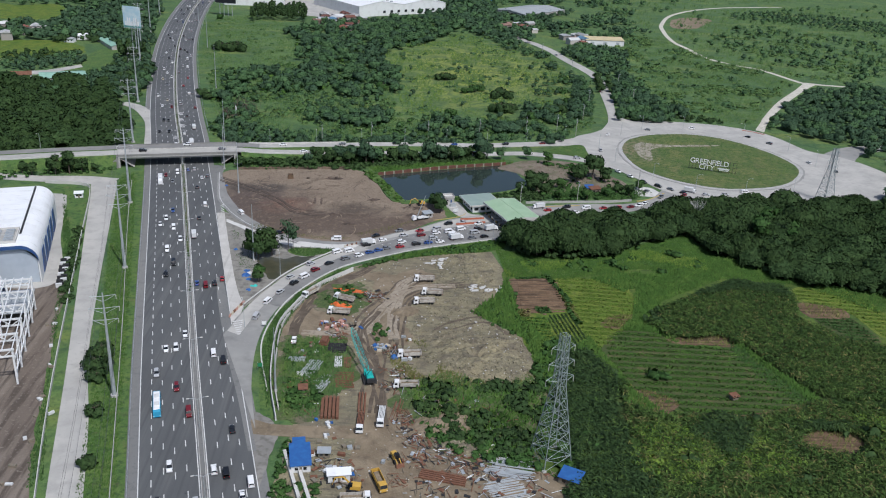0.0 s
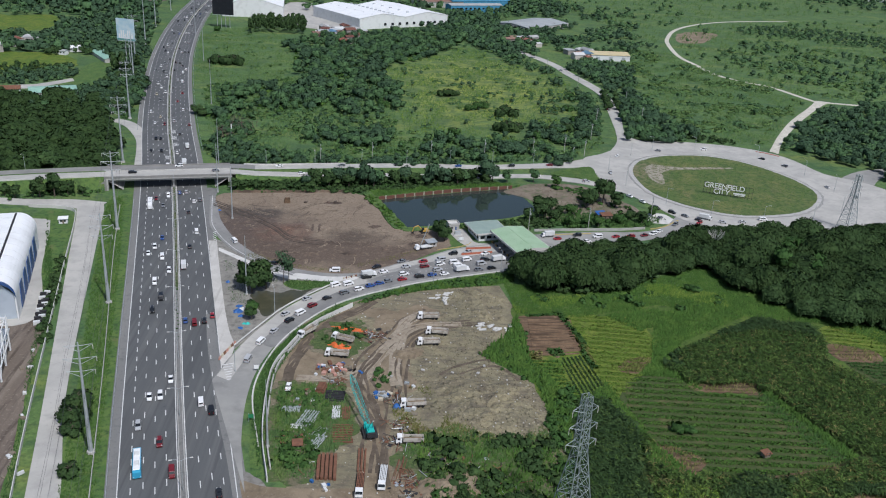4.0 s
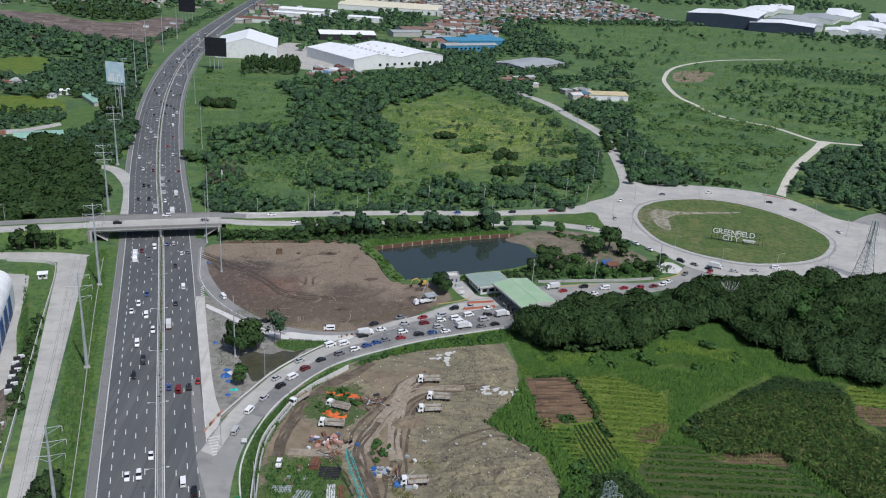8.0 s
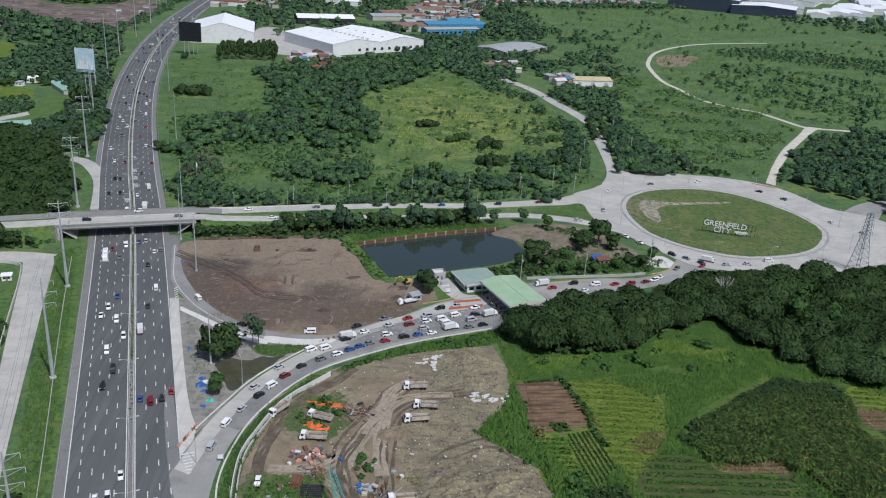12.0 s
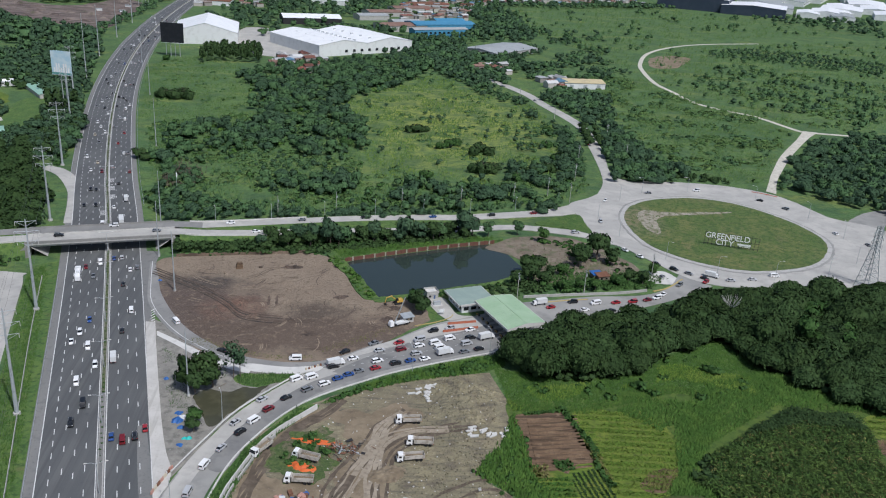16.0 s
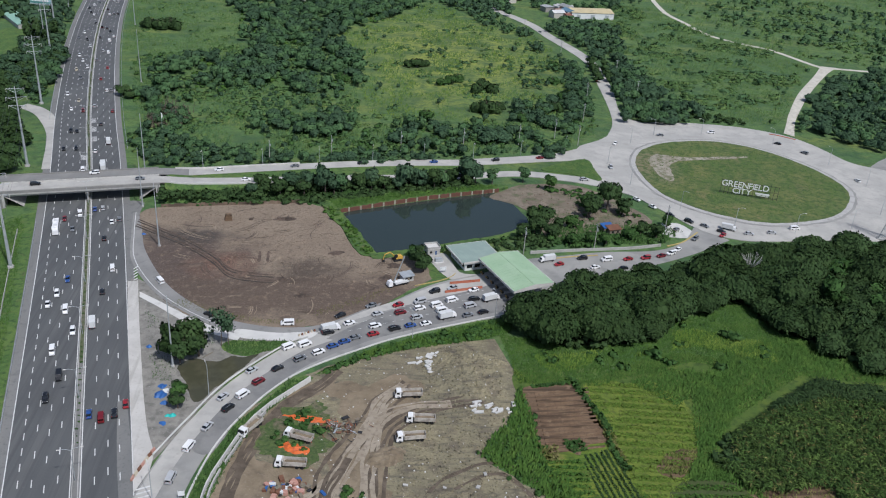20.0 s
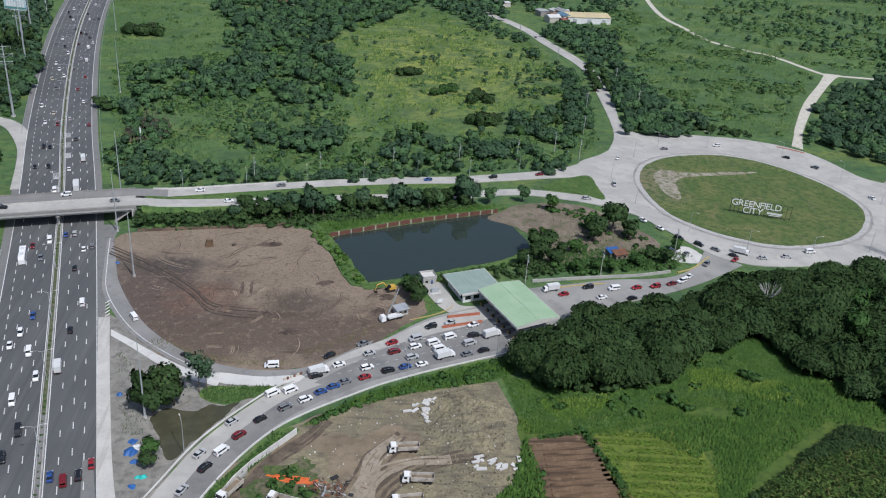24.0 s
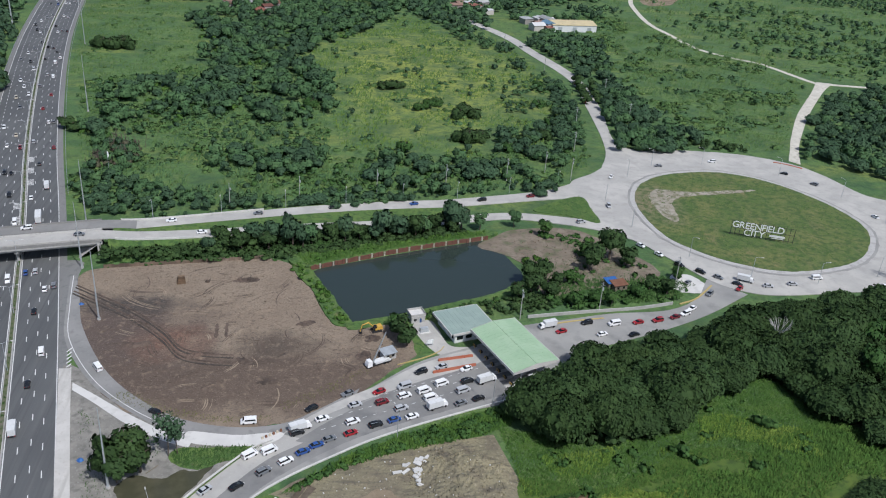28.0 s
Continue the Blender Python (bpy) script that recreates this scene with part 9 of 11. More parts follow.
scrape_pale = surface("scraped pale soil", (0.30, 0.24, 0.175), [((0.20, 0.155, 0.11), 1.2, 0.48, 0.66, 0.7)], 0.95)
for tint, count, seed_z, label in ((burnt_soil, 95, 0.0, "dark curved blade and chain marks of a bulldozer"), (scrape_pale, 26, 0.04, "pale curved scrape marks of a bulldozer")):
    g = Geo()
    for k, (x, y) in enumerate(scatter(yard_rng, LOT, count)):
        r, a0, sweep = yard_rng.uniform(5, 26), yard_rng.uniform(0, 2 * math.pi), yard_rng.uniform(0.35, 1.0)
        for gap in (0, 0.7, 2.1)[:int(yard_rng.integers(1, 4))]:
            half = yard_rng.uniform(0.07, 0.20)
            pts = [(x + r * (math.cos(a) - math.cos(a0)), y + 0.7 * r * (math.sin(a) - math.sin(a0))) for a in np.linspace(a0, a0 + sweep, 9)]
            pts = np.array(pts) + sideways(np.array(pts)) * gap
            if inside(pts, LOT).all():
                w = sideways(pts) * half * np.array([0.2, 0.7, 1, 1.2, 1, 1.1, 0.9, 0.6, 0.2])[:, None]
                z = 0.15 + seed_z + 0.0015 * (k % 23)
                g.add([(*q, z) for q in pts - w] + [(*q, z) for q in pts + w], [(i, i + 1, i + 10, i + 9) for i in range(8)])
    solid("scrape_marks", g, tint, label, "tracks", kind="stuff")
for x, y, s in ((-26.2, 485.5, 0.75), (-30.2, 485.8, 0.6), (-42.5, 484.5, 0.5)):
    ob = root("stump", "uprooted dark tree stump on the cleared lot", "stump", pose(x, y, 0.15, 0, 0, s * 100) @ Matrix.Diagonal((s, s, s, 1)), "stumps")
    part("root_plate", Geo().bar((0, 0, -0.2), (0, 0, 1.4), 2.0, 1.1, 9), burnt_soil, ob)
    part("log", Geo().bar((0.5, 0, 0.8), (4.5, 0.8, 0.5), 0.4, 0.3, 7), bark, ob)
solid("soil_block", Geo().box((0, 0, 0), (3.4, 2.4, 2.8), top=(0.75, 0.8), shift=(0.2, 0)), tilled, "upright block of reddish earth and brick on the cleared lot", "rubble", m=pose(-52.4, 483.9, 0.1, 0, 0, 12))
# pit and trenches lie flat; their shaded depth is only a dark colour
patch("pit_dark", [(-32.5, 484.5), (-29, 487.4), (-24, 487.6), (-22.4, 485.4), (-26, 483.6)], 0.2, burnt_soil, "flat dark patch painted for the shaded pit of the charred logs", "soil", 30, 0.5, 2)
for x, y, a in ((-35.2, 448, 100), (-31.8, 448.4, 97)):
    patch("trench_slot", [(x - 0.5, y - 4), (x + 0.6, y - 4), (x + 0.2, y + 4), (x - 0.7, y + 4)], 0.2, burnt_soil, "flat dark strip painted for the shade in a short trench", "soil", 24, 0.4, 2)
g = Geo()
for x, y in scatter(yard_rng, [(-82, 490), (-50, 499), (-18, 500), (-6, 488), (0, 466), (8, 452), (24, 447), (24, 434), (6, 410), (-8, 402), (-30, 399), (-54, 407), (-66, 422), (-77, 444)], 1500):
    a, l = yard_rng.normal(0.2, 0.9), yard_rng.uniform(0.3, 1.5)
    g.bar((x - l / 2 * math.cos(a), y - l / 2 * math.sin(a), 0.22), (x + l / 2 * math.cos(a), y + l / 2 * math.sin(a), 0.3 + yard_rng.uniform(0, 0.15)), yard_rng.uniform(0.02, 0.06), n=3)
solid("felled_branches", g, dead_wood, "broken branches strewn over the cleared lot", "branches", kind="stuff")
g = Geo()
for x, y in scatter(yard_rng, [(88, 486), (90, 500), (84, 520), (116, 526), (130, 512), (140, 496), (120, 482), (104, 478)], 170):
    s = yard_rng.uniform(0.2, 0.7)
    g.box((x, y, 0.1), (s, s * 0.8, s * 0.6), yard_rng.uniform(0, 90), top=(0.7, 0.7))
solid("rubble", g, dead_wood, "brown rubble strewn east of the pond", "rubble", kind="stuff")

# dark board fence along the back of the cleared lot
fence = root("board_fence", "low weathered board fence behind the cleared lot", "fence")
line = spline([(-84, 496.5), (-64, 499), (-41, 501.8), (-20, 504.5)], 34)
for k in range(33):
    a, b = line[k], line[k + 1]
    part("panel", Geo().box(((a[0] + b[0]) / 2, (a[1] + b[1]) / 2, 0.1), (1.9, 0.08, 1.5 + 0.25 * math.sin(2.3 * k)), math.degrees(math.atan2(b[1] - a[1], b[0] - a[0]))), dead_wood, fence)
    part("post", Geo().box((a[0], a[1], 0), (0.14, 0.14, 1.9)), bark, fence)

for x, y, n, spread in ((16, 236, 40, 3.0), (24, 232, 46, 3.4), (33, 228, 46, 3.6), (28, 220, 44, 3.6), (50, 216, 30, 3.2), (14, 226, 34, 2.6), (40, 236, 24, 3.0), (22, 210, 36, 3.4), (34, 205, 36, 3.6), (48, 204, 30, 3.4)):
    scrap(x, y, n, spread, "tangle of rusty scrap, sheets and timber on brown ground")

for k, (x, y, l, w, a) in enumerate(((-60, 440, 9, 4, 20), (-48, 446, 7, 4, 60), (-40, 432, 10, 5, 10), (-24, 428, 8, 4, 150), (-10, 432, 9, 5, 30), (2, 424, 10, 5, 80), (-16, 416, 8, 4, 0), (-34, 414, 7, 4, 40), (8, 438, 10, 5, 110), (16, 430, 8, 5, 60), (-70, 452, 7, 3, 30), (-28, 447, 7, 3, 70), (-4, 452, 8, 4, 20), (12, 420, 7, 4, 50), (-52, 424, 7, 4, 10), (20, 441, 7, 5, 20))):
    heap("soil_mound", x, y, l, w, 0.55, a, lot_soil if k % 3 else burnt_soil, "low heap of dozed soil and brush on the cleared lot", rough=0.7, n=14)
for x, y in ((-12, 236), (-8, 230), (-16, 228), (6, 226), (-24, 296), (-26, 288), (9, 300), (12, 283)):
    crates(x, y, 5, 2.2, [timber, steel, rust, cargo_white], "")

# ---- factory in the west ----
def gable_shed(name, x, y, rz, length, width, eave, ridge, walls, roof, label, category="warehouse", spans=1, sheets=0, doors=0, windows=0, group="", z=0.0):
    """A shed along local x; its gables face +-x, with one or more roof spans side by side."""
    ob = root(name, label, category, pose(x, y, z, 0, 0, rz), group)
    part("shell", Geo().box((0, 0, -0.3), (length, width, eave + 0.3)), walls, ob)
    w = width / spans
    for s in range(spans):
        y0 = -width / 2 + s * w
        for side in (0, 1):
            ya, yb = (y0 - (0.5 if s == 0 else 0), y0 + w / 2) if side == 0 else (y0 + w / 2, y0 + w + (0.5 if s == spans - 1 else 0))
            za, zb = (eave, ridge) if side == 0 else (ridge, eave)
            n = max(1, sheets)
            for k in range(n):
                xa, xb = -length / 2 - 0.4 + k * (length + 0.8) / n, -length / 2 - 0.4 + (k + 1) * (length + 0.8) / n - (0.06 if n > 1 else 0)
                part("roof_sheet", Geo().add([(xa, ya, za), (xb, ya, za), (xb, yb, zb), (xa, yb, zb), (xa, ya, za + 0.2), (xb, ya, za + 0.2), (xb, yb, zb + 0.2), (xa, yb, zb + 0.2)], [(3, 2, 1, 0), (4, 5, 6, 7), (0, 1, 5, 4), (1, 2, 6, 5), (2, 3, 7, 6), (3, 0, 4, 7)]), roof, ob)
        for sx in (-1, 1):
            part("gable", Geo().add([(sx * length / 2, y0, eave), (sx * length / 2, y0 + w, eave), (sx * length / 2, y0 + w / 2, ridge)], [(0, 1, 2) if sx > 0 else (2, 1, 0)]), walls, ob)
    for k in range(doors):
        part("door", Geo().box((-length / 2 + (k + 0.5) * length / doors, -width / 2 - 0.05, 0), (4.0, 0.2, 4.5)), steel, ob)
    for k in range(windows):
        part("window", Geo().box((-length / 2 + (k + 0.5) * length / windows, -width / 2 - 0.05, eave * 0.5), (length / windows * 0.5, 0.2, eave * 0.22)), glass, ob)
    return ob


def barrel_hall(name, x, y, rz, length, width, h, label):
    """A hall with a rounded shoulder roof, along local y."""
    ob = root(name, label, "factory", pose(x, y, 0, 0, 0, rz))
    prof = [(-width / 2, h * 0.97)]
    r = 7.0
    for k in range(9):
        a = math.pi / 2 * (1 - k / 8)
        prof.append((width / 2 - r + r * math.cos(a), h - r + r * math.sin(a)))
    n = 12
    for s in range(n):
        y0, y1 = -length / 2 + s * length / n, -length / 2 + (s + 1) * length / n - 0.08
        g = Geo()
        verts = [(px, yy, pz) for yy in (y0, y1) for px, pz in prof]
        k = len(prof)
        g.add(verts, [(i, i + 1, k + i + 1, k + i) for i in range(k - 1)])
        part("roof_sheet", g, white_sheet, ob)
    part("end_wall", Geo().add([(-width / 2, -length / 2 + 1.5, 0), (width / 2 - 0.8, -length / 2 + 1.5, 0), (width / 2 - 0.8, -length / 2 + 1.5, h - r), (width / 2 - r, -length / 2 + 1.5, h - 0.5), (-width / 2, -length / 2 + 1.5, h - 0.6)], [(0, 1, 2, 3, 4)]), surface("pale blue-grey cladding", (0.42, 0.47, 0.52), [((0.35, 0.40, 0.45), 3, 0.45, 0.65, 0.5)], 0.5), ob)
    part("portal_band", Geo().add([(px * 1.0, -length / 2 + d, pz - c) for d, c in ((0, 0), (0, 1.6)) for px, pz in prof], [(i, i + 1, len(prof) + i + 1, len(prof) + i) for i in range(len(prof) - 1)]), blue_paint, ob, "dark blue edge band")
    part("side_wall", Geo().box((width / 2 - 0.3, 0, 0), (0.5, length - 1, h - r)), wall_paint, ob)
    for k in range(5):
        part("side_bay", Geo().box((width / 2 + 0.05, -length / 2 + 14 + k * (length - 18) / 5, 1), (0.4, 9, h - r - 1), top=(1, 0.6)), blue_paint, ob, "dark blue slanted bay")
    wx, wy = width / 2 - 14, -length / 2 + 11
    # no recess is cut: a darker flat panel paints the shaded well floor
    part("roof_well", Geo().box((wx, wy, h + 0.02), (11, 15, 0.06)), wall_concrete, ob, "flat grey roof panel, darker to look like a recessed well")
    for dx, dy, sx, sy in ((-5.6, 0, 0.35, 15.6), (5.6, 0, 0.35, 15.6), (0, -7.6, 11.5, 0.35), (0, 7.6, 11.5, 0.35)):
        part("roof_kerb", Geo().box((wx + dx, wy + dy, h), (sx, sy, 1.0)), pale_concrete, ob)
    for k in range(8):
        part("vent_unit", Geo().box((wx - 2.6 + 5.2 * (k % 2), wy - 5 + 3.3 * (k // 2), h + 0.08), (3.6, 2.2, 0.9), top=(0.9, 0.9)), steel, ob)
    part("gutter", Geo().box((width / 2 - r - 0.5, 6, h + 0.02), (0.9, length - 14, 0.12)), chassis, ob)
    return ob


barrel_hall("factory_hall", -175, 369, 15, 74, 56, 17.5, "white factory hall with a rounded shoulder roof and dark blue bays")
barrel_hall("factory_hall", -224, 402, 15, 92, 44, 18.5, "white factory hall behind the first one")
barrel_hall("factory_annex", -163, 316, 15, 22, 34, 11.5, "lower rounded white annex of the factory")
skeleton = root("steel_skeleton", "white steel skeleton of an unfinished hall", "construction", pose(-138, 292, 0, 0, 0, 15))
for i in range(5):
    for j in range(6):
        part("post", Geo().box((-24 + 9 * i, -32 + 11 * j, 0), (0.6, 0.6, 13)), wall_paint, skeleton)
for j in range(6):
    part("truss", Geo().box((-6, -32 + 11 * j, 13), (37, 0.5, 0.6)).box((-6, -32 + 11 * j, 10.6), (37, 0.4, 0.5)), wall_paint, skeleton)
    g = Geo()
    for k in range(12):
        a, b = (-24 + 3 * k, -32 + 11 * j), (-24 + 3 * k + 3, -32 + 11 * j)
        g.bar((*a, 10.8 if k % 2 else 13.2), (*b, 13.2 if k % 2 else 10.8), 0.16, n=4)
    part("truss_web", g, wall_paint, skeleton)
for i in range(13):
    part("purlin", Geo().box((-24 + 3 * i, -4.5, 13.6), (0.3, 57, 0.3)), wall_paint, skeleton)
for j in range(5):
    part("brace", Geo().bar((12, -32 + 11 * j, 0.5), (12, -21 + 11 * j, 13), 0.14, n=4).bar((12, -21 + 11 * j, 0.5), (12, -32 + 11 * j, 13), 0.14, n=4), wall_paint, skeleton)
    for z in (4.3, 8.6):
        part("side_beam", Geo().box((12, -26.5 + 11 * j, z), (0.4, 11, 0.4)), wall_paint, skeleton)
part("scaffold_slab", Geo().box((-6, 18, 6.4), (36, 20, 0.25)), steel, skeleton)
for x, y in ((-118, 305), (-112, 288), (-108, 276), (-103, 256), (-101, 246), (-98, 234), (-99, 222), (-119, 318), (-96, 212)):
    crates(x - 4, y, 2, 1.6, [timber, cargo_white, timber, steel], "")
for k in range(16):
    solid("drum_rack", Geo().box((0, 0, 0), (2.4, 1.2, 1.6)), chassis if k % 3 else cargo_white, "dark rack of stored drums beside the factory", "rack", "storage racks", m=pose(-130.4 - 0.27 * 1.75 * k + 1.5 * (k % 2), 337 + 1.75 * k, 0.2, 0, 0, 15))
cabin_hut(-157.5, 443, 15, (4, 3, 2.4), white_sheet, wall_paint, "little white guard hut inside the boundary wall", 0.3)

# ---- billboards and far sheds ----
def billboard(x, y, rz, width, z0, z1, face, label, posts=(-0.3, -0.1, 0.1, 0.3)):
    ob = root("billboard", label, "billboard", pose(x, y, 0, 0, 0, rz))
    for k in posts:
        part("post", Geo().bar((k * width, 0.8, -0.3), (k * width, 0.8, z1 - 1), 0.35, 0.3, 8), steel, ob)
    part("board", Geo().box((0, 0, z0), (width, 0.6, z1 - z0)), face, ob)
    part("walkway", Geo().box((0, -0.8, z0 - 0.5), (width, 1.0, 0.15)), steel, ob)
    for z in (z0 + 2, (z0 + z1) / 2, z1 - 2):
        part("back_rail", Geo().box((0, 0.7, z), (width, 0.3, 0.3)), steel, ob)
    return ob


billboard(-194.8, 1072, -8, 25, 15, 36, dark_metal, "large blank black billboard on steel posts")
board = billboard(-228, 805, -16, 17, 27, 45.5, surface("pale printed board", (0.42, 0.58, 0.66), [((0.62, 0.70, 0.72), 6, 0.45, 0.6, 0.7)], 0.5), "pale blue printed billboard on tall steel posts", (-0.1, 0.1))
for k in range(7):
    part("printed_tower", Geo().box((-6 + 2 * k, -0.33, 28.5), (1.3, 0.06, 4 + 3.5 * abs(math.sin(2.1 * k)))), CAR_PAINT["white"], board, "plain pale printed shape")
part("printed_band", Geo().box((0, -0.34, 27.2), (16.6, 0.06, 1.4)), surface("printed teal band", (0.10, 0.26, 0.24), (), 0.5), board)
billboard(-329, 1538, -12, 28, 17, 37, dark_metal, "blank black billboard seen far along the expressway")

gable_shed("warehouse", -14, 1196, 124, 116, 135, 13, 18, wall_paint, white_sheet, "huge white warehouse with two shallow roof spans", spans=2, sheets=8)
gable_shed("warehouse", -181, 1220, 96, 104, 76, 14, 25, wall_paint, white_sheet, "tall white warehouse beside the expressway", sheets=6)
gable_shed("warehouse", -62, 1420, 12, 86, 44, 9, 13, chassis, white_sheet, "open dark warehouse with a white roof", sheets=5)
gable_shed("warehouse", 190, 1205, 46, 92, 56, 6, 9, wall_concrete, surface("grey roof sheet", (0.34, 0.36, 0.36), [((0.26, 0.27, 0.27), 6, 0.48, 0.66, 0.6)], 0.6), "low grey factory shed with pale patches", sheets=6, doors=4)
grey_sheet = bpy.data.materials["grey roof sheet"]
gable_shed("warehouse", 243, 989, 4, 44, 26, 6.2, 8.4, wall_paint, surface("ochre roof sheet", (0.52, 0.44, 0.26), [((0.40, 0.34, 0.22), 5, 0.45, 0.65, 0.6)], 0.6), "pale shed with an ochre sheet roof beside the far road", sheets=8, doors=3)
sky_wall = surface("bright blue painted wall", (0.06, 0.22, 0.36), [((0.12, 0.30, 0.42), 4, 0.45, 0.65, 0.5)], 0.5)
gable_shed("school_block", 122, 1330, 24, 86, 18, 11, 13, sky_wall, grey_sheet, "long light blue building with rows of windows", "building", windows=12)
gable_shed("school_block", 132, 1410, 20, 100, 44, 10, 13, sky_wall, sky_wall, "broad bright blue roofed building", "building", sheets=5)
gable_shed("school_block", 70, 1385, 20, 70, 40, 8, 11, wall_concrete, surface("brown roof sheet", (0.20, 0.12, 0.09), [((0.28, 0.20, 0.16), 6, 0.45, 0.65, 0.6)], 0.7), "brown roofed building in the town", "building", sheets=5)
brown_sheet = bpy.data.materials["brown roof sheet"]
cream = surface("cream roof sheet", (0.62, 0.58, 0.44), [((0.52, 0.48, 0.36), 8, 0.45, 0.65, 0.5)], 0.6)
gable_shed("warehouse", 10, 1960, -10, 210, 110, 10, 15, wall_paint, cream, "very long cream roofed factory on the edge of town", spans=2, sheets=5)
gable_shed("warehouse", -150, 1780, -12, 110, 40, 9, 12, wall_paint, white_sheet, "white roofed factory among trees", sheets=6)
gable_shed("warehouse", -165, 1720, -12, 90, 24, 7, 9, wall_paint, white_sheet, "narrow white factory block among trees", sheets=4)
gable_shed("warehouse", -228, 1600, -10, 60, 26, 7, 9, wall_paint, rust, "red-brown roofed shed beside the expressway", sheets=4)
gable_shed("warehouse", -40, 1700, -12, 60, 30, 8, 10, wall_paint, white_sheet, "white shed among trees", sheets=4)
# industrial estate on the eastern horizon
navy = surface("dark blue-grey cladding", (0.035, 0.05, 0.075), [((0.055, 0.07, 0.095), 12, 0.45, 0.65, 0.6)], 0.5)
gable_shed("warehouse", 770, 2020, 62, 170, 150, 26, 30, navy, white_sheet, "huge dark blue factory with a pale roof", sheets=4)
gable_shed("warehouse", 860, 1920, 62, 110, 130, 18, 22, navy, white_sheet, "dark blue factory block with a red corner", sheets=4)
for k, (x, y, l, w) in enumerate(((960, 2040, 130, 90), (1050, 1960, 120, 70), (1140, 2060, 140, 90), (1000, 2180, 180, 90), (1200, 1960, 110, 70), (1260, 2110, 160, 80), (1120, 2280, 200, 90), (1320, 2260, 200, 90), (960, 2340, 160, 80), (1400, 2040, 130, 90), (1250, 2420, 240, 80), (1050, 2480, 240, 80))):
    gable_shed("warehouse", x, y, 62 - 2 * k % 7, l, w, 11, 15, wall_paint, white_sheet if k % 3 else grey_sheet, "pale roofed factory in the far industrial estate", sheets=4, windows=8, group="industrial estate")

for k, (x, y, l, w) in enumerate(((985, 1925, 90, 46), (1040, 1880, 90, 44), (1090, 1990, 110, 50), (1180, 2140, 130, 60), (1380, 2420, 200, 70), (1480, 2330, 180, 80), (1320, 2560, 240, 70), (1160, 2600, 240, 70))):
    gable_shed("warehouse", x, y, 62 + 3 * (k % 3), l, w, 10, 13, wall_paint, grey_sheet if k % 4 == 1 else white_sheet, "pale roofed factory in the far industrial estate", sheets=4, windows=8, group="industrial estate")
for x, y, l, w, tint in ((50, 1560, 60, 40, brown_sheet), (100, 1640, 70, 40, brown_sheet), (132, 1720, 80, 36, rust), (30, 1500, 50, 30, grey_sheet), (80, 1440, 46, 26, grey_sheet), (150, 1480, 50, 26, sky_wall)):
    gable_shed("workshop", x, y, 20, l, w, 7, 9.5, wall_concrete, tint, "low workshop on the edge of the town", "building", sheets=4, group="town workshops")
big = bpy.data.objects["warehouse"]
for k in range(9):
    part("vent", Geo().box((-58.2, -58 + 11 * k, 3.5), (0.4, 4.0, 3.0), top=(1, 0.8)), dark_metal, big, "dark arched vent")
for k in range(22):
    part("skylight", Geo().box((-50 + 10 * (k % 11), 14 + 30 * (k // 11) * (1 if k % 2 else -1), 14.6), (1.2, 3.4, 2.2)), steel, big)

# ---- town ----
town_rng = np.random.default_rng(11)
HOUSE_WALL = surface("town house walls", (0.36, 0.34, 0.31), [((0.34, 0.31, 0.28), 14, 0.45, 0.62, 0.7)], 0.8, vary="island", amount=0.35)
ROOF_TINTS = [surface("town roofs red", (0.20, 0.085, 0.062), [((0.18, 0.08, 0.06), 20, 0.45, 0.65, 0.6)], 0.7, vary="island", amount=0.4), surface("town roofs grey", (0.36, 0.37, 0.37), [((0.24, 0.24, 0.23), 20, 0.45, 0.65, 0.6)], 0.6, vary="island", amount=0.4), surface("town roofs pale", (0.46, 0.46, 0.45), [((0.45, 0.44, 0.42), 20, 0.45, 0.65, 0.5)], 0.6, vary="island", amount=0.25), brown_sheet, surface("town roofs blue", (0.10, 0.20, 0.30), [((0.2, 0.3, 0.36), 20, 0.45, 0.65, 0.5)], 0.6, vary="island", amount=0.3)]
walls_geo, roof_geo = Geo(), [Geo() for _ in ROOF_TINTS]


def town_house(x, y):
    w, d, h, a = town_rng.uniform(7, 14), town_rng.uniform(7, 12), town_rng.uniform(3.2, 8.0), town_rng.choice([12, 20, 28]) + 90 * town_rng.integers(2) + town_rng.uniform(-6, 6)
    walls_geo.box((x, y, -0.2), (w, d, h), a)
    g = roof_geo[int(town_rng.choice(5, p=[0.26, 0.26, 0.24, 0.17, 0.07]))]
    c, s = math.cos(radians(a)), math.sin(radians(a))
    put = lambda px, py, z: (x + px * c - py * s, y + px * s + py * c, z)
    ww, dd, r = w / 2 + 0.5, d / 2 + 0.5, h - 0.2 + town_rng.uniform(0.4, 2.4)
    g.add([put(-ww, -dd, h - 0.2), put(ww, -dd, h - 0.2), put(ww, 0, r), put(-ww, 0, r), put(-ww, dd, h - 0.2), put(ww, dd, h - 0.2)], [(0, 1, 2, 3), (3, 2, 5, 4), (0, 3, 4), (1, 5, 2)])


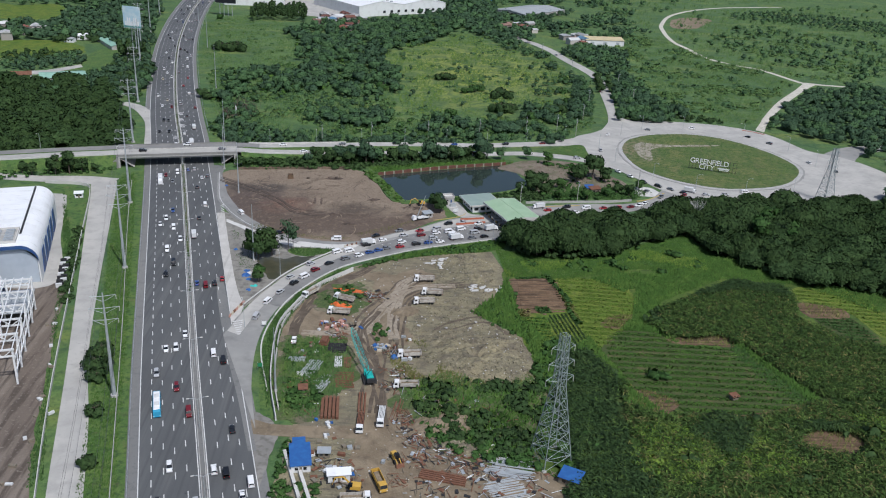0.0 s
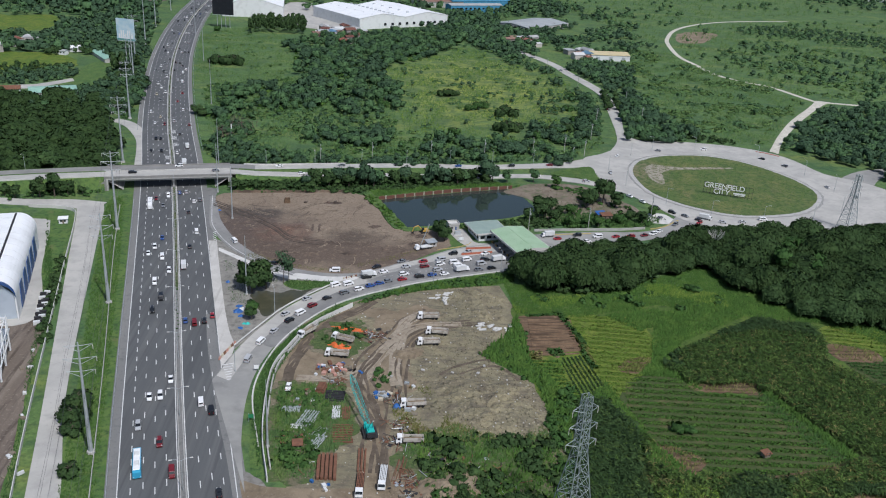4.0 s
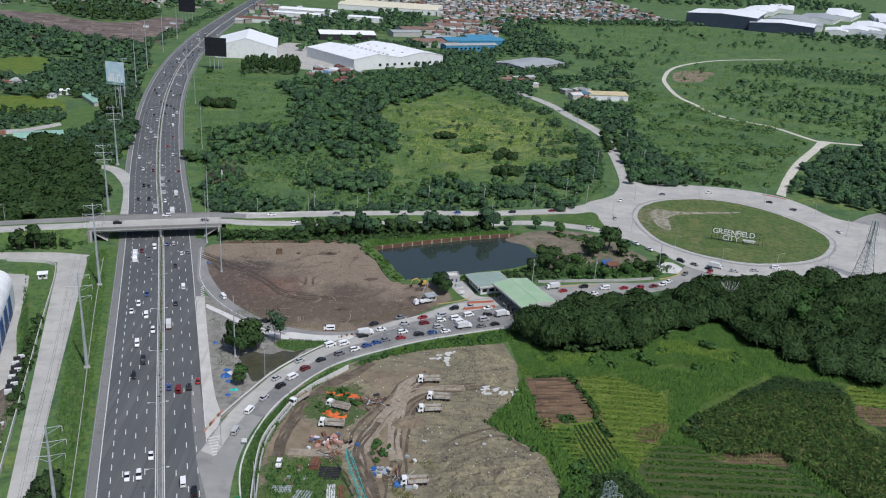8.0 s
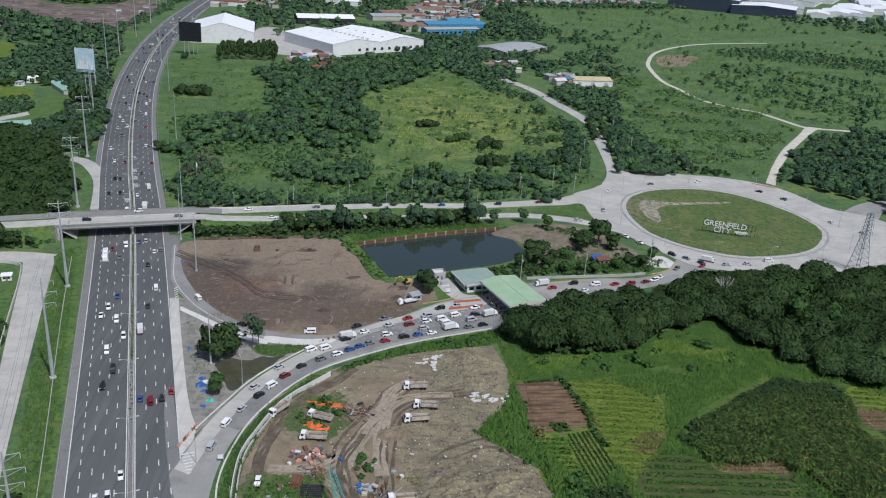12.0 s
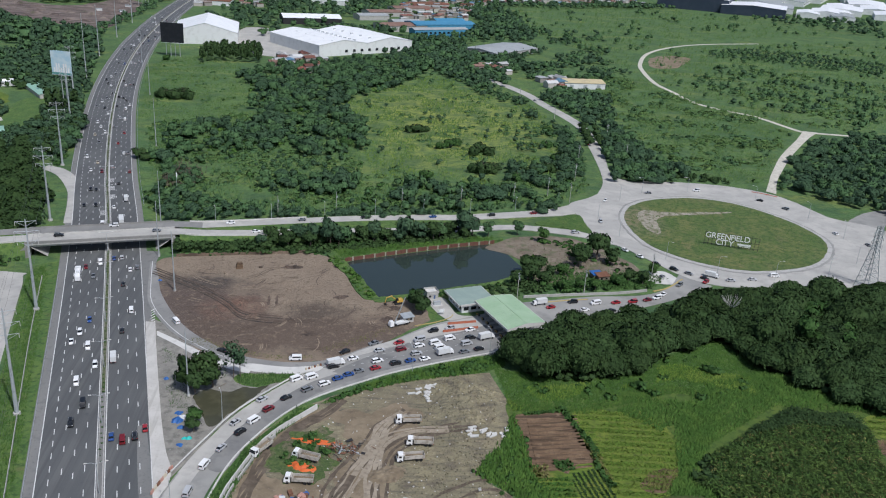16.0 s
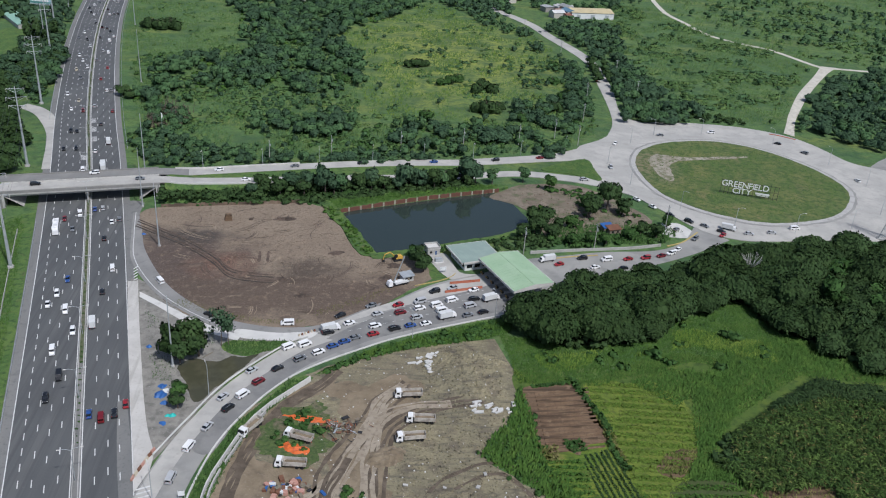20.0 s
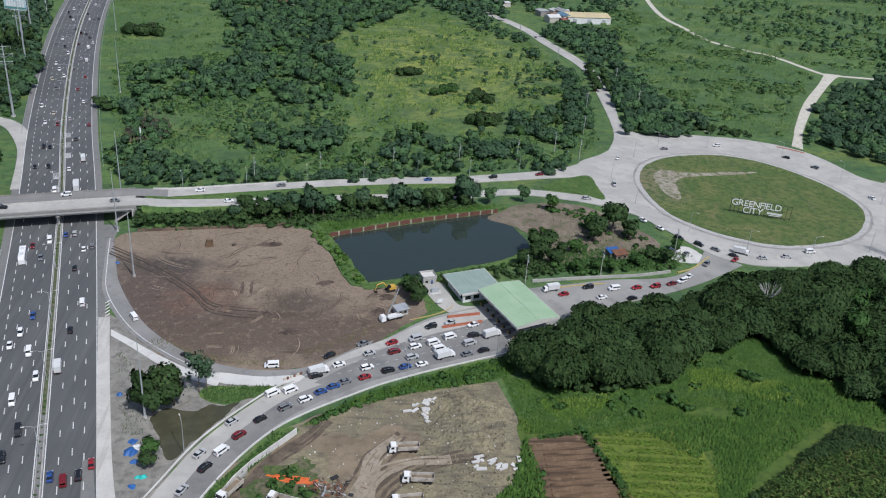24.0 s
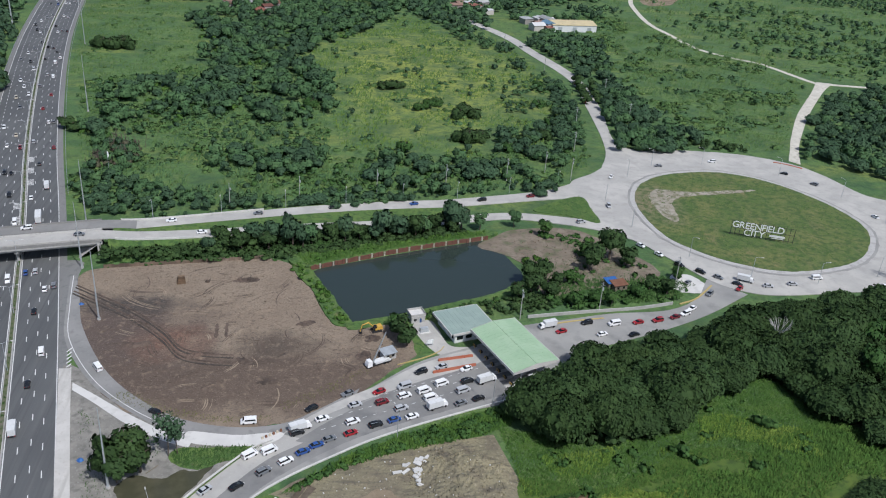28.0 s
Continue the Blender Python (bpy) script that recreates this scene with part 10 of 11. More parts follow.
for poly, count in (([(60, 1480), (190, 1540), (260, 1830), (640, 1990), (640, 2700), (200, 2800), (-100, 2200), (110, 1900)], 1500), ([(-92, 1075), (-76, 1012), (-46, 1005), (-28, 1070), (-34, 1092), (-70, 1096)], 34), ([(140, 1090), (172, 1080), (176, 1040), (150, 1040), (130, 1066)], 9), ([(206, 962), (224, 962), (224, 1010), (200, 1010)], 8), ([(-420, 830), (-300, 880), (-330, 940), (-440, 940)], 14), ([(-700, 1150), (-420, 1180), (-460, 1260), (-700, 1250)], 24), ([(-260, 1560), (-140, 1600), (-120, 1850), (-270, 1900)], 70), ([(-700, 1700), (-340, 1700), (-340, 2300), (-700, 2300)], 180)):
    for x, y in scatter(town_rng, poly, count):
        town_house(x, y)
solid("town_walls", walls_geo, HOUSE_WALL, "crowded pale house walls of the far town", "town", kind="stuff")
for g, tint in zip(roof_geo, ROOF_TINTS):
    solid("town_roofs", g, tint, "crowded low house roofs of the far town", "town", kind="stuff")
gable_shed("greenhouse", -259, 711, 22, 34, 22, 3.5, 5, wall_concrete, surface("pale green sheet", (0.28, 0.46, 0.36), [((0.22, 0.36, 0.29), 3, 0.45, 0.65, 0.5)], 0.5), "long pale green roofed shed among the western trees", "shed", sheets=6)
gable_shed("greenhouse", -266, 860, -58, 50, 12, 3.5, 5, wall_concrete, bpy.data.materials["pale green sheet"], "long narrow green roofed shed among the western trees", "shed", sheets=6)
gable_shed("farm_house", -290, 706, 20, 16, 10, 4, 6, wall_paint, rust, "small red roofed house in the western trees", "house", windows=3)
gable_shed("farm_house", -302, 886, 30, 11, 8, 4, 5.5, wall_paint, white_sheet, "small white roofed house in the western trees", "house", windows=3)
gable_shed("farm_house", -307, 868, -10, 9, 6, 3.5, 4.6, wall_paint, grey_sheet, "small grey roofed house in the western trees", "house", windows=3)
works_soil = surface("broken brown ground", (0.135, 0.105, 0.092), [((0.215, 0.175, 0.150), 30, 0.42, 0.60, 0.8, ((0.5, 1.8, 1.0), -38)), ((0.065, 0.050, 0.044), 16, 0.48, 0.62, 0.85, ((0.5, 2.0, 1.0), -38)), ((0.29, 0.245, 0.20), 9, 0.56, 0.68, 0.7, ((0.4, 2.0, 1.0), -30)), ((0.075, 0.080, 0.045), 22, 0.58, 0.68, 0.7)], 0.95, bump=1.0, bump_size=5.0)
patch("lot_works_far", [(-645, 1590), (-607, 1576), (-552, 1565), (-486, 1505), (-437, 1485), (-410, 1510), (-385, 1602), (-350, 1588), (-325, 1500), (-322, 1427), (-312, 1270), (-343, 1262), (-394, 1295), (-483, 1370), (-559, 1440), (-640, 1500)], 0.15, works_soil, "wide brown cleared land with spoil and debris beside the expressway", "soil", 110, 8, 30)
far_rng2 = np.random.default_rng(83)
for x, y in scatter(far_rng2, [(-590, 1550), (-490, 1490), (-437, 1470), (-400, 1510), (-375, 1580), (-345, 1570), (-330, 1420), (-322, 1290), (-394, 1315), (-483, 1390), (-559, 1460)], 34):
    heap("spoil_heap", x, y, far_rng2.uniform(12, 32), far_rng2.uniform(5, 11), far_rng2.uniform(1.2, 3.2), far_rng2.uniform(-50, -10), works_soil, "long heap of brown spoil on the far cleared land", rough=0.8, n=12)
for x, y, a in ((-372, 1445, 20), (-345, 1505, -10), (-338, 1440, 30)):
    gable_shed("works_shed", x, y, a, 8, 5, 2.6, 3.2, wall_paint, grey_sheet, "small pale works shed on the far cleared land", "shed")
patch("field_west", [(-400, 850), (-353, 869), (-320, 868), (-294, 855), (-276, 817), (-299, 812), (-320, 788), (-400, 770)], 0.12, light_field, "open yellow-green field among the western trees", "grass", 60, 3, 16)
patch("field_houses", [(-470, 1090), (-442, 1084), (-396, 1099), (-371, 1013), (-400, 984), (-480, 1000)], 0.12, light_field, "open green field beside the western houses", "grass", 50, 4, 16)
patch("field_west", [(-266, 763), (-270, 832), (-252, 836), (-239, 792), (-243, 739)], 0.12, verge, "open green corner among the western trees", "grass", 50, 2, 16)
road("road_west", [(-400, 690), (-297, 734), (-282, 742), (-264, 768)], [(-400, 680), (-291, 721), (-277, 730), (-259, 758)], 24, 0.14, concrete, "pale concrete lane among the western trees", "road")
patch("patch_bare_far", [(372, 1140), (392, 1210), (430, 1245), (455, 1230), (430, 1180), (400, 1140)], 0.12, mud, "bare brown patch beside the far track", "soil", 50, 3)
patch("slab_warehouse", [(-130, 1130), (-40, 1105), (-90, 1260), (-110, 1330), (-150, 1320)], 0.1, concrete, "pale concrete yard between the warehouses", "pavement", 60, 2)
patch("road_side_east", [(300, 562), (330, 590), (370, 600), (372, 592), (338, 576), (316, 552)], 0.18, ramp_tar, "short grey side road leaving the roundabout", "road", 40, 0.4)

# ---- fields ----
field_rng = np.random.default_rng(31)
crop_ground = surface("weedy crop ground", (0.066, 0.112, 0.022), [((0.098, 0.140, 0.026), 8, 0.42, 0.62, 0.8), ((0.036, 0.066, 0.016), 2.2, 0.48, 0.66, 0.8)], 0.95, bump=0.4, bump_size=0.5)
patch("rough_grass", [(54, 362), (58, 300), (60, 262), (60, 190), (250, 190), (300, 325), (204, 352), (184, 366), (150, 364), (118, 376), (82, 360)], 0.085, crop_ground, "rank dark green grass round the crops", "grass", 140, 2)
row_soil = surface("row field soil", (0.056, 0.076, 0.024), [((0.130, 0.112, 0.052), 8, 0.54, 0.68, 0.6), ((0.038, 0.052, 0.019), 1.5, 0.5, 0.7, 0.6)], 0.9, bump=0.5, bump_size=0.8)
# weedy green, with the shade between stalks painted in as dark blotches
maize_soil = surface("weedy maize ground", (0.050, 0.080, 0.021), [((0.078, 0.104, 0.028), 7, 0.46, 0.62, 0.7), ((0.020, 0.030, 0.012), 2.0, 0.48, 0.66, 0.6)], 0.95, bump=0.4, bump_size=0.5)
MAIZE_1 = [(109.9, 313), (120.5, 329.3), (134.7, 339.5), (159.8, 356.1), (182.5, 350.4), (181.5, 339), (177, 325), (183.7, 311.4), (201.3, 296.2), (200, 262), (180.6, 258.4), (156, 262), (148, 281), (141, 299), (118, 303)]
MAIZE_2 = [(90, 274), (94, 266.8), (89, 258), (97, 249.6), (110.7, 249.3), (133.8, 252), (153, 258), (180, 257), (200, 262), (190, 205), (120, 196), (84, 200), (82, 230), (84, 258)]
YOUNG = [(77.5, 354.5), (95.1, 359.1), (109.1, 352.2), (112, 335), (108.4, 325.2), (97.9, 306.9), (83.7, 291.9), (81.3, 324.9)]
ROWS = [(89.1, 298.5), (98.7, 310.2), (113.2, 308.5), (118.3, 298.8), (140.3, 297), (146, 285.8), (150.5, 268.4), (153.3, 258.4), (133.8, 253.1), (110.7, 249.3), (94.1, 266.8), (88.5, 281.8)]
EAST_STRIP = [(185.2, 350.5), (202.9, 357.3), (216.3, 349.3), (218.5, 327.7), (207.6, 307.7), (201.7, 333.2), (183.6, 340.9)]
EAST_ROWS = [(184.6, 323.6), (200.5, 325.8), (204.3, 305.2), (192.3, 304.7)]
bed_soil = surface("grown-over bed soil", (0.112, 0.158, 0.024), [((0.160, 0.196, 0.030), 7, 0.45, 0.62, 0.7), ((0.042, 0.056, 0.018), 1.4, 0.48, 0.66, 0.6)], 0.9, bump=0.5, bump_size=0.6)
patch("maize_ground", MAIZE_1, 0.10, maize_soil, "weedy green ground under the maize, stalk shade painted in dark blotches", "soil", 120, 1, 9)
patch("maize_ground", MAIZE_2, 0.105, maize_soil, "weedy green ground under the maize, stalk shade painted in dark blotches", "soil", 120, 3, 9)
patch("field_young", YOUNG, 0.12, bed_soil, "bright yellow-green field of young crop in beds", "field", 120, 3, 9)
patch("field_rows", ROWS, 0.125, row_soil, "green field with low crop beds", "field", 90, 2, 9)
patch("field_ridges", [(69.8, 321), (81.3, 324.9), (83.6, 290), (73, 289.5)], 0.13, light_field, "ridged strip of dark leafy plants", "field", 50, 0.4)
patch("field_plot", [(57.6, 319.4), (69.4, 320.9), (72.6, 291.5), (59.2, 291)], 0.135, light_field, "small green bed field below the tilled plot", "field", 50, 0.6)
patch("field_east", EAST_STRIP, 0.12, bed_soil, "strip of bright young crop", "field", 60, 1)
patch("field_east_rows", EAST_ROWS, 0.115, row_soil, "small brown and green row field", "field", 50, 0.6)
BARE = [[(181.5, 332.2), (186, 338.4), (201.3, 332.6), (199.7, 324.3), (185.3, 325.1)], [(116.5, 304), (139, 306.5), (142.6, 298), (129.8, 299.5), (118.3, 299.5)], [(137.1, 237.8), (147, 242.7), (158.8, 242.9), (161, 236), (152.6, 230.2), (140.8, 232.8)], [(121, 245), (134.1, 248), (149.5, 256), (152.6, 258.4), (134.4, 253.5), (120.2, 248.5)], [(90, 266.7), (99.7, 265.1), (105.7, 258.2), (97.3, 249.6), (89.3, 256.1)], [(92.2, 317), (98.1, 322.2), (106.5, 322.6), (99, 311.6), (92.3, 312.3)]]
for k, zone in enumerate(BARE):
    patch("bare_soil", zone, 0.15, tilled, "ragged patch of bare brown soil between the crops", "soil", 60, 1.4, 4)


def upward(n, spread=0.3):
    """Shading normals for low growth: about upright."""
    v = np.array([0, 0, 1.0]) + field_rng.normal(0, spread, (n, 1, 3)) + np.zeros((n, 4, 3))
    v[..., 2] = np.abs(v[..., 2]) + 0.2
    return v / np.linalg.norm(v, axis=2, keepdims=True)


def wander(p, wave, size=14.0):
    """Places pushed to and fro by a slow noise, for field edges that wander."""
    return p + np.array([(noise.noise((x / size, y / size, 2.5)), noise.noise((x / size, y / size, 6.5))) for x, y in p]) * 2 * wave


def crop_rows(name, poly, heading, pitch, step, size, leaf, label):
    """Rows of low plants over a field."""
    poly = np.array(poly, float)
    centre = poly.mean(0)
    reach = np.linalg.norm(poly - centre, axis=1).max()
    d = np.array([math.cos(radians(heading)), math.sin(radians(heading))])
    n = np.array([-d[1], d[0]])
    pts = np.array([centre + d * a + n * b for b in np.arange(-reach, reach, pitch) for a in np.arange(-reach, reach, step)])
    pts = pts[inside(wander(pts, min(3.0, reach * 0.06)), poly)]
    pts += field_rng.normal(0, 0.18, pts.shape)
    keep = np.array([noise.noise((p[0] / 7, p[1] / 7, 2.0)) > -0.28 for p in pts])
    pts = pts[keep]
    p3 = np.c_[pts, np.full(len(pts), 0.1)]
    quads = []
    for k in range(3):
        c = p3 + np.c_[field_rng.normal(0, 0.15, (len(p3), 2)), field_rng.uniform(0.15, 0.5, len(p3)) * size]
        quads.append(cards(field_rng, c, np.tile([0, 0, 1.0], (len(c), 1)), field_rng.uniform(0.6, 1.1, len(c)) * size, 0.8))
    return solid(name, leaf_mesh(name, np.vstack(quads), upward(sum(map(len, quads))), leaf), leaf, label, "crop", kind="stuff")


def beds(name, poly, heading, pitch, fill, step, size, leaf, label, wave=0.8):
    """Low plants in broad beds: fill of each pitch is grown over, the rest stays open."""
    poly = np.array(poly, float)
    centre = poly.mean(0)
    reach = np.linalg.norm(poly - centre, axis=1).max()
    d = np.array([math.cos(radians(heading)), math.sin(radians(heading))])
    n = np.array([-d[1], d[0]])
    across = [b + o for b in np.arange(-reach, reach, pitch) for o in np.arange(0, fill, step)]
    pts = np.array([centre + d * a + n * b for b in across for a in np.arange(-reach, reach, step)])
    pts = pts[inside(wander(pts, wave), poly)]
    pts += field_rng.normal(0, step * 0.3, pts.shape)
    pts = pts[np.array([noise.noise((p[0] / 9, p[1] / 4, 2.0)) > -0.62 for p in pts])]
    quads = []
    for k in range(2):
        c = np.c_[pts, field_rng.uniform(0.2, 0.6, len(pts)) * size + 0.1] + field_rng.normal(0, 0.12, (len(pts), 3))
        quads.append(cards(field_rng, c, np.tile([0, 0, 1.0], (len(c), 1)), field_rng.uniform(0.6, 1.2, len(c)) * size, 0.7))
    return solid(name, leaf_mesh(name, np.vstack(quads), upward(sum(map(len, quads))), leaf), leaf, label, "crop", kind="stuff")


beds("crop_beds", ROWS, -3.5, 4.0, 1.9, 0.45, 0.5, leaf_light, "low leafy plants in long beds")
beds("crop_beds", YOUNG, -6.5, 3.8, 2.4, 0.42, 0.42, leaf_yellow, "bright yellow-green young plants in beds")
beds("crop_beds", [(57.6, 319.4), (69.4, 320.9), (72.6, 291.5), (59.2, 291)], -3, 2.6, 1.5, 0.5, 0.6, leaf_light, "bright plants in short beds")
beds("crop_beds", EAST_STRIP, -8, 3.6, 1.9, 0.5, 0.5, leaf_yellow, "bright young plants in beds beside the wood")
beds("crop_beds", EAST_ROWS, -6, 2.6, 1.2, 0.5, 0.6, leaf_mid, "thin green plants in rows on brown soil")
beds("crop_ridges", [(70.0, 321), (81.2, 324.5), (83.4, 290), (73.4, 289.8)], 97.5, 1.7, 0.5, 0.3, 0.5, leaf_dark, "dark leafy plants on narrow ridges", 0.2)
crop_rows("plot_hedge", [(76.5, 360), (78.2, 360), (84, 312), (82.6, 311)], 95, 0.9, 0.5, 1.3, leaf_mid, "dark hedge of tall weeds beside the tilled plot")
crop_rows("plot_hedge", [(57, 354.5), (77, 359.8), (77, 358.2), (57, 353)], 12, 0.8, 0.5, 1.0, leaf_mid, "weeds along the top of the tilled plot")
crop_rows("plot_weeds", [(66, 328), (72, 328), (72, 324), (67, 323)], 12, 0.8, 0.5, 1.1, leaf_mid, "rank weeds in the tilled plot")
crop_rows("dry_grass", [(58, 326), (64, 326), (63, 319), (58, 319)], 12, 0.8, 0.5, 0.9, leaf_dry, "dry grass at the edge of the tilled plot")
crop_rows("dry_grass", [(79, 340), (83, 330), (84, 318), (82, 318), (80, 330)], 95, 0.9, 0.6, 0.9, leaf_dry, "dry grass beside the hedge")
g = Geo()
for k in range(15):
    g.box((69.2 + 0.15 * k, 324 + 2.1 * k, 0.02), (18.5, 0.9, 0.5), 8.0, top=(1, 0.35))
solid("furrows", g, tilled, "low furrow ridges of tilled soil", "soil", kind="structure")


def maize(name, poly, count, leaf, h, label):
    """Tall stalks with arching blades."""
    pts = scatter(field_rng, [(p[0] + (p[0] > 130) * 3 - (p[0] < 130) * 3, p[1]) for p in poly], count)
    pts = pts[inside(wander(pts, 2.2, 9.0), poly)]
    for bare in BARE:
        pts = pts[~inside(wander(pts, 2.0), bare)]
    quads, facing = [], []
    for k in range(6):
        a = field_rng.uniform(0, 2 * math.pi, len(pts))
        out = np.stack([np.cos(a), np.sin(a), 0 * a], 1)
        side = np.stack([-np.sin(a), np.cos(a), 0 * a], 1) * field_rng.uniform(0.15, 0.28, (len(pts), 1))
        foot = np.c_[pts, h * field_rng.uniform(0.45, 0.9, len(pts))]
        l = field_rng.uniform(0.4, 0.95, (len(pts), 1)) * h
        mid = foot + out * l * 0.45 + np.array([0, 0, 0.16]) * h * field_rng.uniform(0.3, 1.4, (len(pts), 1))
        tip = foot + out * l + np.array([0, 0, 0.12]) * h * field_rng.uniform(-1.6, 1.2, (len(pts), 1))
        quads.append(np.stack([foot, mid - side, tip, mid + side], 1))
        n = out * 0.55 + np.array([0, 0, 0.8]) + field_rng.normal(0, 0.25, (len(pts), 3))
        facing.append(np.repeat((n / np.linalg.norm(n, axis=1, keepdims=True))[:, None, :], 4, 1))
    return solid(name, leaf_mesh(name, np.vstack(quads), np.vstack(facing), leaf), leaf, label, "maize", kind="stuff")


maize("maize_field", MAIZE_1, 6400, leaf_maize, 2.6, "dense tall maize with arching blades")
maize("maize_field", MAIZE_2, 6800, leaf_maize, 3.0, "dense tall maize with arching blades and yellowing tops")
maize("maize_dry", MAIZE_2, 1000, leaf_dry, 3.0, "yellowing maize stalks among the green")
maize("maize_dry", MAIZE_1, 600, leaf_dry, 2.6, "yellowing maize stalks among the green")
maize("maize_dark", [(114.9, 250), (125.4, 251.9), (127, 240), (123.2, 229), (112.9, 227), (104, 237)], 700, leaf_dark, 3.4, "clump of tall dark cane among the maize")
maize("maize_dark", [(134, 243), (158, 247), (160, 243), (140, 241)], 260, leaf_dark, 3.2, "clump of tall dark cane beside the bare soil")
maize("maize_dark", [(134, 340), (158, 356), (180, 351), (180, 342), (158, 346)], 700, leaf_dark, 3.2, "tall dark cane along the back of the maize")
maize("maize_field", [(205, 302), (220, 326), (262, 316), (230, 250), (202, 262)], 3000, leaf_maize, 3.0, "dense tall maize beyond the crops")


# rank grass: tall tufts over open ground
def tufts(name, poly, count, size, leaf, label, cut=None, z=0.05, tilt=0.8):
    p = scatter(field_rng, poly, count)
    if cut is not None:
        p = np.array([q for q in p if noise.noise((q[0] / 22, q[1] / 22, 4.0)) > cut])
    quads = []
    for _ in range(2):
        foot = np.c_[p + field_rng.normal(0, size * 0.5, p.shape), np.full(len(p), z)]
        lean = np.array([0.25, 0.1, 0.75]) + field_rng.normal(0, 0.4 * tilt + 0.1, (len(p), 3))
        lean[:, 2] = np.abs(lean[:, 2]) + 0.15
        tip = foot + lean * (field_rng.uniform(0.8, 1.8, len(p)) * size)[:, None]
        a = field_rng.uniform(-0.7, 0.7, len(p))
        side = np.stack([np.cos(a), np.sin(a), 0 * a], 1) * (size * field_rng.uniform(0.22, 0.42, len(p)))[:, None]
        quads.append(np.stack([foot - side * 0.6, foot + side * 0.6, foot * 0.4 + tip * 0.6 + side, tip - side * 0.25], 1))
    quads = np.vstack(quads)
    return solid(name, leaf_mesh(name, quads, upward(len(quads)), leaf), leaf, label, "grass", kind="stuff")


tufts("tall_grass", [(56, 388), (70, 384), (96, 380), (120, 393), (160, 416), (164, 398), (180, 370), (150, 362), (122, 370), (84, 356), (58, 358)], 24000, 0.44, leaf_light, "rank green grass before the wood")
tufts("tall_grass", [(56, 374), (58, 358), (78, 358), (100, 368), (90, 376)], 1800, 0.6, leaf_yellow, "rank yellow-green grass before the wood", 0.0)
tufts("tall_grass", [(40, 322), (52, 340), (58, 356), (58, 318), (66, 300), (72, 290), (64, 270), (60, 280), (58, 302)], 2600, 1.0, leaf_light, "rank grass along the yard's edge")
tufts("tall_grass", [(-10, 362), (8, 377), (26, 386), (47, 394), (62, 399), (60, 390), (50, 385), (24, 379), (2, 371)], 4200, 0.7, leaf_light, "rank grass on the verge of the toll lanes")

# tufts on the verges, so that they read as grass
for poly, count, size, leaf in (([(-68, 200), (-97, 318), (-137, 475), (-141, 484), (-146, 474), (-120, 366), (-100, 290), (-80, 205)], 6000, 0.42, leaf_light), ([(-12, 360), (-17, 360), (-33, 336), (-40, 314), (-41, 292), (-38, 268), (-34, 252), (-36, 284), (-36, 306), (-31, 325), (-24, 343)], 1600, 0.6, leaf_mid), ([(-84, 504), (-44, 512), (0, 524), (50, 536), (60, 530), (0, 512), (-44, 504)], 2500, 0.8, leaf_mid), ([(-170, 455), (-140, 380), (-112, 275), (-95, 210), (-92, 215), (-120, 300), (-140, 370)], 900, 0.6, leaf_mid), ([(10, 268), (40, 268), (60, 262), (60, 236), (44, 224), (20, 238)], 1800, 0.9, leaf_light), ([(-33, 292), (-14, 300), (-12, 284), (-22, 252), (-29, 252)], 900, 0.7, leaf_light), ([(88, 484), (150, 484), (158, 478), (136, 464), (96, 464)], 1500, 0.8, leaf_mid), ([(165, 570), (200, 604), (250, 594), (270, 540), (243, 500), (190, 497), (165, 530)], 3500, 0.35, leaf_light)):
    tufts("grass_tufts", poly, count, size, leaf, "rough grass tufts on the open ground", z=0.5 if poly[0][0] == 165 else 0.1)

tufts("tall_grass", [(84, 362), (100, 372), (128, 380), (156, 366), (160, 380), (130, 392), (100, 380), (84, 376)], 4000, 0.6, leaf_yellow, "rank yellow-green grass beside the young crop", -0.05)
tufts("tall_grass", [(96, 358), (110, 366), (140, 362), (130, 345), (116, 328), (108, 314), (104, 316), (112, 340)], 3500, 0.7, leaf_light, "green weeds beside the young crop", -0.1)

tufts("tall_grass", [(106, 318), (112, 324), (122, 336), (136, 346), (158, 361), (184, 356), (202, 362), (165, 386), (140, 378), (118, 356), (110, 336)], 6500, 0.7, leaf_light, "rank grass along the maize")

# tussocks over the meadows
for zone, count, size, leaf, cut in ((MEADOW, 5000, 1.2, leaf_meadow, -0.1), (MEADOW, 6000, 1.1, leaf_yellow, 0.02), (MEADOW, 2200, 1.3, leaf_fresh, 0.1), (GRASS_WEST, 4000, 1.1, leaf_meadow, -0.2), (D1, 6000, 1.1, leaf_meadow, -0.2), (D1, 2500, 1.3, leaf_fresh, 0.0), (D3, 2500, 1.1, leaf_meadow, -0.2), (D3, 1500, 1.2, leaf_fresh, 0.0), (EAST, 7500, 1.2, leaf_meadow, -0.15), (EAST, 2500, 1.3, leaf_fresh, 0.1), (EAST2, 4500, 2.2, leaf_meadow, -0.1), (FARGRASS, 3000, 2.6, leaf_meadow, -0.1)):
    tufts("tussocks", zone, count, size, leaf, "rank grass tussocks over the meadow", cut, -0.15, 0.3)
for zone, count, leaf in (([(140, 304), (154, 262), (188, 258), (182, 248), (150, 254), (138, 290)], 900, leaf_mid), ([(84, 304), (92, 266), (100, 250), (92, 246), (74, 292)], 2200, leaf_light), ([(150, 366), (180, 364), (206, 344), (216, 330), (236, 340), (200, 366), (165, 384)], 3000, leaf_light)):
    tufts("tall_grass", zone, count, 0.75, leaf, "rank grass between the crops")

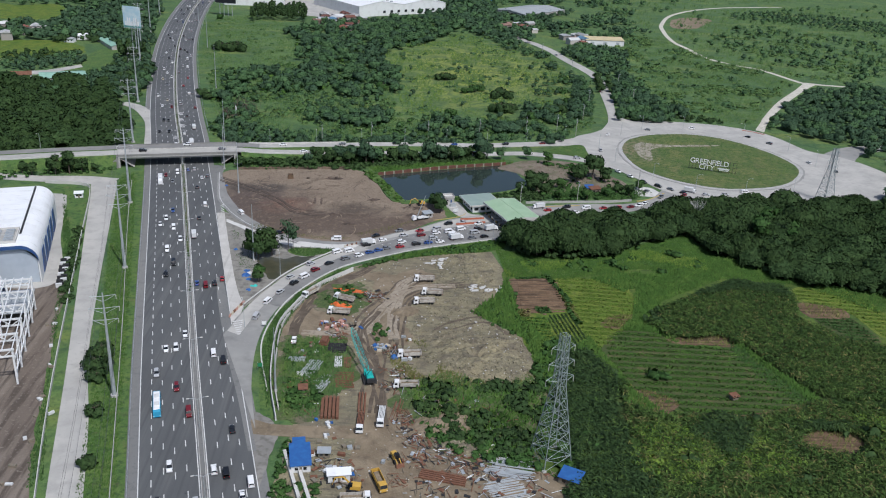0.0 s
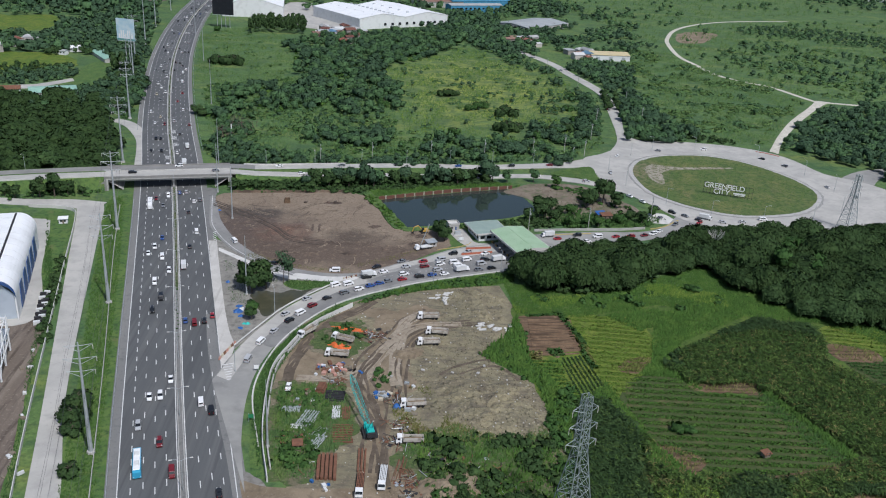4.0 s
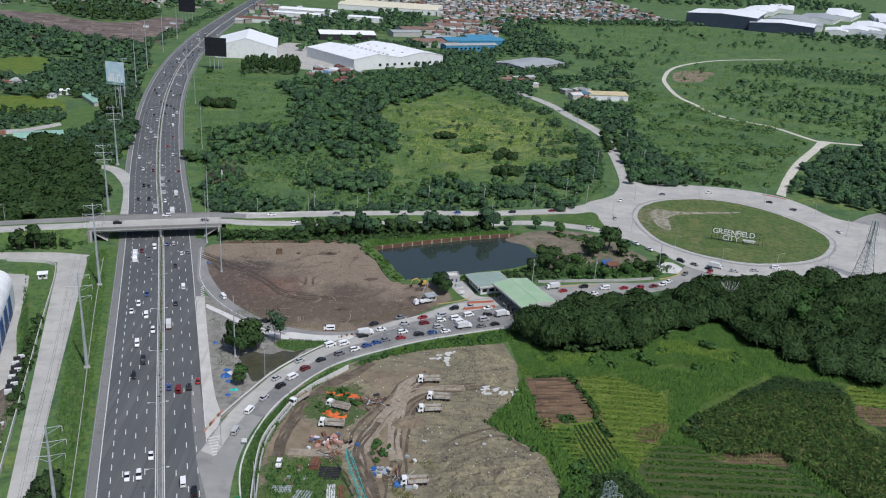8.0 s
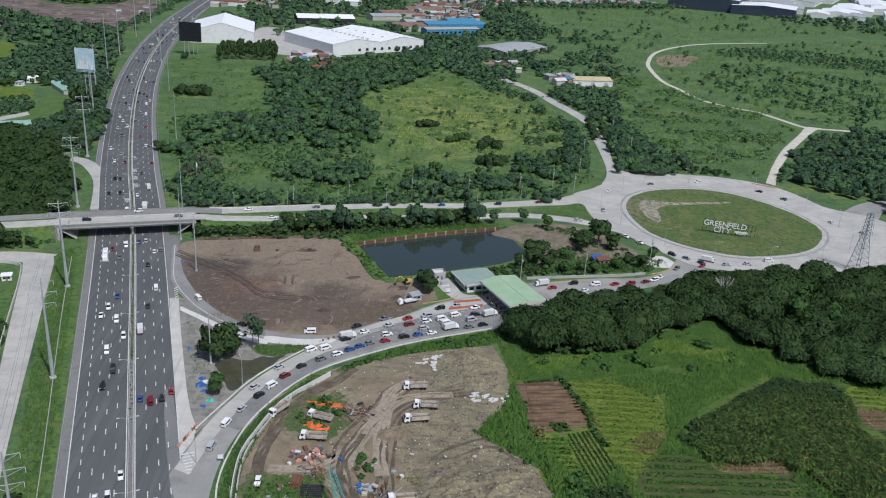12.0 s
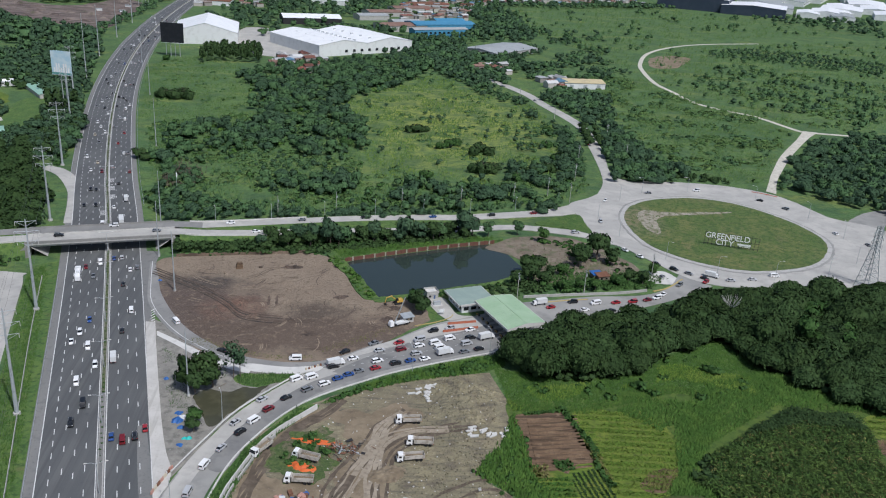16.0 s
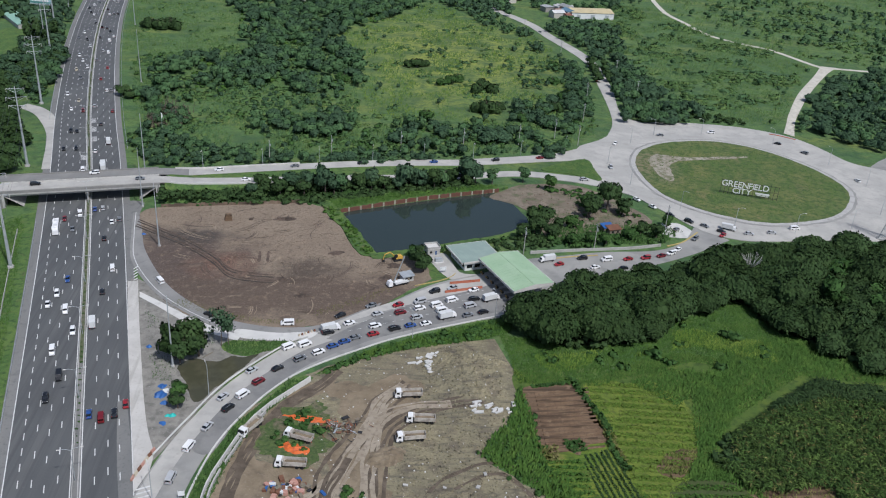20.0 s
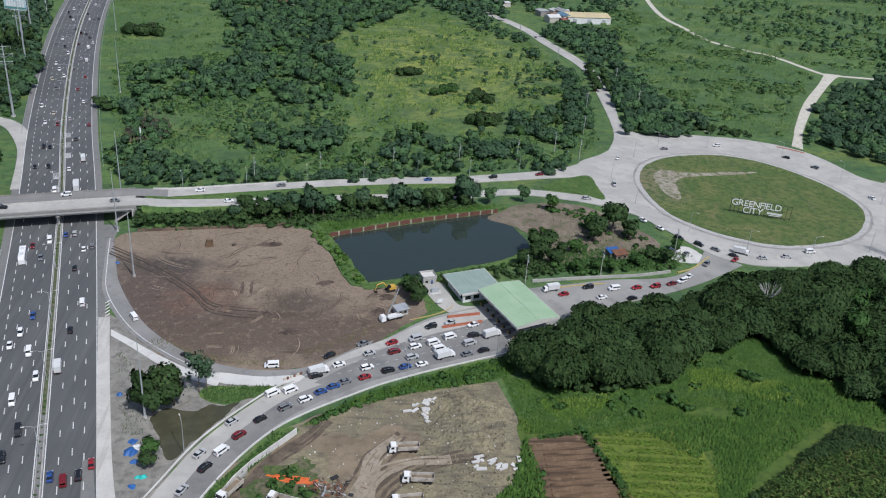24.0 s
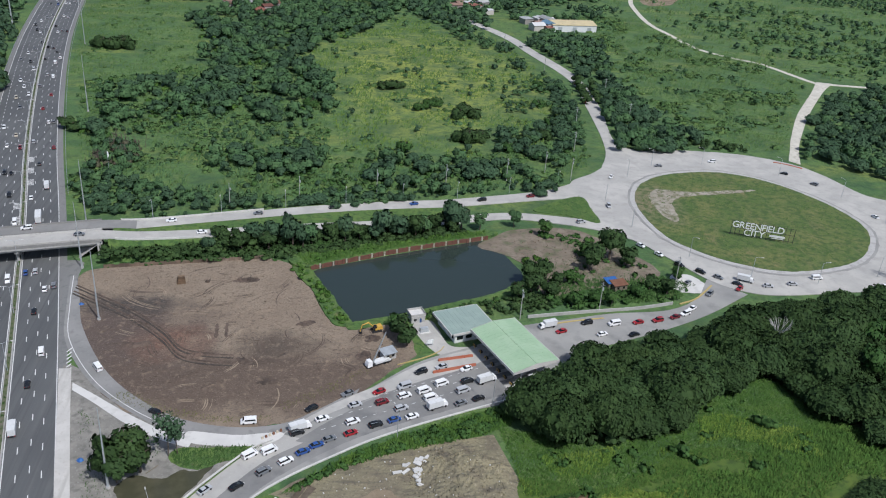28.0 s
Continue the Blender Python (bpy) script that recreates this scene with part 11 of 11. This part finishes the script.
for zone, count in (([(84, 240), (104, 244), (112, 226), (98, 212), (82, 218)], 900), ([(110, 236), (132, 240), (134, 222), (116, 214)], 800), ([(160, 250), (184, 250), (186, 232), (164, 226)], 800)):
    maize("maize_bright", zone, count, leaf_yellow, 2.8, "bright yellow-green maize among the dark")
for x, y, s in ((103, 274, 1.3), (108, 373, 1.3), (112, 370, 1.0), (130, 365, 1.2), (121, 381, 1.0), (96, 366, 0.9), (142, 384, 1.3), (152, 378, 1.0)):
    thicket("bush", [(x, y), (x + 1.6 * s, y - 0.8)], "bush", 0.8 * s, 1.3 * s, leaf_mid, "dark green bush in the rank grass", "bush")
tufts("tall_grass", [(141, 300), (147, 286), (151.5, 268.5), (154.5, 259), (157.5, 262), (150, 281), (143.5, 300)], 1500, 0.8, leaf_light, "rank grass between crop beds and maize")
tufts("tall_grass", [(110, 314), (118, 304.5), (118.5, 300), (113, 308.5), (99, 310.5), (104, 318)], 900, 0.8, leaf_light, "rank grass between crop beds and maize")
CANE = [(58, 200), (62, 240), (65, 262), (70, 288), (83, 290), (89, 278), (90, 268), (86, 256), (85, 230), (90, 200)]
patch("cane_ground", CANE, 0.11, maize_soil, "weedy ground under the scrub beside the pylon", "grass", 90, 1, 9)
thicket("cane_scrub", planted(CANE, 4.2, 1.5), "bush", 0.6, 1.15, leaf_dark, "dark rank scrub and cane beside the pylon")
maize("maize_dark", CANE, 2600, leaf_dark, 3.0, "tall dark cane beside the pylon")
maize("maize_field", CANE, 700, leaf_maize, 2.8, "tall cane with paler blades beside the pylon")
for zone in BARE:
    tufts("dry_weeds", zone, 160, 0.7, leaf_dry, "dry weeds on the bare soil patch")

tufts("grass_tufts", [(-72, 404), (-62, 396), (-46, 388), (-44, 382), (-56, 372), (-52, 345), (-56, 345), (-66, 378)], 900, 0.32, leaf_mid, "rough weeds on the bare ground between the ramps", 0.0)
tufts("grass_tufts", [(106, 556), (134, 573), (136, 556), (135, 540), (122, 549)], 900, 0.45, leaf_meadow, "rough grass on the road triangle", z=0.3)
tufts("grass_tufts", [(88, 484), (92, 506), (84, 520), (118, 527), (134, 514), (148, 492), (122, 480), (104, 476)], 900, 0.4, leaf_mid, "rough weeds on the bare ground east of the pond", 0.0)
tufts("grass_tufts", [(-4, 496), (34, 512), (76, 525), (77, 529), (34, 518), (-8, 506)], 1500, 0.6, leaf_light, "bright rank grass behind the sheet piles", z=1.2)

tufts("tall_grass", [(9, 262), (16, 272), (28, 276), (42, 270), (56, 276), (60, 262), (40, 258), (16, 250)], 2200, 0.5, leaf_meadow, "rank weeds creeping over the gravel's edge", -0.1, z=0.2)
tufts("tall_grass", [(8, 268), (14, 284), (30, 284), (50, 280), (58, 286), (58, 268), (30, 266)], 1100, 0.45, leaf_dry, "thin weeds on the gravel", 0.05, z=0.3)
tufts("grass_tufts", [(-33, 297), (-24, 299), (-12, 298), (-8, 284), (-7, 266), (-16, 258), (-17, 247), (-29, 247), (-33, 270)], 3600, 0.55, leaf_meadow, "rough weeds among the yard's stacks", z=0.2)
tufts("grass_tufts", [(5, 285), (12, 298), (19, 298), (24, 283), (34, 282), (33, 272), (14, 270), (8, 276)], 1500, 0.5, leaf_dry, "thin olive weeds on the gravel", -0.05, z=0.2)
tufts("grass_tufts", [(-42, 381), (-38, 384), (-16, 384), (-20, 379.5), (-33, 374.5), (-39, 376)], 700, 0.4, leaf_mid, "rough grass on the tip between the ramps", z=0.15)
tufts("grass_tufts", [(-64, 409), (-46, 399), (-28, 395), (-14, 395.5), (-14, 398), (-28, 398), (-44, 403), (-60, 413)], 500, 0.26, leaf_dry, "thin weeds along the edge of the cleared lot", z=0.15)
tufts("grass_tufts", [(-10, 400), (8, 411), (18, 420), (16, 423), (4, 414), (-12, 403)], 200, 0.28, leaf_dry, "thin weeds along the edge of the cleared lot", z=0.15)
